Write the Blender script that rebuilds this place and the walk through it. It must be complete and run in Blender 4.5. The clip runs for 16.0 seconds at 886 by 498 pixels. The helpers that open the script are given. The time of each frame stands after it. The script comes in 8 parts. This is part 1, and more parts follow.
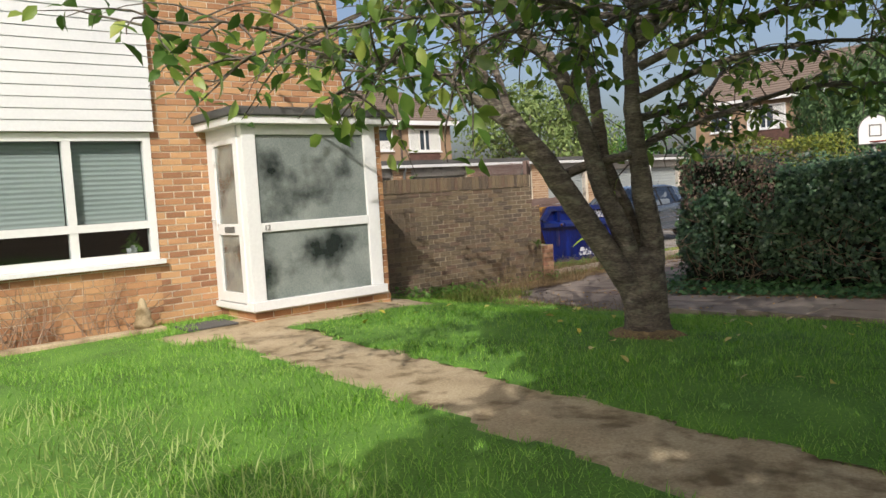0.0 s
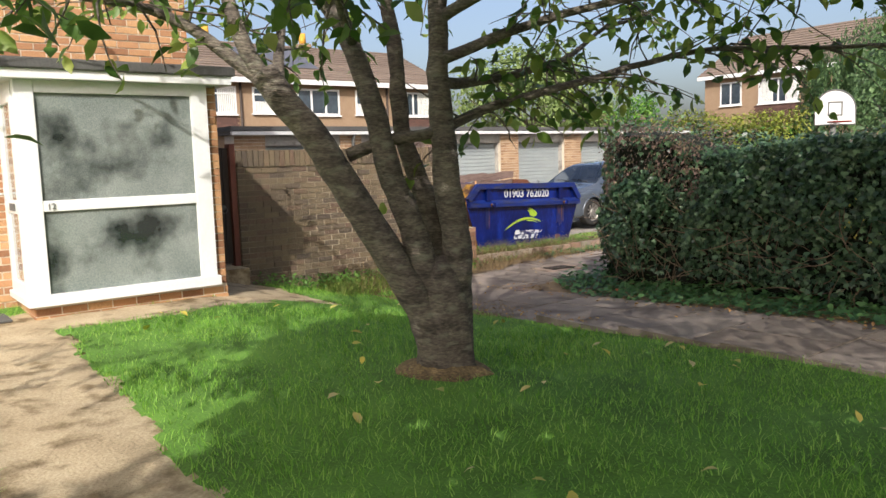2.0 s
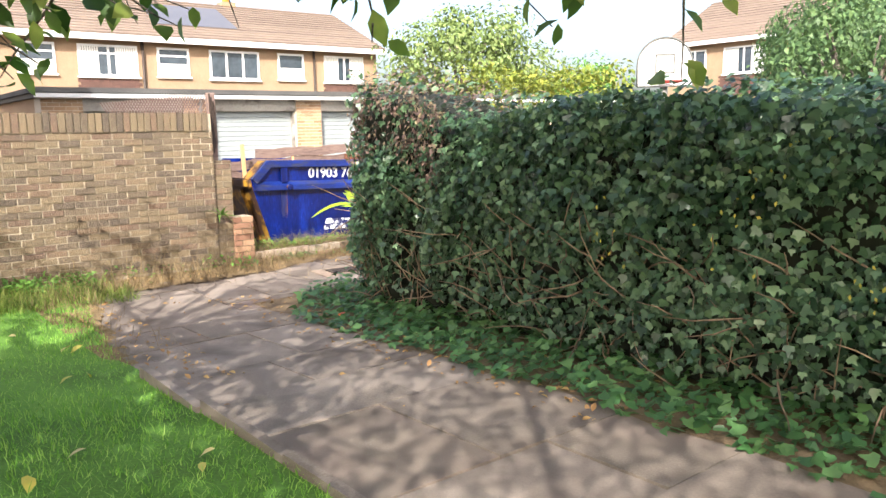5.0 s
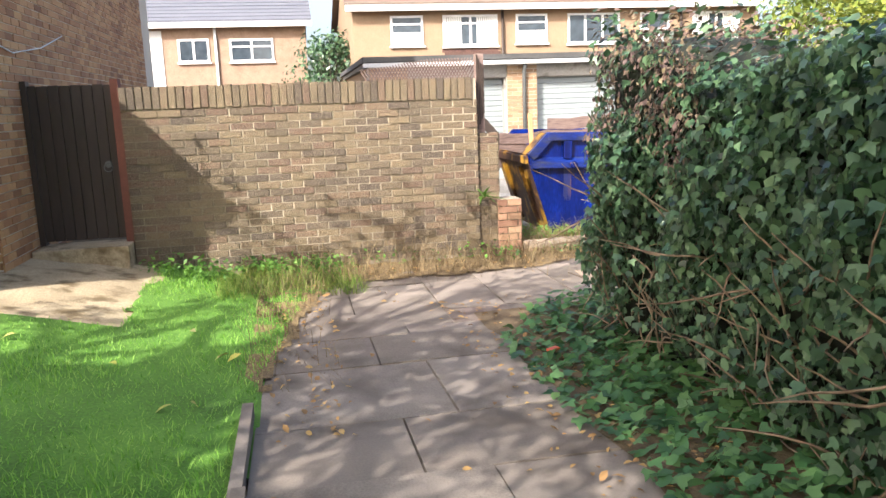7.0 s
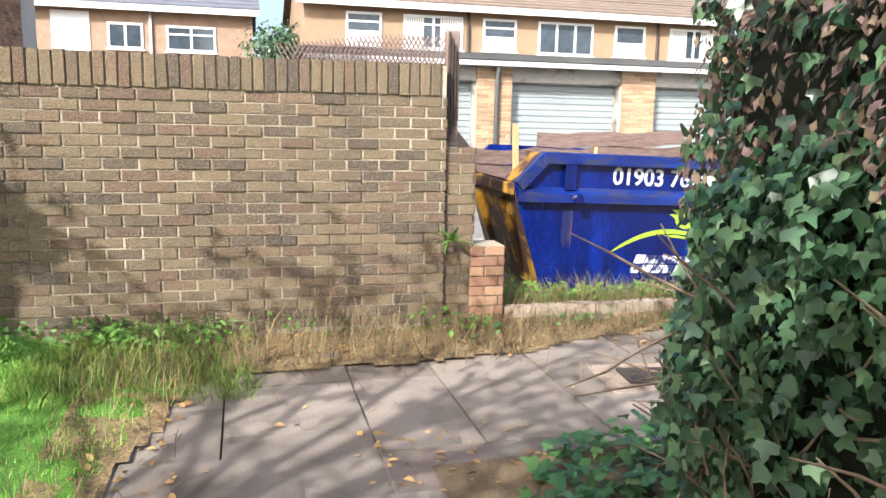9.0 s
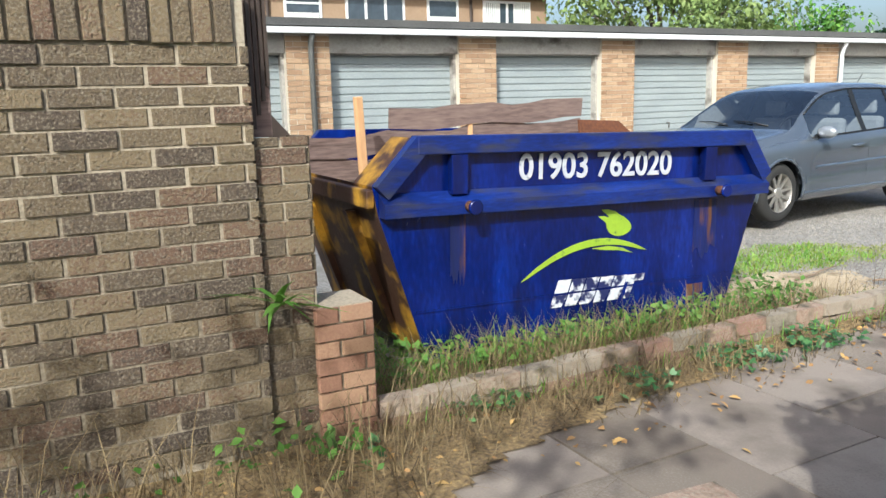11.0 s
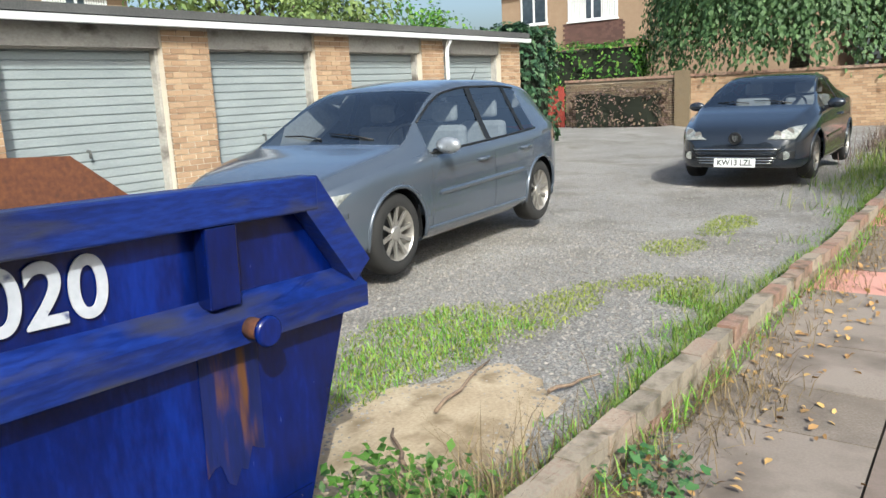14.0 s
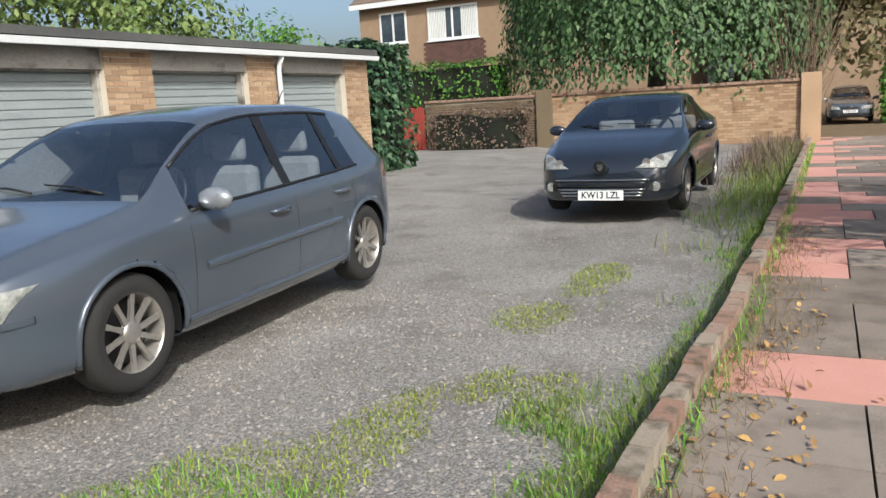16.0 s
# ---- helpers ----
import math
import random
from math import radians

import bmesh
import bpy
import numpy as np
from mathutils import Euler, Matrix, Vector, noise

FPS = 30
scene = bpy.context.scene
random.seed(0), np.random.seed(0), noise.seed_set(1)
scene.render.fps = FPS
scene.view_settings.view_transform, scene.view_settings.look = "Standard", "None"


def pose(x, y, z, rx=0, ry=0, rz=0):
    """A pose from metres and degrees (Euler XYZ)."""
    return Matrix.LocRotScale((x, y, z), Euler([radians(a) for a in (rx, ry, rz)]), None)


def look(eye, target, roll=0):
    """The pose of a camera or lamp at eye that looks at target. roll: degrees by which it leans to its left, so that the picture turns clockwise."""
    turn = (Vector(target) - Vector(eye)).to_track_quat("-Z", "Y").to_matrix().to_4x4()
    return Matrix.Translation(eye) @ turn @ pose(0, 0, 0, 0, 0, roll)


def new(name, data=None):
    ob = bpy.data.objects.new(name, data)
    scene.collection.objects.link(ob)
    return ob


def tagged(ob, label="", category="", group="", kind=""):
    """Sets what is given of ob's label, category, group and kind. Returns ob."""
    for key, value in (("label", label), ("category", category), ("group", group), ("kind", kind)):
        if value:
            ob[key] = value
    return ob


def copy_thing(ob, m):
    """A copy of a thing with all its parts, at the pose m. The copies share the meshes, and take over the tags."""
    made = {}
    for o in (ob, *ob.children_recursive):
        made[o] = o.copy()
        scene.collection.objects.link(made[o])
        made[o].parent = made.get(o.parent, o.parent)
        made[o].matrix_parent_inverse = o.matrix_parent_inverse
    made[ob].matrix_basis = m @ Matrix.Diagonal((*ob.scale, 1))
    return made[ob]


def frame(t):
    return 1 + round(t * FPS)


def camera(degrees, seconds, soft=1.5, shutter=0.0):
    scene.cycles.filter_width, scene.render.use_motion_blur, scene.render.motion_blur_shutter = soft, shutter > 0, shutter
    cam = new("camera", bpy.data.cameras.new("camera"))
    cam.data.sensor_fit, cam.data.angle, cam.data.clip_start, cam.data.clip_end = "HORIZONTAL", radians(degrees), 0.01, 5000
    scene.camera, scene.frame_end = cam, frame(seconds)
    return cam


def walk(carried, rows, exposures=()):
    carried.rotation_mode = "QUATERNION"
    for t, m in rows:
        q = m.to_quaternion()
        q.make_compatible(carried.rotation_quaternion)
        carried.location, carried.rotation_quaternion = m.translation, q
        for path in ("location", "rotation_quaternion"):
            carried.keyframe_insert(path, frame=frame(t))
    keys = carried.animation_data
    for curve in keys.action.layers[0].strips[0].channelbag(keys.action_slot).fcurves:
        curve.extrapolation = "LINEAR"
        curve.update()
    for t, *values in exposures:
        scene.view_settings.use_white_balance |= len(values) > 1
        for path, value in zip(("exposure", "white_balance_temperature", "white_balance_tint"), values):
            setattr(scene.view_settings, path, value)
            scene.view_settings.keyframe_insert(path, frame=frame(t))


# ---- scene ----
cam = camera(59.5, 16.0)
UNIT = 1.12          # the plan below is drawn in units of 1.12 m; it is brought to metres at the end
METRES, EYE, TILT, LEAN, TURN = 16.9 * UNIT, 1.5 * UNIT, 0.0, 0.0, -39.6
ROWS = [
    (0.0, 0.0, 0.0, 0.0, -0.25, -4.17, 3.43),
    (0.5, 0.0273, 0.0197, 0.001, -0.88, -4.78, 2.89),
    (1.0, 0.0522, 0.0376, 0.0019, -0.64, -5.45, 2.29),
    (1.5, 0.0739, 0.0606, 0.0033, 0.15, -6.36, 1.88),
    (2.0, 0.0965, 0.0842, 0.003, 1.43, -6.65, 1.68),
    (2.5, 0.1167, 0.1102, 0.0017, 1.2, -6.29, 2.22),
    (3.0, 0.1412, 0.1332, 0.0009, -0.68, -6.12, 2.72),
    (3.5, 0.1676, 0.1568, -0.0005, -3.21, -6.53, 2.8),
    (6.0, 0.2791, 0.2818, -0.0011, 12.33, -11.06, 0.16),
    (6.5, 0.2853, 0.3098, -0.002, 21.74, -11.19, 1.37),
    (7.0, 0.2789, 0.3389, -0.0025, 28.47, -10.47, 2.09),
    (7.5, 0.2665, 0.3712, -0.0042, 28.38, -10.42, 0.18),
    (8.0, 0.2497, 0.404, -0.0039, 26.9, -9.49, -0.86),
    (10.5, 0.1658, 0.5519, -0.0116, 17.78, -11.11, 0.65),
    (11.0, 0.1573, 0.5819, -0.0117, 11.41, -10.8, 1.53),
    (11.5, 0.1515, 0.6114, -0.0122, 4.1, -10.43, 1.87),
    (12.0, 0.1557, 0.6396, -0.0126, -3.67, -10.13, 2.32),
    (12.5, 0.1642, 0.6679, -0.0125, -7.56, -10.75, 2.1),
    (13.0, 0.1743, 0.6945, -0.011, -11.48, -11.27, 2.57),
    (13.5, 0.1853, 0.7184, -0.012, -13.18, -11.26, 2.87),
    (14.0, 0.1949, 0.7437, -0.013, -15.27, -11.39, 2.84),
    (14.5, 0.2062, 0.7649, -0.0134, -16.97, -11.39, 3.22),
    (15.0, 0.2187, 0.7867, -0.012, -19.14, -11.42, 3.59),
    (15.5, 0.2318, 0.8073, -0.0114, -22.45, -11.06, 3.73),
    (16.0, 0.2507, 0.8235, -0.0115, -24.57, -10.49, 3.37),
]
walk(cam, [(t, pose(0, 0, EYE, TILT, LEAN, TURN) @ pose(METRES * x, METRES * y, METRES * z, 90 + pitch, roll, yaw)) for t, x, y, z, yaw, pitch, roll in ROWS],
     [(0, 0.02, 6500, 13), (1.5, .25, 6500, 13), (2.5, .70, 6500, 13), (3.7, 1.3, 6600, 12), (5.8, 1.65, 6500, 13), (8.2, 1.6, 6300, 12), (10.3, .9, 5900, 6), (11.2, .7, 5900, 5), (12, .6, 6000, 4), (13.5, .6, 6000, 4), (16, .2, 6100, 8)])

# world and sun
SUN_DIR = Vector((0.68, 0.73, -0.75)).normalized()      # the way the sunlight travels
world = bpy.data.worlds.new("sky")
scene.world = world
world.use_nodes = True
_wt = world.node_tree
_sky = _wt.nodes.new("ShaderNodeTexSky")
_sky.sky_type, _sky.sun_disc = "NISHITA", False
_sky.sun_elevation = math.asin(-SUN_DIR.z)
_sky.sun_rotation = math.atan2(-SUN_DIR.x, -SUN_DIR.y)
_sky.air_density, _sky.dust_density, _sky.ozone_density = 0.9, 5.0, 0.8
_wt.links.new(_sky.outputs[0], _wt.nodes["Background"].inputs[0])
_wt.nodes["Background"].inputs[1].default_value = 0.15
sun = new("sun", bpy.data.lights.new("sun", "SUN"))
sun.data.energy, sun.data.angle, sun.data.color = 3.6, radians(0.6), (1.0, 0.95, 0.87)
sun.matrix_world = look((0, 0, 30), Vector((0, 0, 30)) + SUN_DIR)

# ---- materials ----
def srgb(h):
    c = [int(h[i:i + 2], 16) / 255 for i in (0, 2, 4)]
    return tuple((v / 12.92 if v <= 0.04045 else ((v + 0.055) / 1.055) ** 2.4) for v in c)


def material(name, stops, rough=0.85, metal=0.0, big=1.2, fine=45.0, mix=0.5, bump=0.25, depth=0.004, pick="", stain_or_reflection=None,
             stain_or_reflection_at=(0.52, 0.68), stain_or_reflection_size=1.6, coat=0.0, spec=0.5, stretch=(1, 1, 1), through_light=0.0):
    """stops: colours from dark to light, chosen by noise at two sizes and, with pick, by the piece ('object' or
    'island'). A further colour in noise blotches gives stains, and painted reflections on the porch glass.
    """
    m = bpy.data.materials.new(name)
    m.use_nodes = True
    nt = m.node_tree
    n, l = nt.nodes, nt.links
    bsdf = n["Principled BSDF"]
    bsdf.inputs["Metallic"].default_value = metal
    bsdf.inputs["Coat Weight"].default_value = coat
    bsdf.inputs["Coat Roughness"].default_value = 0.06
    bsdf.inputs["Specular IOR Level"].default_value = spec
    geo = n.new("ShaderNodeNewGeometry")
    mp = n.new("ShaderNodeMapping")
    mp.inputs["Scale"].default_value = stretch
    l.new(geo.outputs["Position"], mp.inputs[0])

    def tex(scale, detail=4.0, w=0.0):
        t = n.new("ShaderNodeTexNoise")
        t.noise_dimensions = "4D"
        t.inputs["Scale"].default_value, t.inputs["Detail"].default_value, t.inputs["W"].default_value = scale, detail, w
        l.new(mp.outputs[0], t.inputs["Vector"])
        return t.outputs["Fac"]

    def calc(op, a, b):
        c = n.new("ShaderNodeMath")
        c.operation = op
        for i, v in enumerate((a, b)):
            if isinstance(v, (int, float)):
                c.inputs[i].default_value = v
            else:
                l.new(v, c.inputs[i])
        return c.outputs[0]

    a, b = tex(big), tex(fine, 6.0, 3.7)
    fac = calc("ADD", calc("MULTIPLY", a, 1 - mix), calc("MULTIPLY", b, mix))
    fac = calc("ADD", calc("MULTIPLY", calc("SUBTRACT", fac, 0.5), 2.2), 0.5)
    if pick:
        if pick == "object":
            r = n.new("ShaderNodeObjectInfo").outputs["Random"]
        else:
            r = geo.outputs["Random Per Island"]
        fac = calc("ADD", calc("MULTIPLY", fac, 0.38), calc("MULTIPLY", r, 0.62))
    ramp = n.new("ShaderNodeValToRGB")
    els = ramp.color_ramp.elements
    for i, c in enumerate(stops):
        p = 0.1 + 0.8 * i / max(1, len(stops) - 1)
        e = els[i] if i < 2 else els.new(p)
        e.position, e.color = p, (*c, 1)
    l.new(fac, ramp.inputs[0])
    colour = ramp.outputs[0]
    if stain_or_reflection is not None:
        sr = n.new("ShaderNodeMapRange")
        sr.inputs["From Min"].default_value, sr.inputs["From Max"].default_value = stain_or_reflection_at
        l.new(tex(stain_or_reflection_size, 8.0, 9.1), sr.inputs["Value"])
        mx = n.new("ShaderNodeMix")
        mx.data_type = "RGBA"
        l.new(sr.outputs[0], mx.inputs[0])
        l.new(colour, mx.inputs[6])
        mx.inputs[7].default_value = (*stain_or_reflection, 1)
        colour = mx.outputs[2]
    l.new(colour, bsdf.inputs["Base Color"])
    rr = calc("ADD", calc("MULTIPLY", calc("SUBTRACT", b, 0.5), 0.25), rough)
    l.new(rr, bsdf.inputs["Roughness"])
    if bump:
        bp = n.new("ShaderNodeBump")
        bp.inputs["Strength"].default_value, bp.inputs["Distance"].default_value = bump, depth
        l.new(b, bp.inputs["Height"])
        l.new(bp.outputs[0], bsdf.inputs["Normal"])
    if through_light:
        tr = n.new("ShaderNodeBsdfTranslucent")
        l.new(colour, tr.inputs[0])
        ms = n.new("ShaderNodeMixShader")
        ms.inputs[0].default_value = through_light
        l.new(bsdf.outputs[0], ms.inputs[1])
        l.new(tr.outputs[0], ms.inputs[2])
        l.new(ms.outputs[0], n["Material Output"].inputs[0])
    return m


def glass_material(name, tint=(0.9, 0.95, 0.95), rough=0.02, clear=0.85, gloss=1.6):
    m = bpy.data.materials.new(name)
    m.use_nodes = True
    n, l = m.node_tree.nodes, m.node_tree.links
    tr = n.new("ShaderNodeBsdfTransparent")
    tr.inputs[0].default_value = (*[c * clear for c in tint], 1)
    gl = n.new("ShaderNodeBsdfGlossy")
    gl.inputs["Roughness"].default_value = rough
    fr = n.new("ShaderNodeFresnel")
    fr.inputs[0].default_value = gloss
    ms = n.new("ShaderNodeMixShader")
    l.new(fr.outputs[0], ms.inputs[0])
    l.new(tr.outputs[0], ms.inputs[1])
    l.new(gl.outputs[0], ms.inputs[2])
    l.new(ms.outputs[0], n["Material Output"].inputs[0])
    return m


C = srgb
HOUSE_BRICK = [C("74503a"), C("90684a"), C("a67c58"), C("b89268"), C("7e583f")]
WALL_BRICK = [C("3c332c"), C("4f4439"), C("605340"), C("72644c"), C("624c3d"), C("493f37")]
GARAGE_BRICK = [C("86694f"), C("9c8166"), C("b09678"), C("927255")]
m_house_brick = material("house_brick", HOUSE_BRICK, 0.9, fine=70, pick="object", bump=0.5)
m_house_brick_j = material("house_brick_far", HOUSE_BRICK, 0.9, fine=70, pick="island", bump=0.5)
m_wall_brick = material("weathered_brick", WALL_BRICK, 0.92, big=4, fine=95, mix=0.7, pick="object", bump=1.0, depth=0.012, stain_or_reflection=C("776e5e"), stain_or_reflection_size=100, stain_or_reflection_at=(0.50, 0.66))
m_wall_brick_j = material("weathered_brick_far", WALL_BRICK, 0.92, big=4, fine=95, mix=0.7, pick="island", bump=1.0, depth=0.012, stain_or_reflection=C("776e5e"), stain_or_reflection_size=100, stain_or_reflection_at=(0.50, 0.66))
m_pier_red = material("red_brick", [C("6a4a3a"), C("866450"), C("9a7c62"), C("75503f")], 0.9, fine=90, pick="object", bump=0.8)
m_garage_brick = material("garage_brick", GARAGE_BRICK, 0.9, fine=60, pick="object", bump=0.4)
m_garage_brick_j = material("garage_brick_far", GARAGE_BRICK, 0.9, fine=60, pick="island", bump=0.4)
m_mortar = material("mortar", [C("b8af9f"), C("d4cbba")], 0.95, fine=80, bump=0.5)
m_mortar_dark = material("old_mortar", [C("4c4438"), C("746a5a"), C("9b907d"), C("ada28e")], 0.95, big=0.9, fine=60, mix=0.35, bump=0.6)
m_far_brick = material("far_brick", [C("7a6652"), C("8e7861"), C("9e8a72")], 0.9, big=3, fine=20, pick="island")
m_white = material("white_upvc", [C("cdd0d0"), C("dcdfdf")], 0.35, fine=30, bump=0.03)
m_clad = material("white_cladding", [C("c4c8ca"), C("d3d6d7")], 0.45, fine=30, bump=0.05)
m_felt = material("roof_felt", [C("3b3c3c"), C("5c5c5a")], 0.9, fine=60, bump=0.4)
m_fascia_grey = material("grey_fascia", [C("4a4b49"), C("6d6f6c")], 0.7)
m_gate = material("dark_gate_paint", [C("2a211c"), C("41352d")], 0.6, fine=30, stretch=(1, 1, 0.15))
m_wood_grey = material("weathered_wood", [C("4a3a33"), C("72605a"), C("8d7a70")], 0.9, fine=30, stretch=(0.3, 1, 2), bump=0.5)
m_wood_fresh = material("pale_timber", [C("b98a5c"), C("d8ae80")], 0.8, fine=30, stretch=(1, 1, 0.2))
m_slab = material("grey_paving", [C("6a6156"), C("80756a"), C("8e8378"), C("746a5e"), C("84736a")], 0.9, big=1.5, fine=90, pick="object", bump=0.5, stain_or_reflection=C("5a5046"), stain_or_reflection_size=3, stain_or_reflection_at=(0.48, 0.74))
m_slab_pink = material("pink_paving", [C("b98575"), C("c8968a")], 0.9, big=1.5, fine=90, bump=0.35)
m_concrete = material("old_concrete", [C("86775c"), C("a8987a"), C("c0b294")], 0.95, big=2.5, fine=60, mix=0.55, bump=0.8, depth=0.01, stain_or_reflection=C("6a5a3e"), stain_or_reflection_size=5, stain_or_reflection_at=(0.50, 0.66))
m_kerb = material("kerb_stone", [C("787062"), C("968b7b"), C("8a6a5a"), C("a69b89")], 0.95, fine=60, pick="object", bump=0.9, depth=0.01, stain_or_reflection=C("585040"), stain_or_reflection_size=9, stain_or_reflection_at=(0.5, 0.68))
m_soil = material("soil", [C("4a3d2c"), C("6b5a42"), C("7d6b50")], 0.98, big=4, fine=60, bump=0.8, depth=0.01)
m_gravel = material("gravel", [C("4a4845"), C("76736e"), C("989590"), C("b4b0a9")], 0.95, big=0.6, fine=85, mix=0.75, bump=1.0, depth=0.02, stain_or_reflection=C("6c675f"), stain_or_reflection_size=1.6, stain_or_reflection_at=(0.50, 0.74))
m_asphalt = material("asphalt", [C("4b4a48"), C("646260")], 0.95, fine=120, bump=0.6)
m_lawn = material("lawn_soil", [C("3a5a18"), C("55802a"), C("6f9a38")], 0.95, big=2, fine=60, bump=0.6, depth=0.01)
m_grass = material("grass_blade", [C("4f8420"), C("6ea234"), C("8ab84a"), C("a3c260")], 0.6, big=1.2, fine=9, pick="island", bump=0, through_light=0.35)
m_verge = material("verge_blade", [C("48641f"), C("647e2e"), C("829444"), C("a09c5a")], 0.65, big=1.2, fine=9, pick="island", bump=0, through_light=0.3)
m_sand = material("sandy_earth", [C("8a7a62"), C("a8977c"), C("bcad92")], 0.95, big=3, fine=60, bump=0.6, stain_or_reflection=C("7a6a50"), stain_or_reflection_size=5, stain_or_reflection_at=(0.5, 0.68))
m_grass_dry = material("dry_grass", [C("463b2b"), C("6a5a40"), C("92805c"), C("5c4c38")], 0.85, big=2, fine=9, pick="island", bump=0, through_light=0.12)
m_weed = material("weed_leaf", [C("3a5f22"), C("55802f"), C("6d9440")], 0.6, big=2, fine=9, pick="island", bump=0, through_light=0.3)
m_bark = material("cherry_bark", [C("2c2724"), C("4c453f"), C("6d655a"), C("8f877a")], 0.85, big=5, fine=30, bump=1.0, depth=0.018, stretch=(1, 1, 3.0), stain_or_reflection=C("7c7a6c"), stain_or_reflection_size=9, stain_or_reflection_at=(0.55, 0.7))
m_leaf = material("cherry_leaf", [C("33501f"), C("527431"), C("7a9442"), C("a8b05a")], 0.42, big=2, fine=12, pick="island", bump=0, through_light=0.45)
m_ivy = material("ivy_leaf", [C("1e3324"), C("324f36"), C("4c6a4a"), C("728c66")], 0.32, big=2, fine=12, pick="island", bump=0, through_light=0.2)
m_ivy_low = material("ground_ivy", [C("2e5230"), C("446e3c"), C("638650")], 0.45, big=2, fine=12, pick="island", bump=0, through_light=0.2)
m_dead = material("dead_leaf", [C("7a5a38"), C("a37f4f"), C("c0a060")], 0.8, big=2, fine=12, pick="island", bump=0)
m_twig = material("twig", [C("5b4a3c"), C("7d6a58"), C("94806c")], 0.9, fine=40)
# near-black, painted as the shade deep between the leaves
m_hedge_shade = material("hedge_shade_core", [C("12170d"), C("1f2416")], 0.95, fine=30)
# near-black that paints the dimness of unlit rooms behind glass
m_room_shade = material("room_shade", [C("14161a"), C("22252a")], 0.8)
m_blue = material("skip_blue_paint", [C("020c38"), C("031656"), C("09287e")], 0.22, big=2.2, fine=30, mix=0.3, bump=0.12, stain_or_reflection=C("0a0f2c"), stain_or_reflection_size=3.2, stain_or_reflection_at=(0.54, 0.74), stretch=(1.6, 1.6, 0.45))
m_blue_scuffed = material("skip_blue_scuffed", [C("05123e"), C("0a2060"), C("163280")], 0.42, big=3, fine=40, bump=0.4, stain_or_reflection=C("33343c"), stain_or_reflection_size=9, stain_or_reflection_at=(0.50, 0.72), stretch=(0.5, 1, 2.2))
m_blue_rusty = material("skip_blue_rusted", [C("030e36"), C("04144c"), C("081e64")], 0.6, big=3, fine=40, bump=0.5, stain_or_reflection=C("5c3a1e"), stain_or_reflection_size=14, stain_or_reflection_at=(0.46, 0.62), stretch=(1.6, 1.6, 0.25))
m_yellow = material("skip_yellow_paint", [C("8f6816"), C("b48722"), C("cb9f38")], 0.6, big=5, fine=40, bump=0.3, stain_or_reflection=C("3c2416"), stain_or_reflection_size=5, stain_or_reflection_at=(0.36, 0.52))
m_rust = material("rust", [C("35231a"), C("553221"), C("6f452a")], 0.9, fine=50, bump=0.5)
m_iron = material("old_iron", [C("302c29"), C("453e38"), C("5a4e44")], 0.75, metal=0.3, fine=60, bump=0.5)
m_text_white = material("stencil_white", [C("a4a8b0"), C("c2c5ca")], 0.6, stain_or_reflection=C("2c3868"), stain_or_reflection_size=22, stain_or_reflection_at=(0.62, 0.72))
m_text_worn = material("worn_white", [C("a8acb4"), C("cfd2d6")], 0.65, big=6, fine=40, stain_or_reflection=C("141c4c"), stain_or_reflection_size=13, stain_or_reflection_at=(0.49, 0.56))
m_lime = material("decal_lime", [C("7f9c28"), C("93b232")], 0.5, stain_or_reflection=C("3f5b3a"), stain_or_reflection_size=25, stain_or_reflection_at=(0.60, 0.7))
m_door_grey = material("garage_door_paint", [C("848c8d"), C("99a1a1")], 0.55, big=1.5, fine=25, bump=0.05, stretch=(1, 1, 3))
m_lintel = material("grey_lintel", [C("8d8a84"), C("b3b0a8")], 0.9, fine=25, stain_or_reflection=C("4d4640"), stain_or_reflection_size=2.4, stain_or_reflection_at=(0.56, 0.7), stretch=(1, 1, 1.5))
m_tile_roof = material("roof_tile", [C("54483f"), C("6a5d53"), C("7a6d62")], 0.9, pick="island", fine=20)
m_slate = material("slate", [C("4a4e58"), C("62656e")], 0.7, pick="island", fine=20)
m_pane = glass_material("window_glass", clear=0.85)
m_sill_red = material("tile_hanging", [C("4c3832"), C("624840")], 0.9, pick="island")
m_red_fence = material("red_fence_paint", [C("7d2f26"), C("9a4236")], 0.8, stretch=(1, 1, 0.2))
m_blind = material("window_blind", [C("b9c4c0"), C("cad3cf")], 0.8, bump=0.0)
m_curtain = material("net_curtain", [C("c9ccc8"), C("dfe1dd")], 0.9, bump=0.0)
m_purple = material("dry_hedge_leaf", [C("4a3a36"), C("645048"), C("786c50")], 0.7, pick="island", bump=0)
m_gold = material("golden_hedge_leaf", [C("5a6a22"), C("7c8a32"), C("9c9a44")], 0.6, pick="island", bump=0, through_light=0.25)
m_willow = material("weeping_leaf", [C("2f4a2a"), C("48663a"), C("64804e")], 0.6, pick="island", bump=0, through_light=0.25)
m_conifer = material("bright_hedge_leaf", [C("2f5a1c"), C("4a7d2a"), C("77993a")], 0.7, pick="island", bump=0, through_light=0.2)
m_far_tree = material("far_tree_leaf", [C("4a6032"), C("6a8044"), C("84955a")], 0.7, pick="island", bump=0, through_light=0.2)

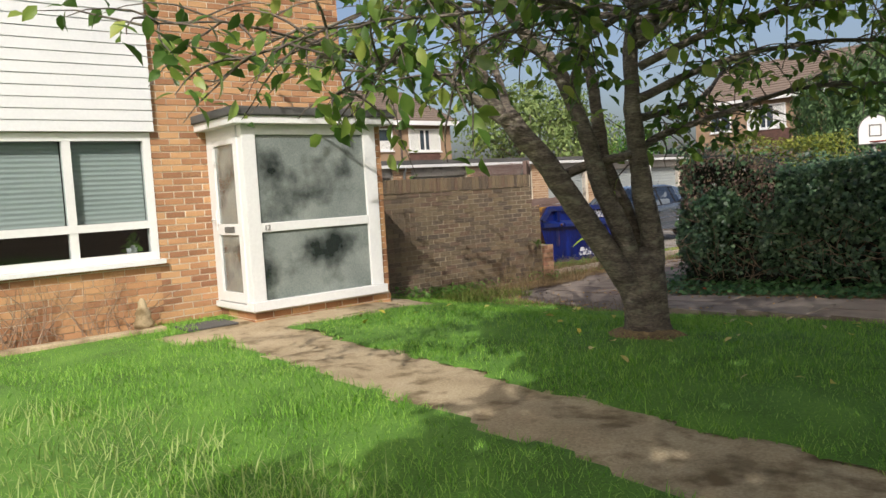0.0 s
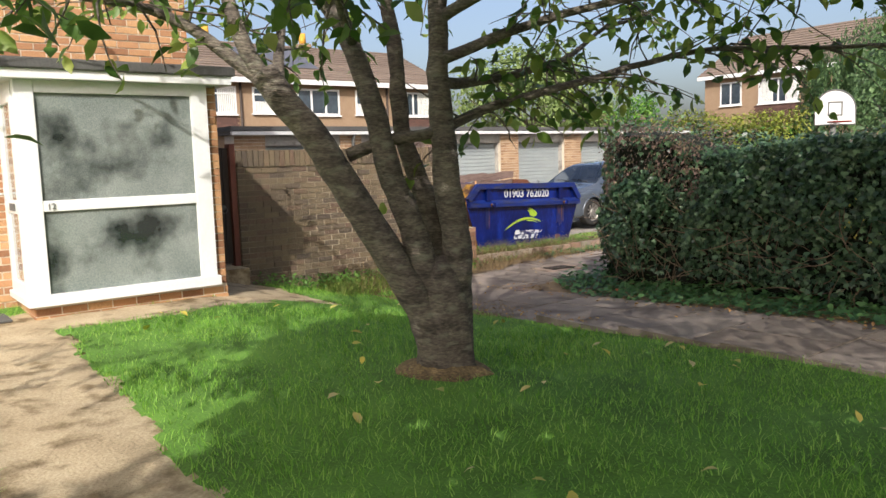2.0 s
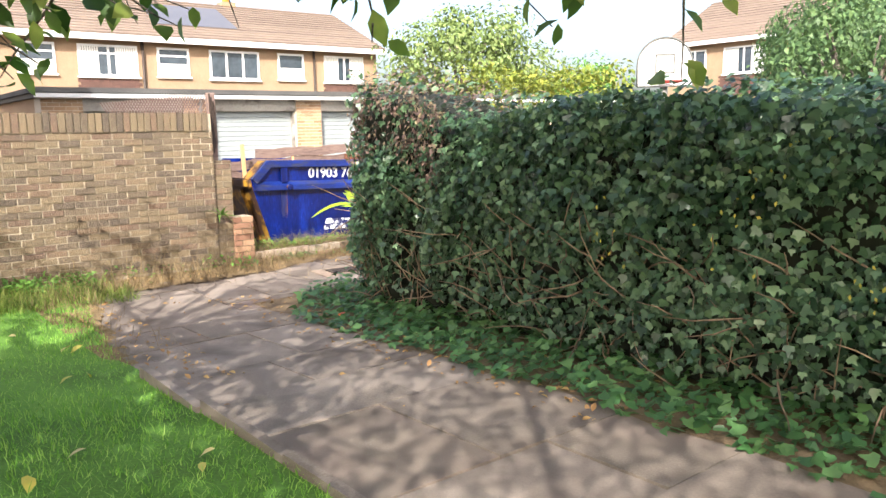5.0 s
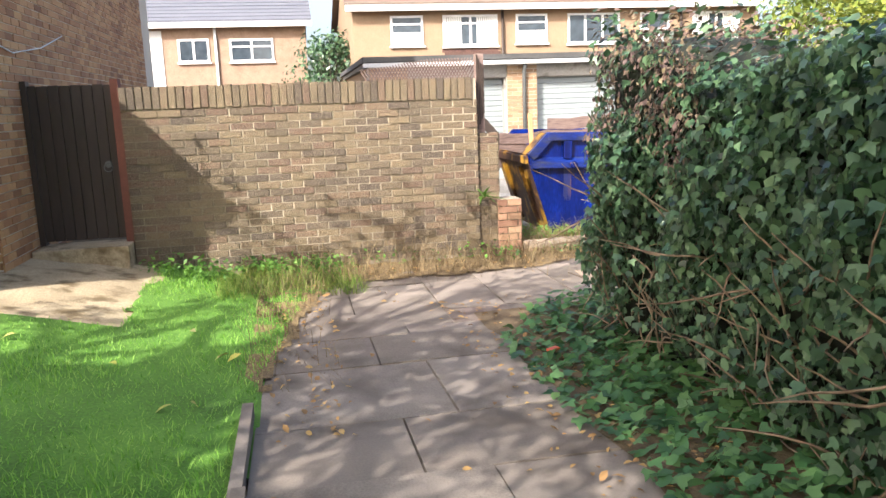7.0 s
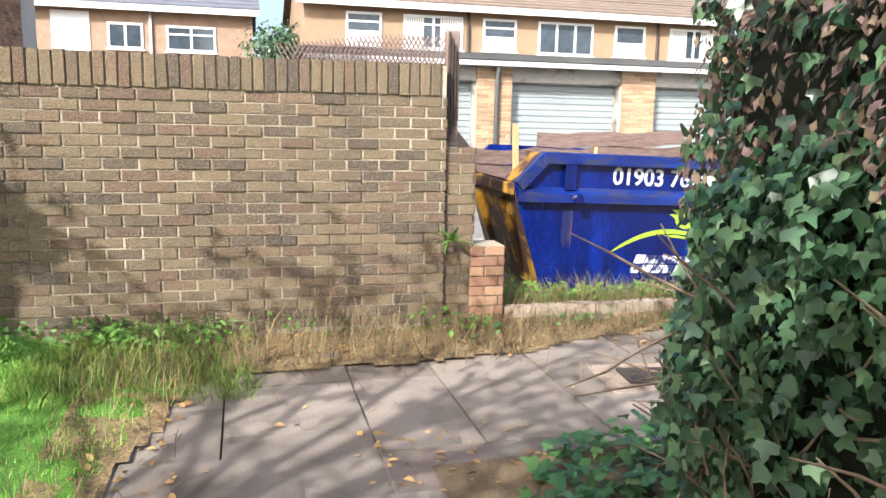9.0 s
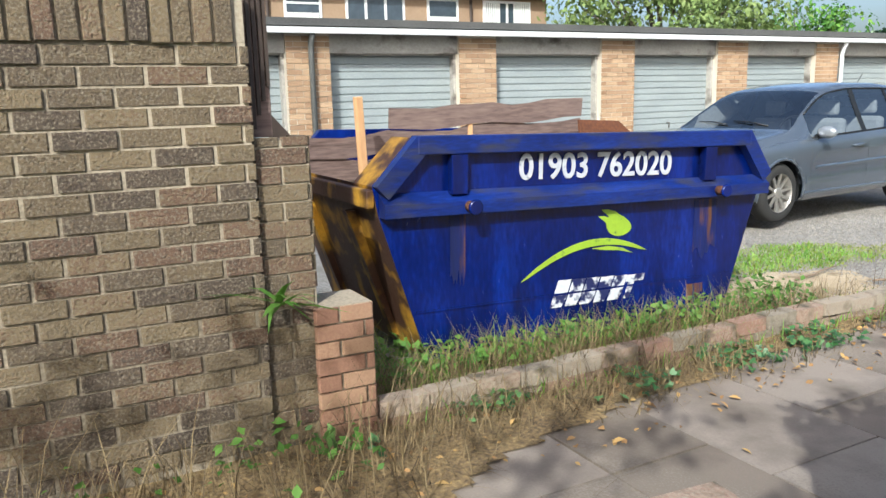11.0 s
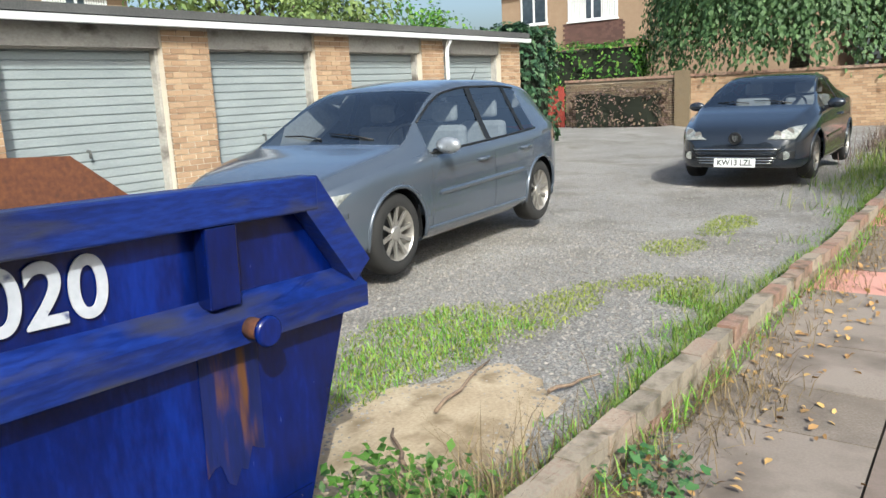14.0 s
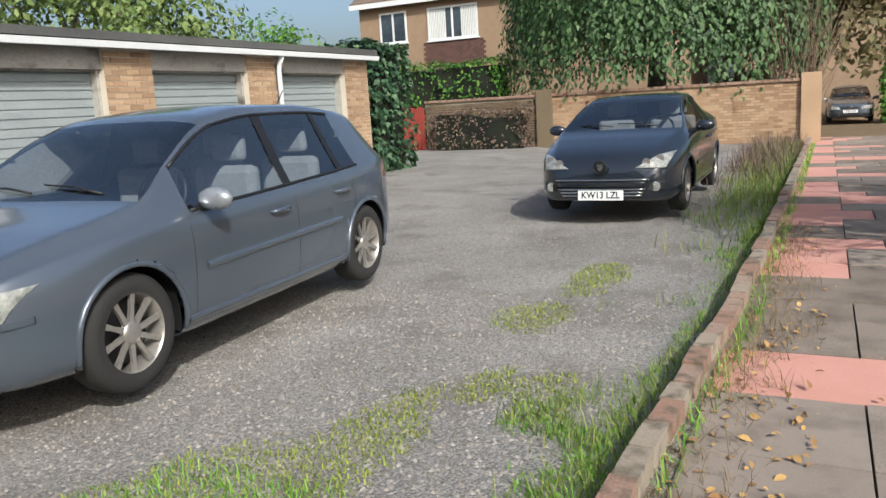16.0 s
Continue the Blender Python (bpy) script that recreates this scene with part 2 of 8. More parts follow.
# ---- building tools ----
def box(bm, x0, x1, y0, y1, z0, z1, bevel=0.0, m=None):
    vs = [bm.verts.new((x, y, z)) for x in (x0, x1) for y in (y0, y1) for z in (z0, z1)]
    fs = [bm.faces.new([vs[i] for i in f]) for f in ((0, 1, 3, 2), (4, 6, 7, 5), (0, 4, 5, 1), (2, 3, 7, 6), (0, 2, 6, 4), (1, 5, 7, 3))]
    if bevel:
        es = list({e for f in fs for e in f.edges})
        out = bmesh.ops.bevel(bm, geom=es, offset=bevel, segments=2, affect="EDGES", profile=0.5)
        vs = list({v for f in out["faces"] for v in f.verts} | {v for v in vs if v.is_valid})
    if m is not None:
        bmesh.ops.transform(bm, matrix=m, verts=vs)
    return vs


def prism(bm, pts, axis, a0, a1):
    """Extrudes a polygon of 2D points along an axis (0 x, 1 y, 2 z)."""
    def at(p, a):
        q = list(p)
        q.insert(axis, a)
        return q
    lo, hi = [bm.verts.new(at(p, a0)) for p in pts], [bm.verts.new(at(p, a1)) for p in pts]
    bm.faces.new(lo[::-1])
    bm.faces.new(hi)
    for i in range(len(pts)):
        j = (i + 1) % len(pts)
        bm.faces.new((lo[i], lo[j], hi[j], hi[i]))
    return lo + hi


def tube(bm, pts, radii, sides=8, cap=True):
    """A swept tube along points with a radius at each."""
    rings, up = [], Vector((0.3, 0.2, 0.9)).normalized()
    pts = [Vector(p) for p in pts]
    for i, p in enumerate(pts):
        d = (pts[min(i + 1, len(pts) - 1)] - pts[max(i - 1, 0)]).normalized()
        if abs(d.dot(up)) > 0.95:
            up = Vector((1, 0.1, 0)).normalized()
        s = d.cross(up).normalized()
        u = s.cross(d).normalized()
        up = u
        rings.append([bm.verts.new(p + (s * math.cos(2 * math.pi * k / sides) + u * math.sin(2 * math.pi * k / sides)) * radii[i]) for k in range(sides)])
    for a, b in zip(rings, rings[1:]):
        for k in range(sides):
            f = bm.faces.new((a[k], a[(k + 1) % sides], b[(k + 1) % sides], b[k]))
            f.smooth = True
    if cap:
        bm.faces.new(rings[0][::-1])
        bm.faces.new(rings[-1])
    return rings


def finish(bm):
    bmesh.ops.recalc_face_normals(bm, faces=bm.faces)
    me = bpy.data.meshes.new("mesh")
    bm.to_mesh(me)
    bm.free()
    return me


def solid(name, bm, mat, label="", category="", group="", kind=""):
    """A top-level object of one mesh."""
    me = finish(bm)
    me.materials.append(mat)
    return tagged(new(name, me), label, category, group, kind)


def part(name, bm, mat, parent, label=""):
    """One mesh under a thing or under a part."""
    me = bm if isinstance(bm, bpy.types.Mesh) else finish(bm)
    if not me.materials:
        me.materials.append(mat)
    ob = new(name, me)
    ob.parent = parent
    return tagged(ob, label)


def thing(name, label, category, group="", kind="", at=(0, 0, 0), turn=0):
    ob = new(name)
    ob.matrix_world = pose(*at, 0, 0, turn)
    ob.empty_display_size = 0.1
    return tagged(ob, label, category, group, kind)


def boxes_mesh(boxes):
    """Many boxes as one mesh, fast. boxes: array of n x 6 (x0, x1, y0, y1, z0, z1)."""
    b = np.asarray(boxes, dtype=float)
    n = len(b)
    v = np.stack([b[:, [i, j, k]] for i in (0, 1) for j in (2, 3) for k in (4, 5)], axis=1).reshape(-1, 3)
    f = np.array([(0, 1, 3, 2), (4, 6, 7, 5), (0, 4, 5, 1), (2, 3, 7, 6), (0, 2, 6, 4), (1, 5, 7, 3)])
    faces = (f[None] + 8 * np.arange(n)[:, None, None]).reshape(-1, 4)
    me = bpy.data.meshes.new("mesh")
    me.from_pydata(v.tolist(), [], faces.tolist())
    return me


def raw_mesh(verts, faces):
    me = bpy.data.meshes.new("mesh")
    me.from_pydata(np.asarray(verts).reshape(-1, 3).tolist(), [], [tuple(f) for f in np.asarray(faces).tolist()])
    return me


BRICK_MESH = {}


def brick_piece(l, d, h):
    """A brick with softened edges, its face towards -y, shared by all alike bricks."""
    key = (round(l, 3), round(d, 3), round(h, 3))
    if key not in BRICK_MESH:
        bm = bmesh.new()
        c = 0.004
        prism(bm, [(0, c), (c, 0), (l - c, 0), (l, c), (l, d), (0, d)], 2, 0, h)
        BRICK_MESH[key] = finish(bm)
    return BRICK_MESH[key]


def bond(u0, u1, z0, z1, course=0.067, length=0.192, joint=0.009, stagger=0.1005, holes=()):
    """Bricks of a stretcher bond as (u0, u1, z0, z1), with rectangular holes (u0, u1, z0, z1) left out."""
    out, k, z = [], 0, z0
    while z < z1 - 0.02:
        top = min(z + course - joint, z1)
        u = u0 - (stagger if k % 2 else 0)
        while u < u1 - 0.01:
            spans = [(max(u, u0), min(u + length, u1))]
            for h in holes:
                if top > h[2] + 0.01 and z < h[3] - 0.01:
                    spans = [s for a, b in spans for s in ((a, min(b, h[0])), (max(a, h[1]), b))]
            out += [(a, b, z, top) for a, b in spans if b - a > 0.02]
            u += length + joint
        z += course
        k += 1
    return out


def lay(bricks, parent, axis, face, out, mat, mat_far, proud=0.008, near=None, limit=300, name="brick", jitter=0.0025):
    """Lays bricks on a wall face. axis 'x': the wall runs along x, its face at y = face, looking towards out (-1 or 1)."""
    rnd = random.Random(7)
    bricks = sorted(bricks, key=near) if near else list(bricks)
    rest = []
    for i, (a, b, z, top) in enumerate(bricks):
        p = proud + rnd.uniform(-jitter, jitter)
        lo, hi = (face, face + out * p) if out > 0 else (face + out * p, face)
        lo -= 0.004 if out > 0 else 0
        hi += 0.004 if out < 0 else 0
        bx = (a, b, lo, hi, z, top) if axis == "x" else (lo, hi, a, b, z, top)
        if i < limit:
            me = brick_piece(round(b - a, 2), round(hi - lo + 0.02, 2), round(top - z, 3))
            if not me.materials or me.materials[0] is not mat:
                key = (id(mat), me.name)
                if key not in BRICK_MESH:
                    BRICK_MESH[key] = me.copy()
                    BRICK_MESH[key].materials.clear()
                    BRICK_MESH[key].materials.append(mat)
                me = BRICK_MESH[key]
            ob = new(name, me)
            ob.parent = parent
            if axis == "x":
                ob.matrix_basis = Matrix.Translation((a, lo, z)) if out < 0 else Matrix.Translation((b, hi, z)) @ pose(0, 0, 0, 0, 0, 180)
            else:
                ob.matrix_basis = Matrix.Translation((hi, a, z)) @ pose(0, 0, 0, 0, 0, 90) if out > 0 else Matrix.Translation((lo, b, z)) @ pose(0, 0, 0, 0, 0, -90)
        else:
            rest.append(bx)
    if rest:
        me = boxes_mesh(rest)
        me.materials.append(mat_far)
        ob = new("brickwork", me)
        ob.parent = parent
        tagged(ob, kind="stuff")


def smooth(t):
    t = min(1.0, max(0.0, t))
    return t * t * (3 - 2 * t)


def ground_z(x, y):
    """The lie of the land: the path falls gently to the court, the lawn rises to the house."""
    zp = 0.17 * (1 - smooth((y - 2.0) / 5.0))
    if x >= 7.0:
        return zp * (1 - smooth((x - 9.5) / 4)) 
    return zp + (0.34 - zp) * smooth((7.0 - x) / 2.4)

# ---- ground ----
def sheet(name, x0, x1, y0, y1, step, lift, mat, label="", kind="structure", inside=None, category=""):
    nx, ny = max(1, round((x1 - x0) / step)), max(1, round((y1 - y0) / step))
    vs, fs = [], []
    for i in range(nx + 1):
        for j in range(ny + 1):
            x, y = x0 + (x1 - x0) * i / nx, y0 + (y1 - y0) * j / ny
            vs.append((x, y, ground_z(x, y) + lift(x, y)))
    for i in range(nx):
        for j in range(ny):
            cx, cy = x0 + (x1 - x0) * (i + 0.5) / nx, y0 + (y1 - y0) * (j + 0.5) / ny
            if inside is None or inside(cx, cy):
                a = i * (ny + 1) + j
                fs.append((a, a + ny + 1, a + ny + 2, a + 1))
    me = bpy.data.meshes.new("mesh")
    me.from_pydata(vs, [], fs)
    me.shade_smooth()
    me.materials.append(mat)
    return tagged(new(name, me), label, category, kind=kind)


def wob(x, y, s, seed=0.0):
    return noise.noise(Vector((x * s, y * s, seed)))


# one sheet to the horizon, fine near the walk
_xs = [-600, -200, -60, -25, -12] + [i * 0.5 for i in range(-16, 90)] + [50, 60, 80, 120, 250, 600]
_ys = [-600, -200, -60, -25, -12] + [i * 0.5 for i in range(-12, 70)] + [40, 50, 70, 110, 250, 600]
_v = [(x, y, ground_z(x, y) - 0.05) for x in _xs for y in _ys]
_f = [(i * len(_ys) + j, (i + 1) * len(_ys) + j, (i + 1) * len(_ys) + j + 1, i * len(_ys) + j + 1) for i in range(len(_xs) - 1) for j in range(len(_ys) - 1)]
_me = bpy.data.meshes.new("mesh")
_me.from_pydata(_v, [], _f)
_me.materials.append(m_soil)
tagged(new("ground", _me), "brown bare soil under the lawns and paths", "ground", kind="structure")

def lawn_edge(y):
    """Where the lawn gives way to the path; it swells towards the boundary wall."""
    return float(np.interp(y, [4.4, 5.6, 6.3, 6.9, 7.4, 8.2, 8.65], [6.995, 7.05, 7.14, 7.22, 7.33, 7.66, 8.1]))


def in_weed_bed(x, y):
    """Soil and dead growth between the path and the foot of the wall."""
    k = 0.07 * wob(x, y, 2.6, 4) + 0.03 * wob(x, y, 9, 4)
    return 5.3 < y < 8.62 and x > 6.93 and (x < lawn_edge(y) + 0.06 + k or y > float(np.interp(x, [7.4, 7.8, 9.2, 9.8, 11, 12.6], [8.0, 7.85, 7.92, 8.16, 8.33, 8.5])) + k)


def on_front_path(x, y):
    """The worn concrete path from the street side to the porch door, and the strip along the porch."""
    c = 2.72 + 0.07 * (y - 1.3)
    w = 0.33 + 0.07 * wob(x, y, 2.3) + 0.03 * wob(x, y, 9)
    if abs(x - c) < w and -6 < y < 7.3:
        return True
    if 2.4 < x < 6.1 and 6.42 + 0.06 * wob(x, y, 2) < y < 7.0:
        return x < 5.2 or y > 6.6
    return 4.9 < x < 6.05 + 0.08 * wob(x, y, 2) and 6.5 < y < 8.75


def on_lawn(x, y):
    if x > lawn_edge(y) + 0.03 * wob(x, y, 2.3) or on_front_path(x, y) or (y > 7.75 + 0.2 * wob(x, y, 3) and x > 6.7):
        return False
    if x < 2.6 and y > 7.35:
        return False
    return y < 7.75 or x > 5.9


sheet("lawn", -9, 7.5, -9, 8.7, 0.06, lambda x, y: 0.012 + 0.018 * wob(x, y, 1.3) - (0.02 if not on_lawn(x, y) else 0), m_lawn,
      "bright green mown lawn rising gently to the house", inside=lambda x, y: on_lawn(x, y) or on_lawn(x - 0.06, y))
sheet("front_path", 1.5, 6.4, -6, 8.75, 0.035, lambda x, y: 0.004 + 0.014 * wob(x, y, 3.1), m_concrete,
      "worn sandy concrete path with moss and broken edges", inside=lambda x, y: any(on_front_path(x + a, y + b) for a, b in ((0, 0), (.07, 0), (-.07, 0), (0, .07), (0, -.07))))
m_litter = material("soil_with_straw", [C("463a29"), C("6a583e"), C("8c7650"), C("a8946a")], 0.97, big=3, fine=50, mix=0.7, bump=0.9, depth=0.015)
sheet("weed_bed", 6.9, 12.6, 5.3, 8.62, 0.05, lambda x, y: 0.012 + 0.012 * wob(x, y, 4), m_litter, "brown soil and dead grass along the wall foot", inside=in_weed_bed)
sheet("court", 8.9, 60, 8.3, 19.5, 0.5, lambda x, y: 0.0 + (0.09 if y > 14.5 else 0.03) * smooth((y - 11) / 4) - 0.01, m_gravel, "grey gravelled garage court with weeds")

# ---- boundary wall with brick-on-edge coping ----
WALL_Y, WALL_X0, WALL_X1 = 8.62, 5.86, 9.03
bm = bmesh.new()
box(bm, WALL_X0, WALL_X1 - 0.01, WALL_Y + 0.008, WALL_Y + 0.215, -0.05, 1.52)
wall_boundary = solid("wall_boundary", bm, m_mortar_dark, "weathered brown brick garden wall with soldier coping", "wall", kind="structure")
lay(bond(WALL_X0, WALL_X1, 0.042, 1.52, joint=0.0105), wall_boundary, "x", WALL_Y + 0.008, -1, m_wall_brick, m_wall_brick_j, near=lambda b: abs(b[0] - 8.6) + 0.6 * abs(b[2] - 0.8), limit=300, jitter=0.005)
bm = bmesh.new()
box(bm, WALL_X0, WALL_X1 - 0.01, WALL_Y + 0.006, WALL_Y + 0.209, 1.52, 1.70)
part("coping_bed", bm, m_mortar_dark, wall_boundary)
_c = brick_piece(0.059, 0.225, 0.19).copy()
_c.materials.append(m_wall_brick)
_x, _rnd = WALL_X0, random.Random(3)
while _x < WALL_X1 - 0.06:
    ob = new("coping_brick", _c)
    ob.parent = wall_boundary
    ob.matrix_basis = pose(_x, WALL_Y - 0.012 + _rnd.uniform(-0.004, 0.004), 1.518 + _rnd.uniform(-0.004, 0.006), 0, _rnd.uniform(-1.2, 1.2), 0)
    _x += 0.068

# broken end of the wall: stepped pier with red bricks low down
bm = bmesh.new()
box(bm, 9.035, 9.235, WALL_Y + 0.04, WALL_Y + 0.25, -0.05, 1.18)
box(bm, 9.24, 9.43, WALL_Y - 0.03, WALL_Y + 0.20, -0.05, 0.55)
wall_end = solid("wall_end", bm, m_mortar_dark, "stepped broken end of the brick wall with red lower bricks", "wall", kind="structure")
lay(bond(9.035, 9.235, 0.02, 1.19), wall_end, "x", WALL_Y + 0.04, -1, m_wall_brick, m_wall_brick_j)
lay(bond(WALL_Y + 0.04, WALL_Y + 0.25, 0.62, 1.19), wall_end, "y", 9.235, 1, m_wall_brick, m_wall_brick_j)
lay(bond(9.20, 9.43, 0.02, 0.56), wall_end, "x", WALL_Y - 0.035, -1, m_pier_red, m_pier_red, name="red_brick")
lay(bond(WALL_Y - 0.03, WALL_Y + 0.20, 0.02, 0.56), wall_end, "y", 9.43, 1, m_pier_red, m_pier_red, name="red_brick")

# ---- the house ----
HX, HY, HG = 5.06, 7.80, 0.33          # its right-hand corner, its front, the ground by it
WIN = (-1.2, 2.76, 1.0, 2.26)
house = thing("house", "two-storey brown brick terraced house with white cladding", "house")
bm = bmesh.new()
T = 0.25
prism(bm, [(-9, -0.1), (HX - 0.008, -0.1), (HX - 0.008, 5.6), (WIN[1], 5.6), (WIN[1], WIN[2]), (WIN[0], WIN[2]), (WIN[0], 5.6), (-9, 5.6)], 1, HY + 0.008, HY + T)
house_wall = part("front_wall", bm, m_mortar, house)
for nm, b in (("window_lintel", (WIN[0], WIN[1], HY + 0.008, HY + T, WIN[3], 5.6)), ("side_wall", (HX - T, HX - 0.008, HY + T, 15.5, -0.1, 5.6)), ("side_wall", (-9, -9 + T, HY + T, 15.5, -0.1, 5.6)), ("back_wall", (-9, HX - 0.008, 15.5, 15.5 + T, -0.1, 5.6))):
    _w = part(nm, boxes_mesh([b]), m_mortar, house)
    if nm == "side_wall" and b[0] > 0:
        house_side = _w
bm = bmesh.new()
prism(bm, [(HY - 0.3, 5.6), (15.5 + T + 0.3, 5.6), (11.75, 7.6)], 0, -9.2, HX + 0.15)
part("roof", bm, m_tile_roof, house)
front = bond(2.76, HX, HG - 0.06, 4.6, joint=0.0125)
front += bond(-0.5, 2.76, HG - 0.06, WIN[2] - 0.04)
lay(front, house_wall, "x", HY + 0.008, -1, m_house_brick, m_house_brick_j, near=lambda b: abs(b[0] - 4) + abs(b[2] - 1.2), limit=300)
lay(bond(HY, 15.0, HG - 0.15, 4.2), house_side, "y", HX - 0.008, 1, m_house_brick, m_house_brick_j, near=lambda b: abs(b[0] - 8) + abs(b[2] - 1.2), limit=0)

# white shiplap cladding over the window
clad = part("cladding", boxes_mesh([(-9, 2.78, HY - 0.05, HY + 0.002, 2.27, 5.6)]), m_clad, house, "white shiplap cladding boards")
for k in range(28):
    z = 2.27 + k * 0.105
    bm = bmesh.new()
    prism(bm, [(HY - 0.052, z + 0.102), (HY - 0.066, z + 0.096), (HY - 0.072, z), (HY - 0.05, z)], 0, -9, 2.785)
    part("board", bm, m_clad, clad)

# front window
def window(parent, x0, x1, y, z0, z1, mullions, transom, bar=0.06, deep=0.08, sill=True, back=m_room_shade, blind=None):
    w = new("window")
    w.parent = parent
    bm = bmesh.new()
    for a, b, c, d in [(x0, x1, z0, z0 + bar), (x0, x1, z1 - bar, z1), (x0, x0 + bar, z0 + bar, z1 - bar), (x1 - bar, x1, z0 + bar, z1 - bar)]:
        box(bm, a, b, y, y + deep, c, d)
    for mx in mullions:
        box(bm, mx - bar / 2, mx + bar / 2, y + 0.003, y + deep, z0 + bar, z1 - bar)
    if transom:
        box(bm, x0 + bar, x1 - bar, y - 0.004, y + deep - 0.005, transom - bar / 2, transom + bar / 2)
    part("window_frame", bm, m_white, w)
    pane = part("pane", boxes_mesh([(x0 + bar, x1 - bar, y + 0.03, y + 0.036, z0 + bar, z1 - bar)]), m_pane, w)
    pane.visible_shadow = False
    if sill:
        bm = bmesh.new()
        box(bm, x0 - 0.04, x1 + 0.04, y - 0.07, y + deep, z0 - 0.05, z0 - 0.002, 0.006)
        part("sill", bm, m_white, w)
    return w


window(house, WIN[0], WIN[1], HY - 0.012, WIN[2] + 0.01, WIN[3] - 0.0, (1.98, 1.2, 0.2), 1.36, bar=0.075)
# room lining behind the window, its indoor shade painted in as near-black
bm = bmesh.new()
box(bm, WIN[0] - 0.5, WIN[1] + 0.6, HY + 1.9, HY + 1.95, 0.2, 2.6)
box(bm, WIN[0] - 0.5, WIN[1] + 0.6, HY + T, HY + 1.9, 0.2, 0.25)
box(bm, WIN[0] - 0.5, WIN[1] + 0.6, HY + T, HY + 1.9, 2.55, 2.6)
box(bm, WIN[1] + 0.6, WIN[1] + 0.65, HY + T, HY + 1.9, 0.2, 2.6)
part("inner_wall", bm, m_room_shade, house)

# ---- porch ----
PX0, PX1, PY, PZ0, PZ1 = 3.34, 4.90, 6.97, 0.45, 2.27
porch = thing("porch", "white framed glazed porch with obscured glass", "porch")
bm = bmesh.new()
box(bm, PX0 + 0.03, HX - 0.06, PY + 0.05, PY + 0.20, 0.2, PZ0 - 0.002)
box(bm, PX0 + 0.03, PX0 + 0.2, PY + 0.2, HY, 0.2, PZ0 - 0.002)
plinth = part("plinth", bm, m_mortar, porch)
lay(bond(PX0 + 0.03, HX - 0.05, 0.23, PZ0 - 0.005), plinth, "x", PY + 0.05, -1, m_house_brick, m_house_brick_j)
lay(bond(PY + 0.05, HY, 0.23, PZ0 - 0.005), plinth, "y", PX0 + 0.03, -1, m_house_brick, m_house_brick_j)
bm = bmesh.new()      # narrow brick return between porch and corner
box(bm, PX1 + 0.012, HX - 0.062, PY + 0.06, HY, 0.2, 2.3)
ret = part("return_wall", bm, m_mortar, porch)
lay(bond(PX1 + 0.012, HX - 0.055, 0.455, 2.28), ret, "x", PY + 0.06, -1, m_house_brick, m_house_brick_j)
lay(bond(PY + 0.06, HY, 0.23, 2.28), ret, "y", HX - 0.062, 1, m_house_brick, m_house_brick_j)
bm = bmesh.new()
box(bm, PX0, PX0 + 0.145, PY, PY + 0.1, PZ0 + 0.09, PZ1, 0.006)
part("corner_post", bm, m_white, porch)
bm = bmesh.new()
box(bm, PX1 - 0.15, PX1, PY, PY + 0.08, PZ0 + 0.09, PZ1, 0.006)
part("post", bm, m_white, porch)
bm = bmesh.new()
box(bm, PX0 + 0.145, PX1 - 0.15, PY + 0.004, PY + 0.07, 1.215, 1.305, 0.006)
part("rail", bm, m_white, porch)
bm = bmesh.new()
box(bm, PX0 - 0.03, PX1 + 0.02, PY - 0.04, PY + 0.1, PZ0, PZ0 + 0.09, 0.006)
box(bm, PX0 - 0.03, PX0 + 0.08, PY + 0.1, HY - 0.002, PZ0, PZ0 + 0.06, 0.004)
part("sill", bm, m_white, porch)
bm = bmesh.new()
box(bm, PX0 + 0.145, PX1 - 0.15, PY + 0.004, PY + 0.07, 2.17, PZ1, 0.004)
part("head", bm, m_white, porch)
# dark blotches in the glass colour are painted reflections, not dirt
m_obscure = material("obscured_glass", [C("59625f"), C("7a8380"), C("959d98")], 0.16, big=1.8, fine=110, bump=0.6, depth=0.003, coat=0.9, stain_or_reflection=C("232a29"), stain_or_reflection_size=2.2, stain_or_reflection_at=(0.46, 0.66))
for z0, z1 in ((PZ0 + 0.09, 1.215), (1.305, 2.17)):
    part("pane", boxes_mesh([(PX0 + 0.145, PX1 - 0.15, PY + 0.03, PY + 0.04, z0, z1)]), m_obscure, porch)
door = new("door")
door.parent = porch
bm = bmesh.new()
for a, b, c, d in [(7.62, 7.74, 0.52, 2.2), (7.07, 7.16, 0.52, 2.2), (7.16, 7.62, 0.52, 0.62), (7.16, 7.62, 2.1, 2.2), (7.16, 7.62, 1.2, 1.31)]:
    box(bm, PX0 - 0.012, PX0 + 0.05, a, b, c, d, 0.004)
part("door_frame", bm, m_white, door)
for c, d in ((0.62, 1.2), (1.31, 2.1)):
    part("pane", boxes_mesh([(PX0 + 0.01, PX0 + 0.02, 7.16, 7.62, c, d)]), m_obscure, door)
bm = bmesh.new()
box(bm, PX0 - 0.022, PX0 - 0.012, 7.24, 7.46, 1.225, 1.285, 0.003)
part("letter_slot", bm, m_fascia_grey, door)
bm = bmesh.new()
tube(bm, [(PX0 - 0.012, 7.66, 1.36), (PX0 - 0.06, 7.66, 1.36), (PX0 - 0.062, 7.56, 1.36)], [0.01, 0.01, 0.008], 8)
box(bm, PX0 - 0.02, PX0 - 0.012, 7.645, 7.675, 1.25, 1.45)
part("door_handle", bm, m_white, door)
bm = bmesh.new()
box(bm, PX0, PX0 + 0.08, 7.74, HY - 0.002, 0.51, PZ1)
box(bm, PX0, PX0 + 0.08, 7.1, 7.74, 2.2, PZ1)
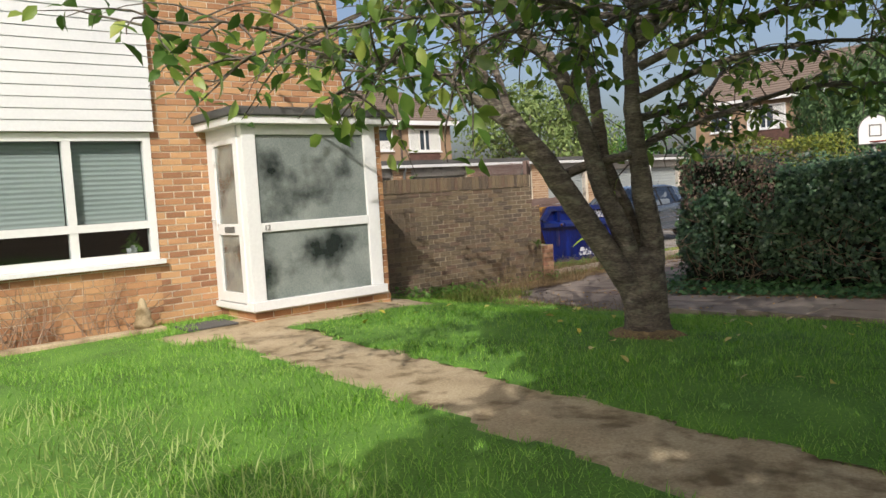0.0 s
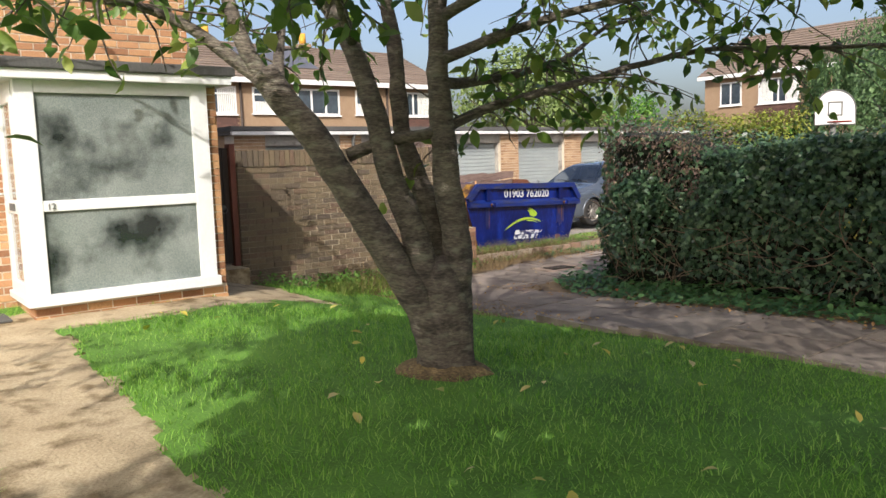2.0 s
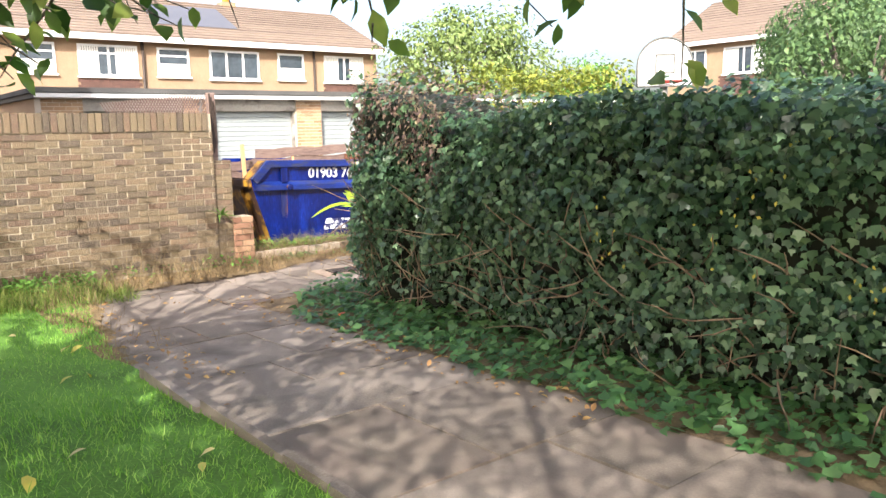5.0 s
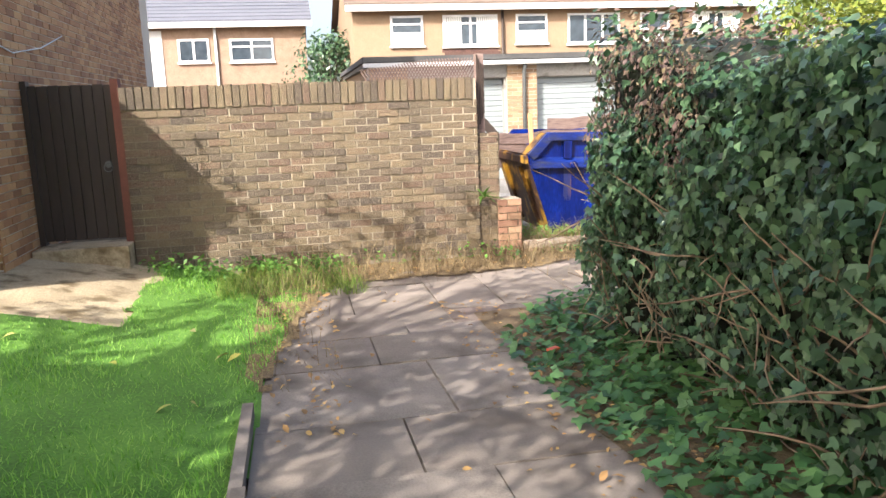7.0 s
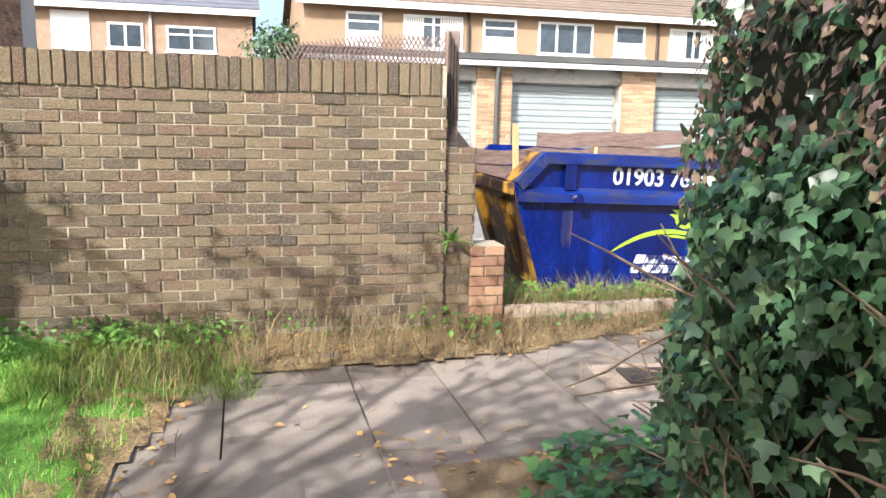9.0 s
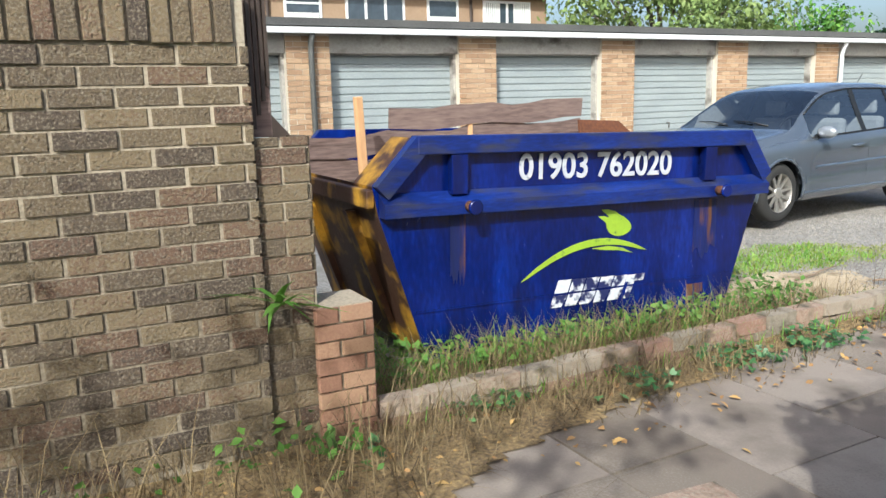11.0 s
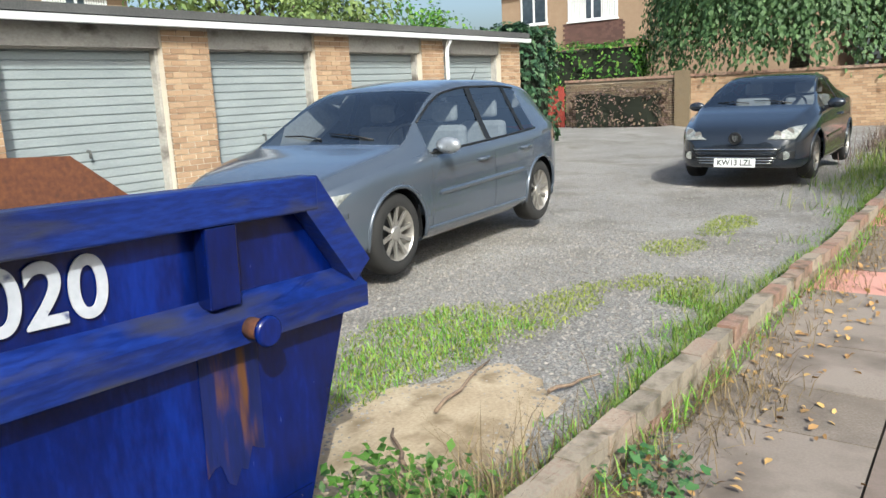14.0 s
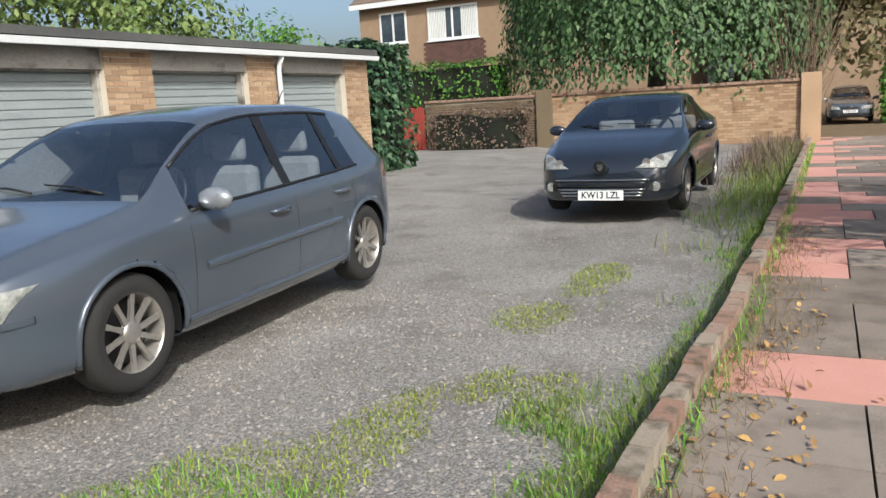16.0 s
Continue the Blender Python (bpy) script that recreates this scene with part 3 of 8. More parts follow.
part("door_jamb", bm, m_white, porch)
bm = bmesh.new()
box(bm, PX0 - 0.12, HX + 0.04, PY - 0.10, HY - 0.002, PZ1, PZ1 + 0.075, 0.004)
part("fascia", bm, m_white, porch)
bm = bmesh.new()
box(bm, PX0 - 0.15, HX + 0.07, PY - 0.13, HY - 0.002, PZ1 + 0.075, PZ1 + 0.16, 0.012)
part("flat_roof", bm, m_felt, porch)
# near-black sheet added as the shade inside the porch
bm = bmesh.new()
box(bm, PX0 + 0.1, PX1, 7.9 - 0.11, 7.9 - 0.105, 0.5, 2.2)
part("inner_back", bm, m_room_shade, porch)
cu = bpy.data.curves.new("number", "FONT")
cu.body, cu.size, cu.extrude = "12", 0.07, 0.003
num = new("house_number", cu)
num.matrix_basis = pose(PX0 + 0.17, PY - 0.004, 1.235, 90, 0, 0)
num.parent = porch
cu.materials.append(m_fascia_grey)

# ---- side gate ----
gate = thing("gate", "dark brown boarded side gate, closed", "gate")
bm = bmesh.new()
box(bm, HX + 0.02, 5.80, WALL_Y + 0.11, WALL_Y + 0.15, 0.42, 1.74)
part("gate_leaf", bm, m_gate, gate)
for k in range(8):
    bm = bmesh.new()
    box(bm, HX + 0.03 + k * 0.0905, HX + 0.03 + k * 0.0905 + 0.086, WALL_Y + 0.088, WALL_Y + 0.11, 0.40, 1.75 - 0.004 * (k % 2), 0.004)
    part("board", bm, m_gate, gate)
bm = bmesh.new()
box(bm, HX + 0.004, HX + 0.05, WALL_Y + 0.06, WALL_Y + 0.16, 0.3, 1.79)
part("post", bm, m_gate, gate)
bm = bmesh.new()
box(bm, 5.79, 5.855, WALL_Y + 0.03, WALL_Y + 0.16, 0.2, 1.79)
part("post", bm, material("red_post", [C("5a3228"), C("7a4a3c")], 0.8), gate)
bm = bmesh.new()
tube(bm, [(5.70, WALL_Y + 0.088, 1.06), (5.70, WALL_Y + 0.06, 1.06)], [0.03, 0.03], 12)
tube(bm, [(5.70 + 0.035 * math.cos(a), WALL_Y + 0.055, 1.03 + 0.035 * math.sin(a)) for a in [i * math.pi / 6 for i in range(13)]], [0.005] * 13, 6)
part("ring_latch", bm, m_fascia_grey, gate)
bm = bmesh.new()
box(bm, HX + 0.01, 5.85, WALL_Y - 0.22, WALL_Y + 0.2, 0.1, 0.37, 0.012)
solid("doorstep", bm, m_concrete, "pale concrete step under the side gate", "step", kind="structure")

# ---- garages ----
GY, GG = 15.30, 0.06
PIERS = [(8.72, 9.4), (11.22, 11.78), (13.63, 14.22), (16.09, 16.73), (18.52, 19.22), (20.97, 21.58), (23.46, 24.18)]
garages = thing("garage_block", "row of brick lock-up garages under a flat roof", "garages")
for i, (a, b) in enumerate(PIERS):
    pier = part("pier", boxes_mesh([(a, b, GY + 0.006, GY + 0.5, -0.05, 2.16)]), m_mortar, garages)
    lay(bond(a, b, GG, 2.15), pier, "x", GY + 0.006, -1, m_garage_brick, m_garage_brick_j, limit=0 if i in (0,) else 60)
part("end_wall", boxes_mesh([(24.0, 24.175, GY + 0.5, GY + 5.4, -0.05, 2.16), (8.73, 8.9, GY + 0.5, GY + 5.4, -0.05, 2.16), (8.73, 24.175, GY + 5.4, GY + 5.6, -0.05, 2.16)]), m_garage_brick_j, garages)
for i in range(len(PIERS) - 1):
    a, b = PIERS[i][1], PIERS[i + 1][0]
    part("lintel", boxes_mesh([(a, b, GY + 0.05, GY + 0.2, 1.93, 2.16)]), m_lintel, garages, "stained grey lintel board")
    d = new("garage_door")
    d.parent = garages
    tagged(d, "grey ribbed up-and-over garage door")
    bm = bmesh.new()
    n = 19
    prof = []
    for k in range(n):
        z = GG + 0.02 + (1.91 - GG - 0.02) * k / n
        h = (1.91 - GG - 0.02) / n
        prof += [(GY + 0.20, z), (GY + 0.20, z + h * 0.78), (GY + 0.215, z + h * 0.86), (GY + 0.215, z + h * 0.96)]
    prof += [(GY + 0.20, 1.91), (GY + 0.24, 1.91), (GY + 0.24, GG + 0.02)]
    prism(bm, prof, 0, a + 0.04, b - 0.04)
    part("ribbed_leaf", bm, m_door_grey, d)
    bm = bmesh.new()
    for x0, x1 in ((a + 0.001, a + 0.04), (b - 0.04, b - 0.001)):
        box(bm, x0, x1, GY + 0.10, GY + 0.24, GG, 1.929)
    box(bm, a + 0.04, b - 0.04, GY + 0.12, GY + 0.24, 1.912, 1.929)
    part("door_jamb", bm, m_lintel, d, "peeling white timber jamb")
    bm = bmesh.new()
    tube(bm, [((a + b) / 2, GY + 0.2, 0.86), ((a + b) / 2, GY + 0.15, 0.86), ((a + b) / 2, GY + 0.15, 0.78)], [0.012, 0.012, 0.016], 8)
    part("handle", bm, m_fascia_grey, d)
part("flat_roof", boxes_mesh([(8.6, 24.3, GY - 0.16, GY + 5.7, 2.24, 2.33)]), m_felt, garages)
part("soffit", boxes_mesh([(8.65, 24.25, GY - 0.08, GY + 5.65, 2.162, 2.238)]), m_fascia_grey, garages)
bm = bmesh.new()
prism(bm, [(GY - 0.20, 2.22), (GY - 0.19, 2.15), (GY - 0.11, 2.15), (GY - 0.10, 2.22)], 0, 8.6, 24.3)
part("gutter", bm, m_white, garages)
for x in (11.52, 21.6):
    bm = bmesh.new()
    tube(bm, [(x, GY - 0.14, 2.15), (x, GY - 0.08, 2.05), (x, GY - 0.06, 1.95), (x, GY - 0.06, 0.1)], [0.036] * 4, 10)
    part("downpipe", bm, m_white if x > 20 else m_fascia_grey, garages)

# ---- the skip ----
def flat_poly(name, pts, mat, parent, thick=0.004, label=""):
    """A thin flat shape in the x-z plane, facing -y."""
    bm = bmesh.new()
    prism(bm, pts, 1, -thick, 0)
    return part(name, bm, mat, parent, label)


def build_skip():
    s = thing("skip", "dented blue and yellow steel skip full of rubbish, standing in weeds", "skip")
    L, top0, top1 = 2.46, 0.20, 2.28
    hz, tip, rail0, rail1 = 1.06, 0.84, 0.70, 0.76
    W = 1.42
    f0, f1 = 0.27, 2.18                                    # floor ends
    side = [(f0, 0.0), (f1, 0.0), (L - 0.05, rail0 - 0.01), (L, tip - 0.02), (top1, hz), (top0, hz), (0, tip), (0.03, rail0)]
    for y0, out in ((0.06, -1), (W - 0.065, 1)):
        side_ob = new("side_wall")
        side_ob.parent = s
        bm = bmesh.new()
        prism(bm, side, 1, y0, y0 + 0.006)
        part("plate", bm, m_blue, side_ob)
        ya, yb = (y0 - 0.058, y0 - 0.001) if out < 0 else (y0 + 0.007, y0 + 0.064)
        bm = bmesh.new()                                    # top rim
        box(bm, top0, top1, ya, yb, hz - 0.085, hz, 0.006)
        part("top_rim", bm, m_blue_scuffed, side_ob, "scraped blue top rim")
        for a, b in (((top0, hz), (0, tip)), ((top1, hz), (L, tip - 0.02))):   # sloping rims
            d = Vector((b[0] - a[0], 0, b[1] - a[1]))
            n = Vector((-d.z, 0, d.x)).normalized() * 0.085
            if n.z > 0:
                n = -n
            bm = bmesh.new()
            prism(bm, [(a[0], a[1]), (b[0], b[1]), (b[0] + n.x * 0.9, b[1] + n.z), (a[0] + n.x, a[1] + n.z)], 1, ya + 0.002, yb - 0.002)
            part("sloping_rim", bm, m_blue_scuffed, side_ob)
        bm = bmesh.new()                                    # ledge rail with a sloping top
        yo, yi = (ya - 0.012, yb) if out < 0 else (yb + 0.012, ya)
        prism(bm, [(yi, rail0), (yo, rail0), (yo, rail1), (yi, rail1 + 0.045)], 0, 0.03, L - 0.03)
        part("ledge_rail", bm, m_blue_scuffed, side_ob)
        for x in (0.415, 1.985):
            bm = bmesh.new()
            box(bm, x - 0.042, x + 0.042, ya + 0.006, yb - 0.002, rail1 + 0.03, hz - 0.086, 0.004)
            part("upright", bm, m_blue, side_ob)
        for x in (0.455, 2.03):
            lug = new("lifting_lug")
            lug.parent = side_ob
            y1 = yo + out * 0.055
            bm = bmesh.new()
            tube(bm, [(x, yo, rail0 + 0.035), (x, y1, rail0 + 0.035)], [0.026, 0.024], 14)
            part("pin", bm, m_rust, lug)
            bm = bmesh.new()
            tube(bm, [(x, y1, rail0 + 0.035), (x, y1 + out * 0.008, rail0 + 0.035), (x, y1 + out * 0.014, rail0 + 0.035)], [0.037, 0.037, 0.030], 16)
            part("cap", bm, m_blue, lug)
        bm = bmesh.new()                                    # lower welded seam
        box(bm, 0.21, 2.25, y0 - 0.006 if out < 0 else y0 + 0.006, y0 if out < 0 else y0 + 0.012, 0.235, 0.245)
        part("weld_seam", bm, m_blue, side_ob)
    ends = [((0, tip), (0.03, rail0), (f0, 0.0)), ((L, tip - 0.02), (L - 0.05, rail0), (f1, 0.0))]
    for k, e in enumerate(ends):
        bm = bmesh.new()
        sgn = 1 if k == 0 else -1
        prism(bm, [*e, *[(p[0] + sgn * 0.008, p[1]) for p in e[::-1]]], 1, 0.067, W - 0.066)
        end = part("end_plate", bm, m_yellow if k == 0 else m_blue, s, "rusty yellow end" if k == 0 else "")
        bm = bmesh.new()                                   # lip and two strengthening ribs on the end
        x = e[0][0]
        box(bm, x - 0.03 if k == 0 else x - 0.01, x + 0.01 if k == 0 else x + 0.03, 0.06, W - 0.06, tip - 0.10, tip - 0.015, 0.008)
        part("end_lip", bm, m_yellow if k == 0 else m_blue, end)
        for y in (0.35, 1.02):
            bm = bmesh.new()
            prism(bm, [(e[1][0], e[1][1]), (e[2][0], e[2][1] + 0.05), (e[2][0] - sgn * 0.05, e[2][1] + 0.06), (e[1][0] - sgn * 0.05, e[1][1])], 1, y, y + 0.06)
            part("rib", bm, m_yellow if k == 0 else m_blue, end)
    bm = bmesh.new()                                       # the sloping yellow shoulder inside the near rim
    prism(bm, [(0.0, tip - 0.002), (0.20, hz - 0.01), (0.23, hz - 0.012), (0.05, tip - 0.03)], 1, 0.07, 0.30)
    part("shoulder", bm, m_yellow, s, "flaking yellow paint")
    part("floor", boxes_mesh([(f0, f1, 0.066, W - 0.066, 0.004, 0.014)]), m_rust, s)

    # markings
    marks = new("lettering")
    marks.parent = s
    marks.matrix_parent_inverse = Matrix.Identity(4)
    cu = bpy.data.curves.new("phone_number", "FONT")
    cu.body, cu.size, cu.extrude, cu.align_x = "01903 762020", 0.175, 0.002, "LEFT"
    cu.offset = 0.003
    cu.materials.append(m_text_white)
    ob = new("phone_number", cu)
    ob.parent = marks
    ob.matrix_basis = pose(0.762, 0.053, 0.842, 90, 0.5, 0) @ Matrix.Diagonal((0.965, 1.0, 1, 1))
    y = 0.0585

    def arc(u):
        k = (u - 0.6) / (0.6 if u < 0.6 else 0.4)
        return 0.787 + 0.80 * u, 0.512 - (0.185 if u < 0.6 else 0.084) * k * k

    up = [arc(i / 18) for i in range(19)]
    lo = [(arc(i / 18)[0], arc(i / 18)[1] - 0.037 * math.sin(math.pi * i / 18) ** 0.5) for i in range(1, 18)]
    shapes = [up + lo[::-1],
              [(1.22, 0.462), (1.33, 0.468), (1.42, 0.452), (1.495, 0.418), (1.40, 0.440), (1.30, 0.448)],
              [(1.395 + 0.084 * math.cos(a), 0.573 + (0.057 - 0.012 * math.cos(a)) * math.sin(a) - 0.014 * math.cos(a)) for a in [i * math.pi / 10 for i in range(20)]],
              [(1.276, 0.662), (1.32, 0.662), (1.37, 0.648), (1.442, 0.600), (1.353, 0.606)],
              [(1.258, 0.628), (1.30, 0.628), (1.360, 0.600), (1.335, 0.572)]]
    for i, p in enumerate(shapes):
        ob = flat_poly("decal", p, m_lime, marks)
        ob.location = (0, y + (0.0008 * i), 0)
    for k in range(6):                                      # slanted white blocks where a firm's name is worn away
        x, z, h, w = 0.965 + k * 0.092, 0.172, 0.140 - 0.003 * k, 0.080
        sl = 0.05
        if k < 5:
            p = [(x, z), (x + w * 0.86, z), (x + w + sl * 0.35, z + h * 0.3), (x + w + sl, z + h), (x + sl, z + h)]
        else:
            p = [(x + 0.02, z), (x + 0.055, z), (x + 0.09, z + h * 0.72), (x + w + sl + 0.02, z + h * 0.72), (x + w + sl + 0.03, z + h), (x + sl - 0.01, z + h), (x + sl - 0.02, z + h * 0.72), (x + 0.05, z + h * 0.72)]
        ob = flat_poly("worn_block", p, m_text_worn, marks)
        ob.location = (0, y, 0)
    streak = random.Random(12)
    for x0, x1, z0, z1 in ((1.93, 2.10, 0.34, 0.68), (0.39, 0.47, 0.34, 0.69), (1.90, 2.02, 0.05, 0.20)):   # rusted, flaking paint below the lugs
        n = 9
        lo_ = [(x0 + (x1 - x0) * i / n, z0 + streak.uniform(0, 0.10)) for i in range(n + 1)]
        ob = flat_poly("rust_streak", lo_ + [(x1, z1), (x0, z1)], m_blue_rusty, s, 0.002, "rust streaks in the blue paint")
        ob.location = (0, 0.0595, 0)

    s.matrix_world = pose(9.62, 8.985, 0.10, 0, 1.6, -1.0)
    return s


skip = build_skip()

# what lies in the skip: soil, boards, a rusty sheet
def rubbish():
    bm = bmesh.new()
    nx, ny = 26, 14
    g = [[bm.verts.new((9.70 + 2.2 * i / nx, 9.12 + 1.2 * j / ny, 0.86 + 0.10 * wob(i * 0.21, j * 0.25, 1.0, 4) - 0.15 * (i / nx))) for j in range(ny + 1)] for i in range(nx + 1)]
    for i in range(nx):
        for j in range(ny):
            bm.faces.new((g[i][j], g[i + 1][j], g[i + 1][j + 1], g[i][j + 1]))
    solid("rubble_heap", bm, m_soil, "brown soil and garden waste heaped in the skip", "rubble")


rubbish()


def fence_panel():
    p = thing("broken_fencing", "broken weathered timber fence panel dumped in the skip", "fence panel")
    rnd = random.Random(5)
    for k in range(4):
        bm = bmesh.new()
        n = 14
        z = 0.72 + k * 0.135
        lo = [(9.66 + 2.0 * i / n, z + 0.012 * math.sin(i * 1.3 + k) + 0.045 * (i / n)) for i in range(n + 1)]
        hi = [(x, zz + 0.128 + 0.034 * noise.noise(Vector((x * 6, k * 3.1, 0))) ) for x, zz in lo]
        if k == 3:
            lo, hi = lo[4:], hi[4:]
        a = [bm.verts.new((x, 10.22 - 0.026 * k, zz)) for x, zz in lo]
        b = [bm.verts.new((x, 10.205 - 0.026 * k, zz)) for x, zz in hi]
        a2 = [bm.verts.new((x, 10.234 - 0.026 * k, zz)) for x, zz in lo]
        b2 = [bm.verts.new((x, 10.219 - 0.026 * k, zz)) for x, zz in hi]
        for i in range(len(a) - 1):
            bm.faces.new((a[i], a[i + 1], b[i + 1], b[i]))
            bm.faces.new((a2[i + 1], a2[i], b2[i], b2[i + 1]))
            bm.faces.new((b[i], b[i + 1], b2[i + 1], b2[i]))
            bm.faces.new((a2[i], a2[i + 1], a[i + 1], a[i]))
        part("board", bm, m_wood_grey, p)
    for x in (10.78,):
        bm = bmesh.new()
        box(bm, x, x + 0.03, 10.15, 10.175, 1.0, 1.17)
        part("batten", bm, m_wood_fresh, p)
    return p


fence_panel()
bm = bmesh.new()
box(bm, -0.02, 0.02, -0.02, 0.02, 0.0, 0.52, 0.003)
bmesh.ops.transform(bm, matrix=pose(9.98, 9.95, 0.82, 3, -4, 10), verts=bm.verts)
solid("timber_stake", bm, m_wood_fresh, "pale sawn timber stake standing in the skip", "stake")
bm = bmesh.new()
prism(bm, [(0, 0), (0.62, 0), (0.34, 0.24), (0, 0.26)], 1, 0, 0.02)
bmesh.ops.transform(bm, matrix=pose(11.60, 10.05, 0.90, -8, 0, 0), verts=bm.verts)
solid("rusty_sheet", bm, m_rust, "bent rusty steel sheet in the skip", "metal sheet")
bm = bmesh.new()
prism(bm, [(0, 0), (0.12, 0), (-0.42, 0.62), (-0.5, 0.56)], 1, 0, 0.03)
bmesh.ops.transform(bm, matrix=pose(9.95, 10.3, 0.68), verts=bm.verts)
solid("dark_plank", bm, m_gate, "dark stained plank leaning over the skip edge", "plank")

# ---- cars ----
def curve(keys):
    xs, ys = np.array([k[0] for k in keys], float), np.array([k[1] for k in keys], float)
    m = np.gradient(ys, xs)
    d = np.diff(ys) / np.diff(xs)
    for i in range(1, len(xs) - 1):                        # no overshoot
        m[i] = 0 if d[i - 1] * d[i] <= 0 else 2 * d[i - 1] * d[i] / (d[i - 1] + d[i])
    m[0], m[-1] = d[0], d[-1]

    def f(x):
        x = min(max(x, xs[0]), xs[-1])
        i = min(int(np.searchsorted(xs, x, "right")) - 1, len(xs) - 2)
        h = xs[i + 1] - xs[i]
        t = (x - xs[i]) / h
        return float((2 * t**3 - 3 * t**2 + 1) * ys[i] + (t**3 - 2 * t**2 + t) * h * m[i] + (-2 * t**3 + 3 * t**2) * ys[i + 1] + (t**3 - t**2) * h * m[i + 1])
    return f


class Shell:
    """A car body as sections along its length; x runs from nose to tail, y to its left when seen from the driver."""

    def __init__(self, spec):
        self.L = spec["length"]
        self.top, self.belt, self.wide, self.edge, self.under = (curve(spec[k]) for k in ("top", "belt", "wide", "edge", "under"))

    def section(self, x):
        zt, zs, w, we, zb = self.top(x), self.belt(x), self.wide(x), self.edge(x), self.under(x)
        zs = min(zs, zt - 0.02)
        ze = zs + (zt - zs) * 0.91
        ws = w * 0.955
        we = min(we, ws - 0.01)
        low = [(w * 0.80, zb), (w * 0.93, zb + 0.02), (w * 0.965, zb + 0.06)]
        z0, n = zb + 0.06, 12
        for k in range(1, n + 1):
            t = k / n
            z = z0 + (zs - 0.05 - z0) * t
            bulge = 0.965 + 0.035 * math.sin(math.pi * min(1, 0.12 + t * 0.78)) + 0.004 * math.sin(t * 9)
            low.append((w * bulge, z))
        up = [(ws * 1.0, zs - 0.012), (ws - 0.012, zs + 0.002)]
        for t in (0.06, 0.35, 0.65, 0.93):
            up.append((ws - 0.012 + (we - ws + 0.012) * t ** 0.92, zs + (ze - zs) * t))
        up += [(we - 0.012, ze + 0.15 * (zt - ze)), (we * 0.92 - 0.012, ze + 0.48 * (zt - ze)), (we * 0.72, ze + 0.76 * (zt - ze)), (we * 0.4, zt - 0.04 * (zt - ze)), (0.0, zt)]
        return [(0.0, zb)] + low + up

    BELT = 17            # row at the foot of the side glass
    RAIL = 21            # row at the roof rail
    TOP = 22             # row where the windscreen begins

    def half(self, x, z):
        s = self.section(x)
        best = 0.0
        for (y0, z0), (y1, z1) in zip(s[1:], s[2:]):
            if min(z0, z1) <= z <= max(z0, z1) and z0 != z1:
                best = max(best, y0 + (y1 - y0) * (z - z0) / (z1 - z0))
        return best

    def nose(self, y, z):
        x = 0.0
        while x < 1.6 and self.half(x, z) < abs(y):
            x += 0.004
        return x

    def tail(self, y, z):
        x = self.L
        while x > self.L - 1.2 and self.half(x, z) < abs(y):
            x -= 0.012
        return x


def front_patch(sh, pts, lift=0.006, n=14):
    """A panel on the nose: a four-cornered outline (y, z), bent to the body."""
    bm = bmesh.new()
    a, b, c, d = pts
    g = []
    for i in range(n + 1):
        row = []
        for j in range(n + 1):
            u, v = i / n, j / n
            y = (a[0] * (1 - u) + b[0] * u) * (1 - v) + (d[0] * (1 - u) + c[0] * u) * v
            z = (a[1] * (1 - u) + b[1] * u) * (1 - v) + (d[1] * (1 - u) + c[1] * u) * v
            row.append(bm.verts.new((sh.nose(y, z) - lift - 0.006, y, z)))
        g.append(row)
    for i in range(n):
        for j in range(n):
            f = bm.faces.new((g[i][j], g[i + 1][j], g[i + 1][j + 1], g[i][j + 1]))
            f.smooth = True
    r = bmesh.ops.extrude_face_region(bm, geom=bm.faces[:])
    bmesh.ops.translate(bm, vec=(0.012, 0, 0), verts=[e for e in r["geom"] if isinstance(e, bmesh.types.BMVert)])
    return bm


def side_strip(sh, x0, x1, z0, z1, out=0.006, sign=1, n=16, dz=0.0):
    bm = bmesh.new()
    g = []
    for i in range(n + 1):
        x = x0 + (x1 - x0) * i / n
        lift = dz * i / n
        g.append([bm.verts.new((x, sign * (sh.half(x, z + lift) + o), z + lift)) for z, o in ((z0, 0.0), (z0 + 0.006, out), (z1 - 0.006, out), (z1, 0.0))])
    for i in range(n):
        for j in range(3):
            f = bm.faces.new((g[i][j], g[i + 1][j], g[i + 1][j + 1], g[i][j + 1]))
            f.smooth = True
    return bm


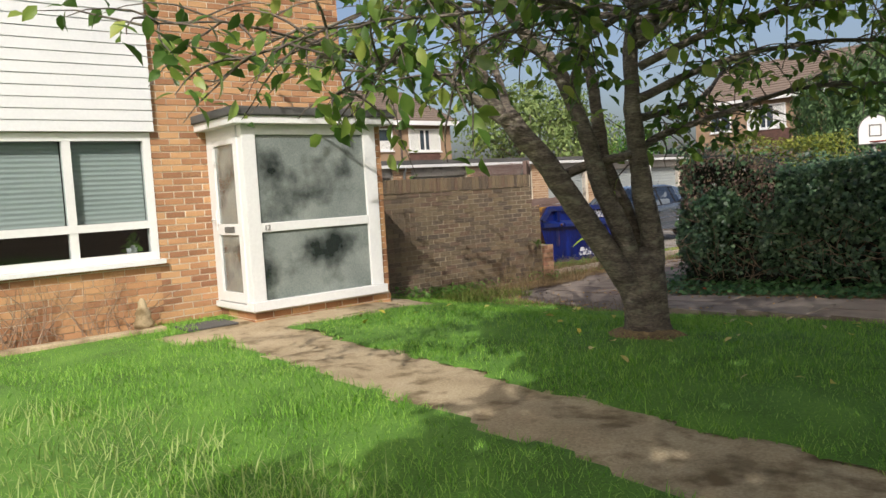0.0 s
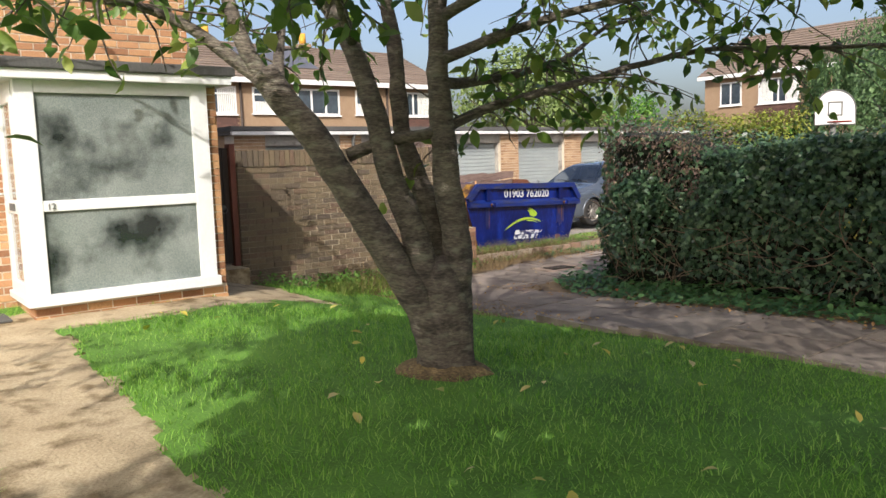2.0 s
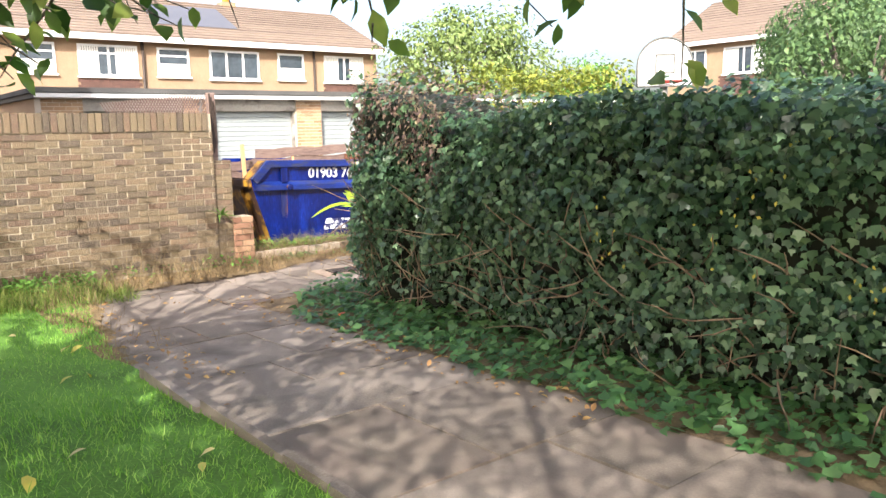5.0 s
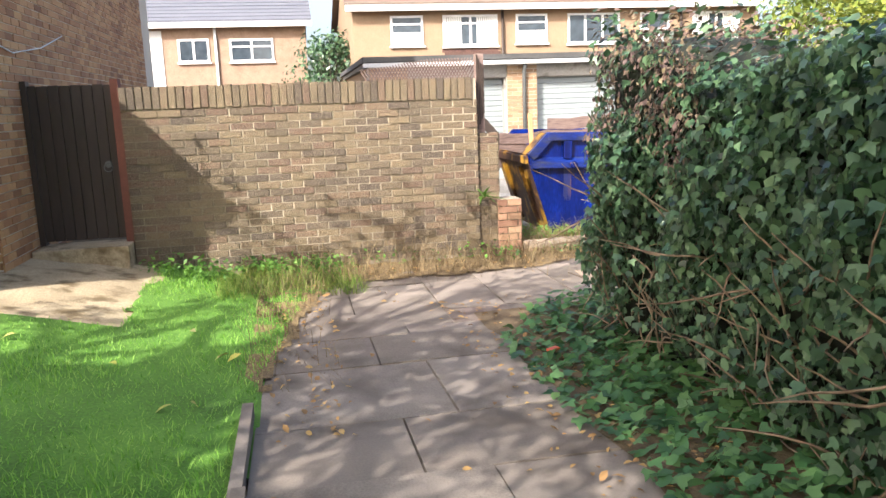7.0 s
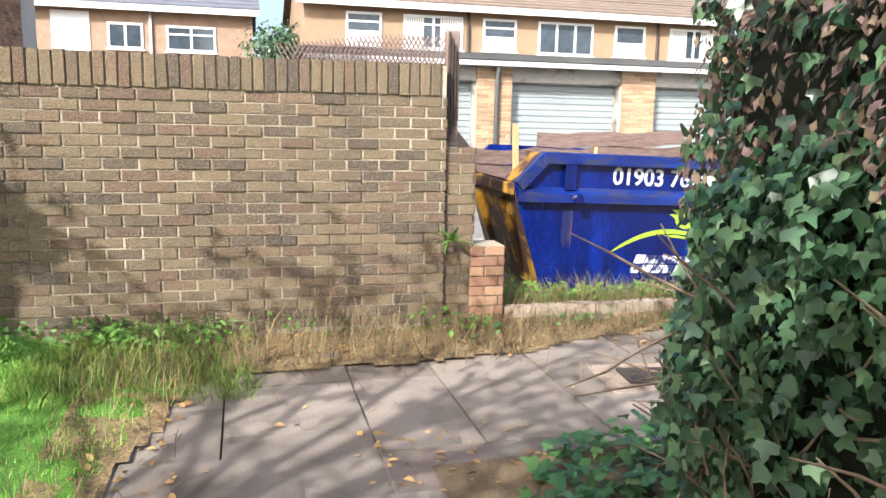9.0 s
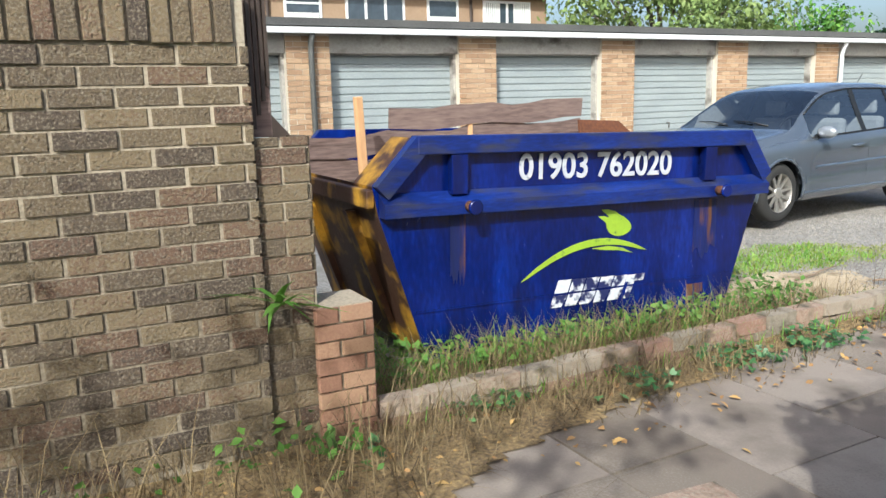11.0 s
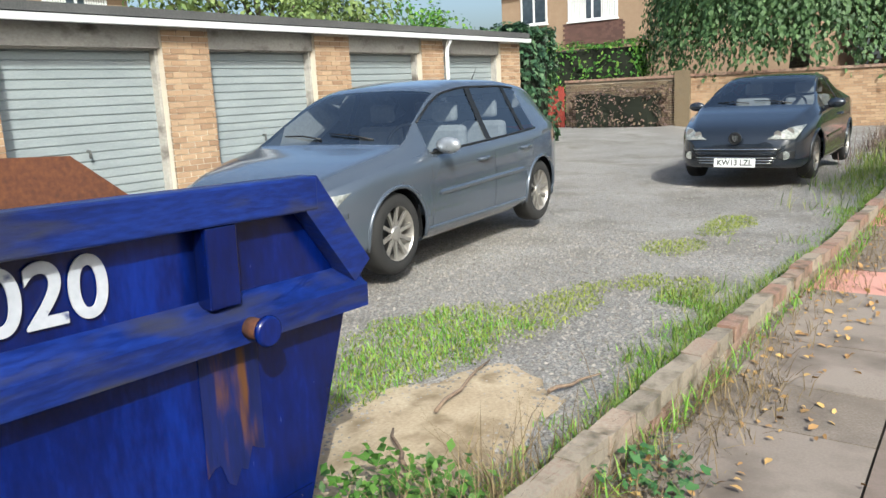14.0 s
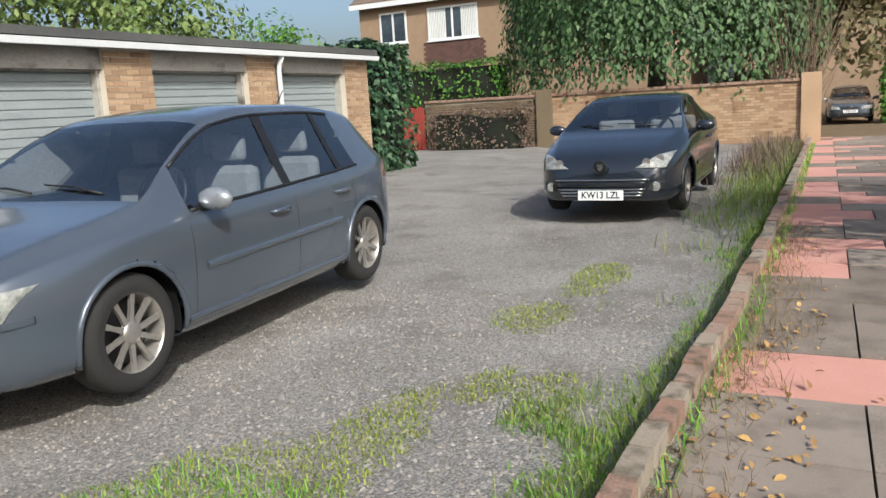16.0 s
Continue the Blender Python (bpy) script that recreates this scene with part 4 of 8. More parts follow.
def wheel(parent, x, y, sign, r, spokes, m_rim):
    w = new("wheel")
    w.parent = parent
    w.matrix_basis = pose(x, y, r)
    n = 40
    prof = [(0.0, r * 0.66), (0.0, r * 0.70), (0.006, r * 0.74), (0.004, r * 0.86), (-0.012, r * 0.955), (-0.03, r * 0.99), (-0.06, r), (-0.15, r), (-0.185, r * 0.97), (-0.195, r * 0.8), (-0.195, r * 0.6)]

    def lathe(prof, smooth_it=True):
        bm = bmesh.new()
        rings = [[bm.verts.new((math.cos(2 * math.pi * k / n) * q, sign * p, math.sin(2 * math.pi * k / n) * q)) for k in range(n)] for p, q in prof]
        for a, b in zip(rings, rings[1:]):
            for k in range(n):
                f = bm.faces.new((a[k], a[(k + 1) % n], b[(k + 1) % n], b[k]))
                f.smooth = smooth_it
        return bm
    part("tyre", lathe(prof), m_tyre, w)
    rim = part("rim", lathe([(0.0, r * 0.67), (-0.008, r * 0.655), (-0.02, r * 0.63), (-0.16, r * 0.60)]), m_rim, w)
    part("brake_disc", lathe([(-0.10, 0.02), (-0.10, r * 0.55), (-0.12, r * 0.58), (-0.15, r * 0.6)]), m_black_plastic, w)
    for k in range(spokes):
        bm = bmesh.new()
        a = 2 * math.pi * k / spokes + 0.2
        for da in ((-0.11, 0.11) if spokes <= 7 else (0,)):
            c, s_ = math.cos(a + da), math.sin(a + da)
            hw = 0.013 if spokes <= 7 else 0.0125
            pts = []
            for rad, off, wd in ((r * 0.16, -0.026, hw * 1.3), (r * 0.42, -0.018, hw), (r * 0.645, -0.012, hw * 1.35)):
                for sgn in (-1, 1):
                    for dd in (0, -0.02):
                        pts.append(bm.verts.new((c * rad - s_ * wd * sgn, sign * (off + dd), s_ * rad + c * wd * sgn)))
            for q in (0, 4):
                for f in ((0, 2, 6, 4), (1, 5, 7, 3), (0, 4, 5, 1), (2, 3, 7, 6)):
                    bm.faces.new([pts[q + i] for i in f])
        part("spoke", bm, m_rim, rim)
    part("hub_cap", lathe([(-0.014, 0.001), (-0.014, r * 0.13), (-0.022, r * 0.19), (-0.05, r * 0.2)]), m_rim, w)


def plate_text(parent, body, x, y, z, h=0.079, tilt=-8):
    pl = new("number_plate")
    pl.parent = parent
    pl.matrix_basis = pose(x, y, z, 90 + tilt, 0, -90)
    bm = bmesh.new()
    box(bm, -0.26, 0.26, -0.056, 0.056, -0.008, 0, 0.002)
    part("plate", bm, m_plate, pl, "white number plate")
    cu = bpy.data.curves.new("plate_letters", "FONT")
    cu.body, cu.size, cu.align_x, cu.align_y, cu.extrude = body, 0.105, "CENTER", "CENTER", 0.001
    cu.offset = 0.002
    cu.materials.append(m_black_plastic)
    ob = new("letters", cu)
    ob.parent = pl
    ob.matrix_basis = pose(0, 0, 0.002) @ Matrix.Diagonal((0.92, 1.0, 1, 1))


m_tyre = material("tyre_rubber", [C("1d1d1d"), C("2e2d2b")], 0.85, fine=60, bump=0.4)
m_black_plastic = material("black_plastic", [C("121314"), C("1e1f20")], 0.5, bump=0.05)
m_alloy = material("alloy_wheel", [C("9a9690"), C("b6b2ab")], 0.35, metal=0.7, bump=0.03)
m_plate = material("plate_white", [C("d5d7d4"), C("e6e8e5")], 0.4, bump=0.0)
m_chrome = material("chrome", [C("c5c7c8"), C("dcdedf")], 0.12, metal=1.0, bump=0.0)
m_lamp = material("headlamp_lens", [C("565a58"), C("8a8d88"), C("b0b1aa")], 0.12, big=22, fine=50, coat=1.0, bump=0.1)
m_tail = material("tail_lamp", [C("6e1414"), C("8a1c1a")], 0.15, coat=1.0, bump=0)
m_seat = material("seat_cloth", [C("85878a"), C("a6a8aa")], 0.9)
m_car_glass = glass_material("car_glass", (0.90, 0.97, 0.97), 0.01, 0.98, 3.0)
m_grey_paint = material("grey_car_paint", [C("4e5762"), C("5b646f")], 0.22, metal=0.4, big=0.8, fine=220, mix=0.15, bump=0, coat=1.0, spec=0.5)
m_mirror_paint = material("pale_mirror_shell", [C("83888e"), C("979ca1")], 0.3, metal=0.4, bump=0, coat=0.8)
m_dark_paint = material("dark_grey_car_paint", [C("20262e"), C("2a313a")], 0.22, metal=0.35, big=0.8, fine=220, mix=0.15, bump=0, coat=1.0)


def build_car(spec, label):
    c = thing("car", label, "car", "cars in the garage court")
    sh = Shell(spec)
    L, r = spec["length"], spec["wheel"]
    axles = spec["axles"]
    xs = sorted(set([0, 0.008, 0.02, 0.04, 0.065, 0.095, 0.13] + [0.17 + 0.04 * i for i in range(int((L - 0.3) / 0.04))] + [L - 0.1, L - 0.06, L - 0.03, L - 0.012, L] + list(spec["marks"])))
    secs = [sh.section(x) for x in xs]
    rows = len(secs[0])
    arch = spec["arch"]
    verts = {}

    def key(i, j, sgn):
        return (i, j, 0 if j in (0, rows - 1) else sgn)

    screen, rear_glass, sides = spec["screen"], spec["rear_glass"], spec["side_glass"]
    groups = {"body": [], "windscreen": [], "rear_window": []}
    for k in range(len(sides)):
        groups[("side", k, 1)], groups[("side", k, -1)] = [], []
    for i in range(len(xs) - 1):
        xm = (xs[i] + xs[i + 1]) / 2
        for j in range(rows - 1):
            ym, zm = secs[i][j][0], (secs[i][j][1] + secs[i][j + 1][1]) / 2
            if j < sh.BELT and any((xm - a) ** 2 + (zm - r) ** 2 < arch ** 2 for a in axles) and j > 0:
                continue
            for sgn in (1, -1):
                g = "body"
                if j >= sh.TOP and screen[0] < xm < screen[1]:
                    g = "windscreen"
                elif j >= sh.TOP and rear_glass[0] < xm < rear_glass[1]:
                    g = "rear_window"
                elif sh.BELT <= j < sh.RAIL:
                    for k, (a, b) in enumerate(sides):
                        if a < xm < b:
                            g = ("side", k, sgn)
                q = [key(i, j, sgn), key(i + 1, j, sgn), key(i + 1, j + 1, sgn), key(i, j + 1, sgn)]
                groups[g].append(q if sgn > 0 else q[::-1])

    def point(k):
        i, j, sgn = k
        y, z = secs[i][j]
        x = xs[i]
        if 0 < j < sh.BELT:                                # pull the cut edge onto the wheel arch
            for a in axles:
                d = math.hypot(x - a, z - r)
                if arch - 0.05 < d < arch + 0.028:
                    x, z = a + (x - a) / d * arch, r + (z - r) / d * arch
        return (x, sgn * y, z)

    def build(faces, solid_edge=False):
        bm, seen = bmesh.new(), {}
        for q in faces:
            vs = []
            for k in q:
                if k not in seen:
                    seen[k] = bm.verts.new(point(k))
                if seen[k] not in vs:
                    vs.append(seen[k])
            if len(vs) > 2:
                try:
                    bm.faces.new(vs).smooth = True
                except ValueError:
                    pass
        return bm
    bm = build(groups["body"])
    for e in (0, len(xs) - 1):                              # close nose and tail
        vs = [bm.verts.new(point(key(e, j, s_))) for s_, js in ((1, range(rows)), (-1, range(rows - 2, 0, -1))) for j in js]
        bm.faces.new(vs)
    body = part("body", bm, spec["paint"], c)
    for g in ("windscreen", "rear_window"):
        if groups[g]:
            part(g, build(groups[g]), m_car_glass, c).visible_shadow = False
    for k in range(len(sides)):
        for sgn in (1, -1):
            part("side_window", build(groups[("side", k, sgn)]), m_car_glass, c).visible_shadow = False
    # black surrounds: pillars and belt trim
    for sgn in (1, -1):
        x0, x1 = sides[0][0], sides[-1][1]
        bm = bmesh.new()
        n = 30
        pts = []
        for i in range(n + 1):
            x = x0 + (x1 - x0) * i / n
            y, z = sh.section(x)[sh.BELT]
            pts.append((x, sgn * (y + 0.006), z - 0.004))
        tube(bm, pts, [0.012] * (n + 1), 6)
        part("window_trim", bm, m_black_plastic, body)
        bm = bmesh.new()
        pts = []
        for i in range(n + 1):
            x = x0 + (x1 - x0) * i / n
            y, z = sh.section(x)[sh.RAIL]
            pts.append((x, sgn * (y + 0.002), z))
        tube(bm, pts, [0.011] * (n + 1), 6)
        part("window_trim", bm, m_black_plastic, body)
        for (a, b), (c2, d) in zip(sides, sides[1:]):
            bm = bmesh.new()
            g = []
            for j in range(sh.BELT, sh.RAIL + 1):
                g.append([bm.verts.new((x, sgn * (sh.section(x)[j][0] + 0.005), sh.section(x)[j][1])) for x in (b - 0.008, c2 + 0.008)])
            for p, q in zip(g, g[1:]):
                bm.faces.new((p[0], p[1], q[1], q[0]))
            part("door_pillar", bm, m_black_plastic, body)
        # wheel arch lips and wells
        for a in axles:
            bm = bmesh.new()
            pts = []
            for k in range(23):
                t = math.radians(-12 + 204 * k / 22)
                x, z = a + arch * math.cos(t), r + arch * math.sin(t)
                pts.append((x, sgn * (sh.half(min(max(x, 0.02), L - 0.02), max(z, sh.under(x) + 0.07)) - 0.002), z))
            tube(bm, pts, [0.017] * 23, 8)
            part("arch_lip", bm, spec["paint"], body)
            bm = bmesh.new()
            ring = []
            for k in range(19):
                t = math.radians(-15 + 210 * k / 18)
                ring.append([bm.verts.new((a + (arch + 0.01) * math.cos(t), sgn * y, r + (arch + 0.01) * math.sin(t))) for y in (sh.wide(a) - 0.06, sh.wide(a) - 0.34)])
            for p, q in zip(ring, ring[1:]):
                bm.faces.new((p[0], q[0], q[1], p[1]))
            bm.faces.new([p[1] for p in ring])
            part("wheel_well", bm, m_black_plastic, body)
            wheel(c, a, sgn * (sh.wide(a) - 0.035), sgn, r, spec["spokes"], m_alloy)
        # door gaps, handles, rub strip
        for x in spec["gaps"]:
            bm = bmesh.new()
            zs = [sh.under(x) + 0.12 + (sh.belt(x) - sh.under(x) - 0.14) * k / 8 for k in range(9)]
            tube(bm, [(x + 0.05 * math.sin(k / 8 * 2.2) * spec["gap_bow"], sgn * (sh.half(x, z) - 0.001), z) for k, z in enumerate(zs)], [0.0035] * 9, 5)
            part("door_gap", bm, m_black_plastic, body)
        for x, z in spec["handles"]:
            bm = bmesh.new()
            y = sh.half(x, z)
            tube(bm, [(x - 0.095, sgn * (y - 0.002), z - 0.006), (x - 0.08, sgn * (y + 0.026), z - 0.002), (x, sgn * (y + 0.034), z), (x + 0.08, sgn * (y + 0.028), z + 0.003), (x + 0.095, sgn * (y - 0.002), z + 0.004)], [0.012, 0.016, 0.017, 0.016, 0.012], 8)
            part("door_handle", bm, spec["paint"], body)
        part("rub_strip", side_strip(sh, spec["strip"][0], spec["strip"][1], spec["strip"][2], spec["strip"][2] + 0.045, 0.012, sgn, dz=0.03), spec["paint"], body)
        part("sill_trim", side_strip(sh, axles[0] + arch + 0.02, axles[1] - arch - 0.02, sh.under(1.8) + 0.065, sh.under(1.8) + 0.12, 0.010, sgn), spec["paint"], body)
        # mirror
        mx, mz = spec["mirror"]
        my = sh.half(mx, mz - 0.06) - 0.03
        mir = new("wing_mirror")
        mir.parent = c
        bm = bmesh.new()
        bmesh.ops.create_icosphere(bm, subdivisions=3, radius=1.0, matrix=Matrix.Translation((mx - 0.02, sgn * (my + 0.15), mz)) @ Matrix.Diagonal((0.055, 0.115, 0.068, 1)))
        for f in bm.faces:
            f.smooth = True
        part("mirror_cap", bm, spec["mirror_paint"], mir)
        bm = bmesh.new()
        tube(bm, [(mx, sgn * my, mz - 0.055), (mx, sgn * (my + 0.09), mz - 0.045)], [0.03, 0.025], 8)
        part("mirror_arm", bm, m_black_plastic, mir)
        # lamps
        lamp = new("headlight")
        lamp.parent = c
        part("lens", front_patch(sh, [(sgn * y, z) for y, z in spec["lamp"]], 0.008), m_lamp, lamp)
        for y, z, rad in spec["lamp_bulbs"]:
            bm = bmesh.new()
            x = sh.nose(y, z)
            tube(bm, [(x - 0.018, sgn * y, z), (x - 0.006, sgn * y, z)], [rad, rad * 0.8], 18)
            part("reflector", bm, m_alloy, lamp)
        y, z, rad = spec["fog"]
        if rad:
            bm = bmesh.new()
            x = sh.nose(y, z)
            tube(bm, [(x - 0.022, sgn * y, z), (x + 0.02, sgn * y, z)], [rad, rad * 1.15], 18)
            part("fog_lamp", bm, m_lamp, c)
        bm = bmesh.new()
        z0, z1 = spec["tail_lamp"]
        g = []
        for k in range(7):
            x = L - 0.30 + 0.27 * k / 6
            g.append([bm.verts.new((x, sgn * (sh.half(x, z) + 0.006), z)) for z in (z0 + 0.02 * (6 - k) / 6, z1)])
        for p, q in zip(g, g[1:]):
            bm.faces.new((p[0], q[0], q[1], p[1])).smooth = True
        part("tail_light", bm, m_tail, c)
    for nm, pts, mat_, lift in spec["front"]:
        part(nm, front_patch(sh, pts, lift), mat_, c)
    bx, bz, br = spec["badge"]
    x = sh.nose(0, bz)
    badge = new("badge")
    badge.parent = c
    bm = bmesh.new()
    tube(bm, [(x - 0.028, 0, bz), (x - 0.012, 0, bz)], [br * 0.8, br], 20)
    part("badge_disc", bm, m_black_plastic, badge)
    bm = bmesh.new()
    tube(bm, [(x - 0.03, br * math.cos(k * math.pi / 12), bz + br * math.sin(k * math.pi / 12)) for k in range(25)], [0.007] * 25, 6)
    part("badge_ring", bm, m_chrome if spec["aerial"] else m_black_plastic, badge)
    bm = bmesh.new()
    if not spec["aerial"]:                                # a plain shield on the coupe
        prism(bm, [(-br * .5, bz + br * .5), (br * .5, bz + br * .5), (br * .42, bz - br * .2), (0, bz - br * .6), (-br * .42, bz - br * .2)], 0, x - 0.036, x - 0.029)
    else:
        prism(bm, [(-br * 0.45, bz + br * 0.5), (0, bz - br * 0.6), (br * 0.45, bz + br * 0.5), (br * 0.2, bz + br * 0.5), (0, bz - br * 0.05), (-br * 0.2, bz + br * 0.5)], 0, x - 0.036, x - 0.029)
    part("badge_mark", bm, m_chrome, badge)
    px, pz = spec["plate_at"]
    plate_text(c, spec["plate"], sh.nose(0.26, pz) - 0.035, px, pz)
    # grille bars
    for y0, y1, z in spec["bars"]:
        bm = bmesh.new()
        n = 14
        tube(bm, [(sh.nose(y0 + (y1 - y0) * k / n, z) - 0.018, y0 + (y1 - y0) * k / n, z) for k in range(n + 1)], [0.006 if spec["aerial"] else 0.010] * (n + 1), 6)
        part("grille_bar", bm, spec["bar_mat"], c)
    # wipers
    for y0, y1 in ((-0.45, 0.05), (0.10, 0.55)):
        x0 = screen[0] + 0.03
        bm = bmesh.new()
        tube(bm, [(x0 + 0.03, y0, sh.top(x0 + 0.03) - 0.03 * abs(y0) + 0.015), (x0 + 0.06, (y0 + y1) / 2, sh.top(x0 + 0.06) + 0.02), (x0 + 0.09, y1, sh.top(x0 + 0.09) - 0.03 * abs(y1) + 0.015)], [0.008, 0.008, 0.005], 6)
        part("wiper", bm, m_black_plastic, c)
    # inside: floor tub, dashboard, seats, steering wheel
    bm = bmesh.new()
    fx0, fx1 = screen[0] + 0.12, rear_glass[1] - 0.12
    box(bm, fx0, fx1, -0.66, 0.66, 0.30, 0.36)
    box(bm, fx0, fx0 + 0.28, -0.64, 0.64, 0.36, sh.belt(fx0) - 0.03, 0.03)
    box(bm, fx1 - 0.05, fx1, -0.55, 0.55, 0.36, 0.85)
    part("interior", bm, m_seat, c)
    bm = bmesh.new()
    hl = []
    for k in range(13):
        x = screen[1] + 0.16 + (rear_glass[0] - screen[1] - 0.2) * k / 12
        hl.append([bm.verts.new((x, y * (sh.edge(x) - 0.05), sh.top(x) - 0.05 - 0.03 * y * y)) for y in (-1, -.5, 0, .5, 1)])
    for a_, b_ in zip(hl, hl[1:]):
        for k in range(4):
            bm.faces.new((a_[k], b_[k], b_[k + 1], a_[k + 1]))
    part("headliner", bm, m_seat, c, "grey cloth headliner")
    for sx, n_ in ((spec["seats"][0], (-0.36, 0.36)), (spec["seats"][1], (-0.36, 0.36))):
        for sy in n_:
            seat = new("seat")
            seat.parent = c
            bm = bmesh.new()
            box(bm, sx - 0.48, sx, sy - 0.25, sy + 0.25, 0.42, 0.58, 0.05)
            box(bm, sx - 0.04, sx + 0.09, sy - 0.25, sy + 0.25, 0.5, 1.06, 0.05)
            part("cushion", bm, m_seat, seat)
            bm = bmesh.new()
            box(bm, sx + 0.03, sx + 0.12, sy - 0.13, sy + 0.13, 1.09, 1.27, 0.035)
            part("headrest", bm, m_seat, seat)
    bm = bmesh.new()
    pts = [(screen[0] + 0.62 + 0.07 * math.sin(a), -0.36 + 0.18 * math.cos(a), 0.93 + 0.17 * math.sin(a)) for a in [k * math.pi / 10 for k in range(21)]]
    tube(bm, pts, [0.014] * 21, 6)
    part("steering_wheel", bm, m_black_plastic, c)
    if spec["aerial"]:
        ax = spec["aerial"]
        bm = bmesh.new()
        tube(bm, [(ax, 0, sh.top(ax) - 0.005), (ax + 0.16, 0, sh.top(ax) + 0.17)], [0.008, 0.003], 6)
        part("aerial", bm, m_black_plastic, c)
    return c


HATCH = dict(length=4.20, wheel=0.317, axles=(0.88, 3.458), arch=0.362, spokes=10, paint=m_grey_paint, mirror_paint=m_mirror_paint, marks=(1.10, 1.40, 1.80, 2.36, 2.44, 3.10, 3.15, 3.38, 3.80, 3.96),
             top=[(0, .50), (.02, .62), (.07, .705), (.2, .775), (.6, .88), (.95, .945), (1.08, .975), (1.4, 1.175), (1.75, 1.375), (1.95, 1.44), (2.4, 1.485), (3.0, 1.478), (3.5, 1.43), (3.78, 1.375), (3.92, 1.22), (4.06, 1.0), (4.15, .90), (4.2, .6)],
             belt=[(0, .45), (.06, .63), (.2, .715), (.6, .795), (1.0, .855), (1.2, .875), (2, .905), (3, .945), (3.6, .98), (3.9, 1.0), (4.1, .92), (4.2, .56)],
             wide=[(0, .42), (.02, .54), (.07, .645), (.15, .715), (.3, .79), (.6, .85), (.88, .875), (1.5, .88), (3.4, .88), (3.7, .865), (3.95, .81), (4.12, .71), (4.2, .58)],
             edge=[(0, .30), (.1, .52), (.4, .66), (.8, .73), (1.08, .765), (1.4, .70), (1.9, .62), (2.5, .59), (3.4, .57), (3.78, .555), (3.95, .60), (4.1, .62), (4.2, .5)],
             under=[(0, .30), (.06, .235), (.4, .20), (1, .185), (3.3, .20), (3.9, .26), (4.2, .38)],
             screen=(1.10, 1.80), rear_glass=(3.80, 3.96), side_glass=((1.40, 2.36), (2.44, 3.10), (3.15, 3.38)),
             gaps=(1.32, 2.40, 3.22), gap_bow=0.8, handles=((2.22, .77), (3.06, .80)), strip=(1.45, 3.02, .535), mirror=(1.50, .94),
             lamp=[(.36, .525), (.75, .545), (.80, .695), (.42, .65)], lamp_bulbs=((.48, .575, .046), (.64, .60, .05)), fog=(.6, .3, 0), tail_lamp=(.80, .97),
             front=[("grille", [(-.32, .565), (.32, .565), (.335, .65), (-.335, .65)], m_black_plastic, 0.006), ("lower_grille", [(-.36, .275), (.36, .275), (.36, .385), (-.36, .385)], m_black_plastic, 0.006),
                    ("lower_grille", [(.43, .29), (.70, .31), (.70, .385), (.43, .385)], m_black_plastic, 0.006), ("lower_grille", [(-.70, .31), (-.43, .29), (-.43, .385), (-.70, .385)], m_black_plastic, 0.006),
                    ("bumper_strip", [(.30, .50), (.80, .52), (.80, .555), (.30, .535)], m_grey_paint, 0.016), ("bumper_strip", [(-.80, .52), (-.30, .50), (-.30, .535), (-.80, .555)], m_grey_paint, 0.016)],
             badge=(0, .605, .065), plate_at=(0, .455), plate="YK58 HPA", bars=[(-.32, .32, .585), (-.33, .33, .63), (-.34, .34, .31), (-.34, .34, .345)], bar_mat=m_grey_paint, seats=(2.35, 3.15), aerial=3.55)
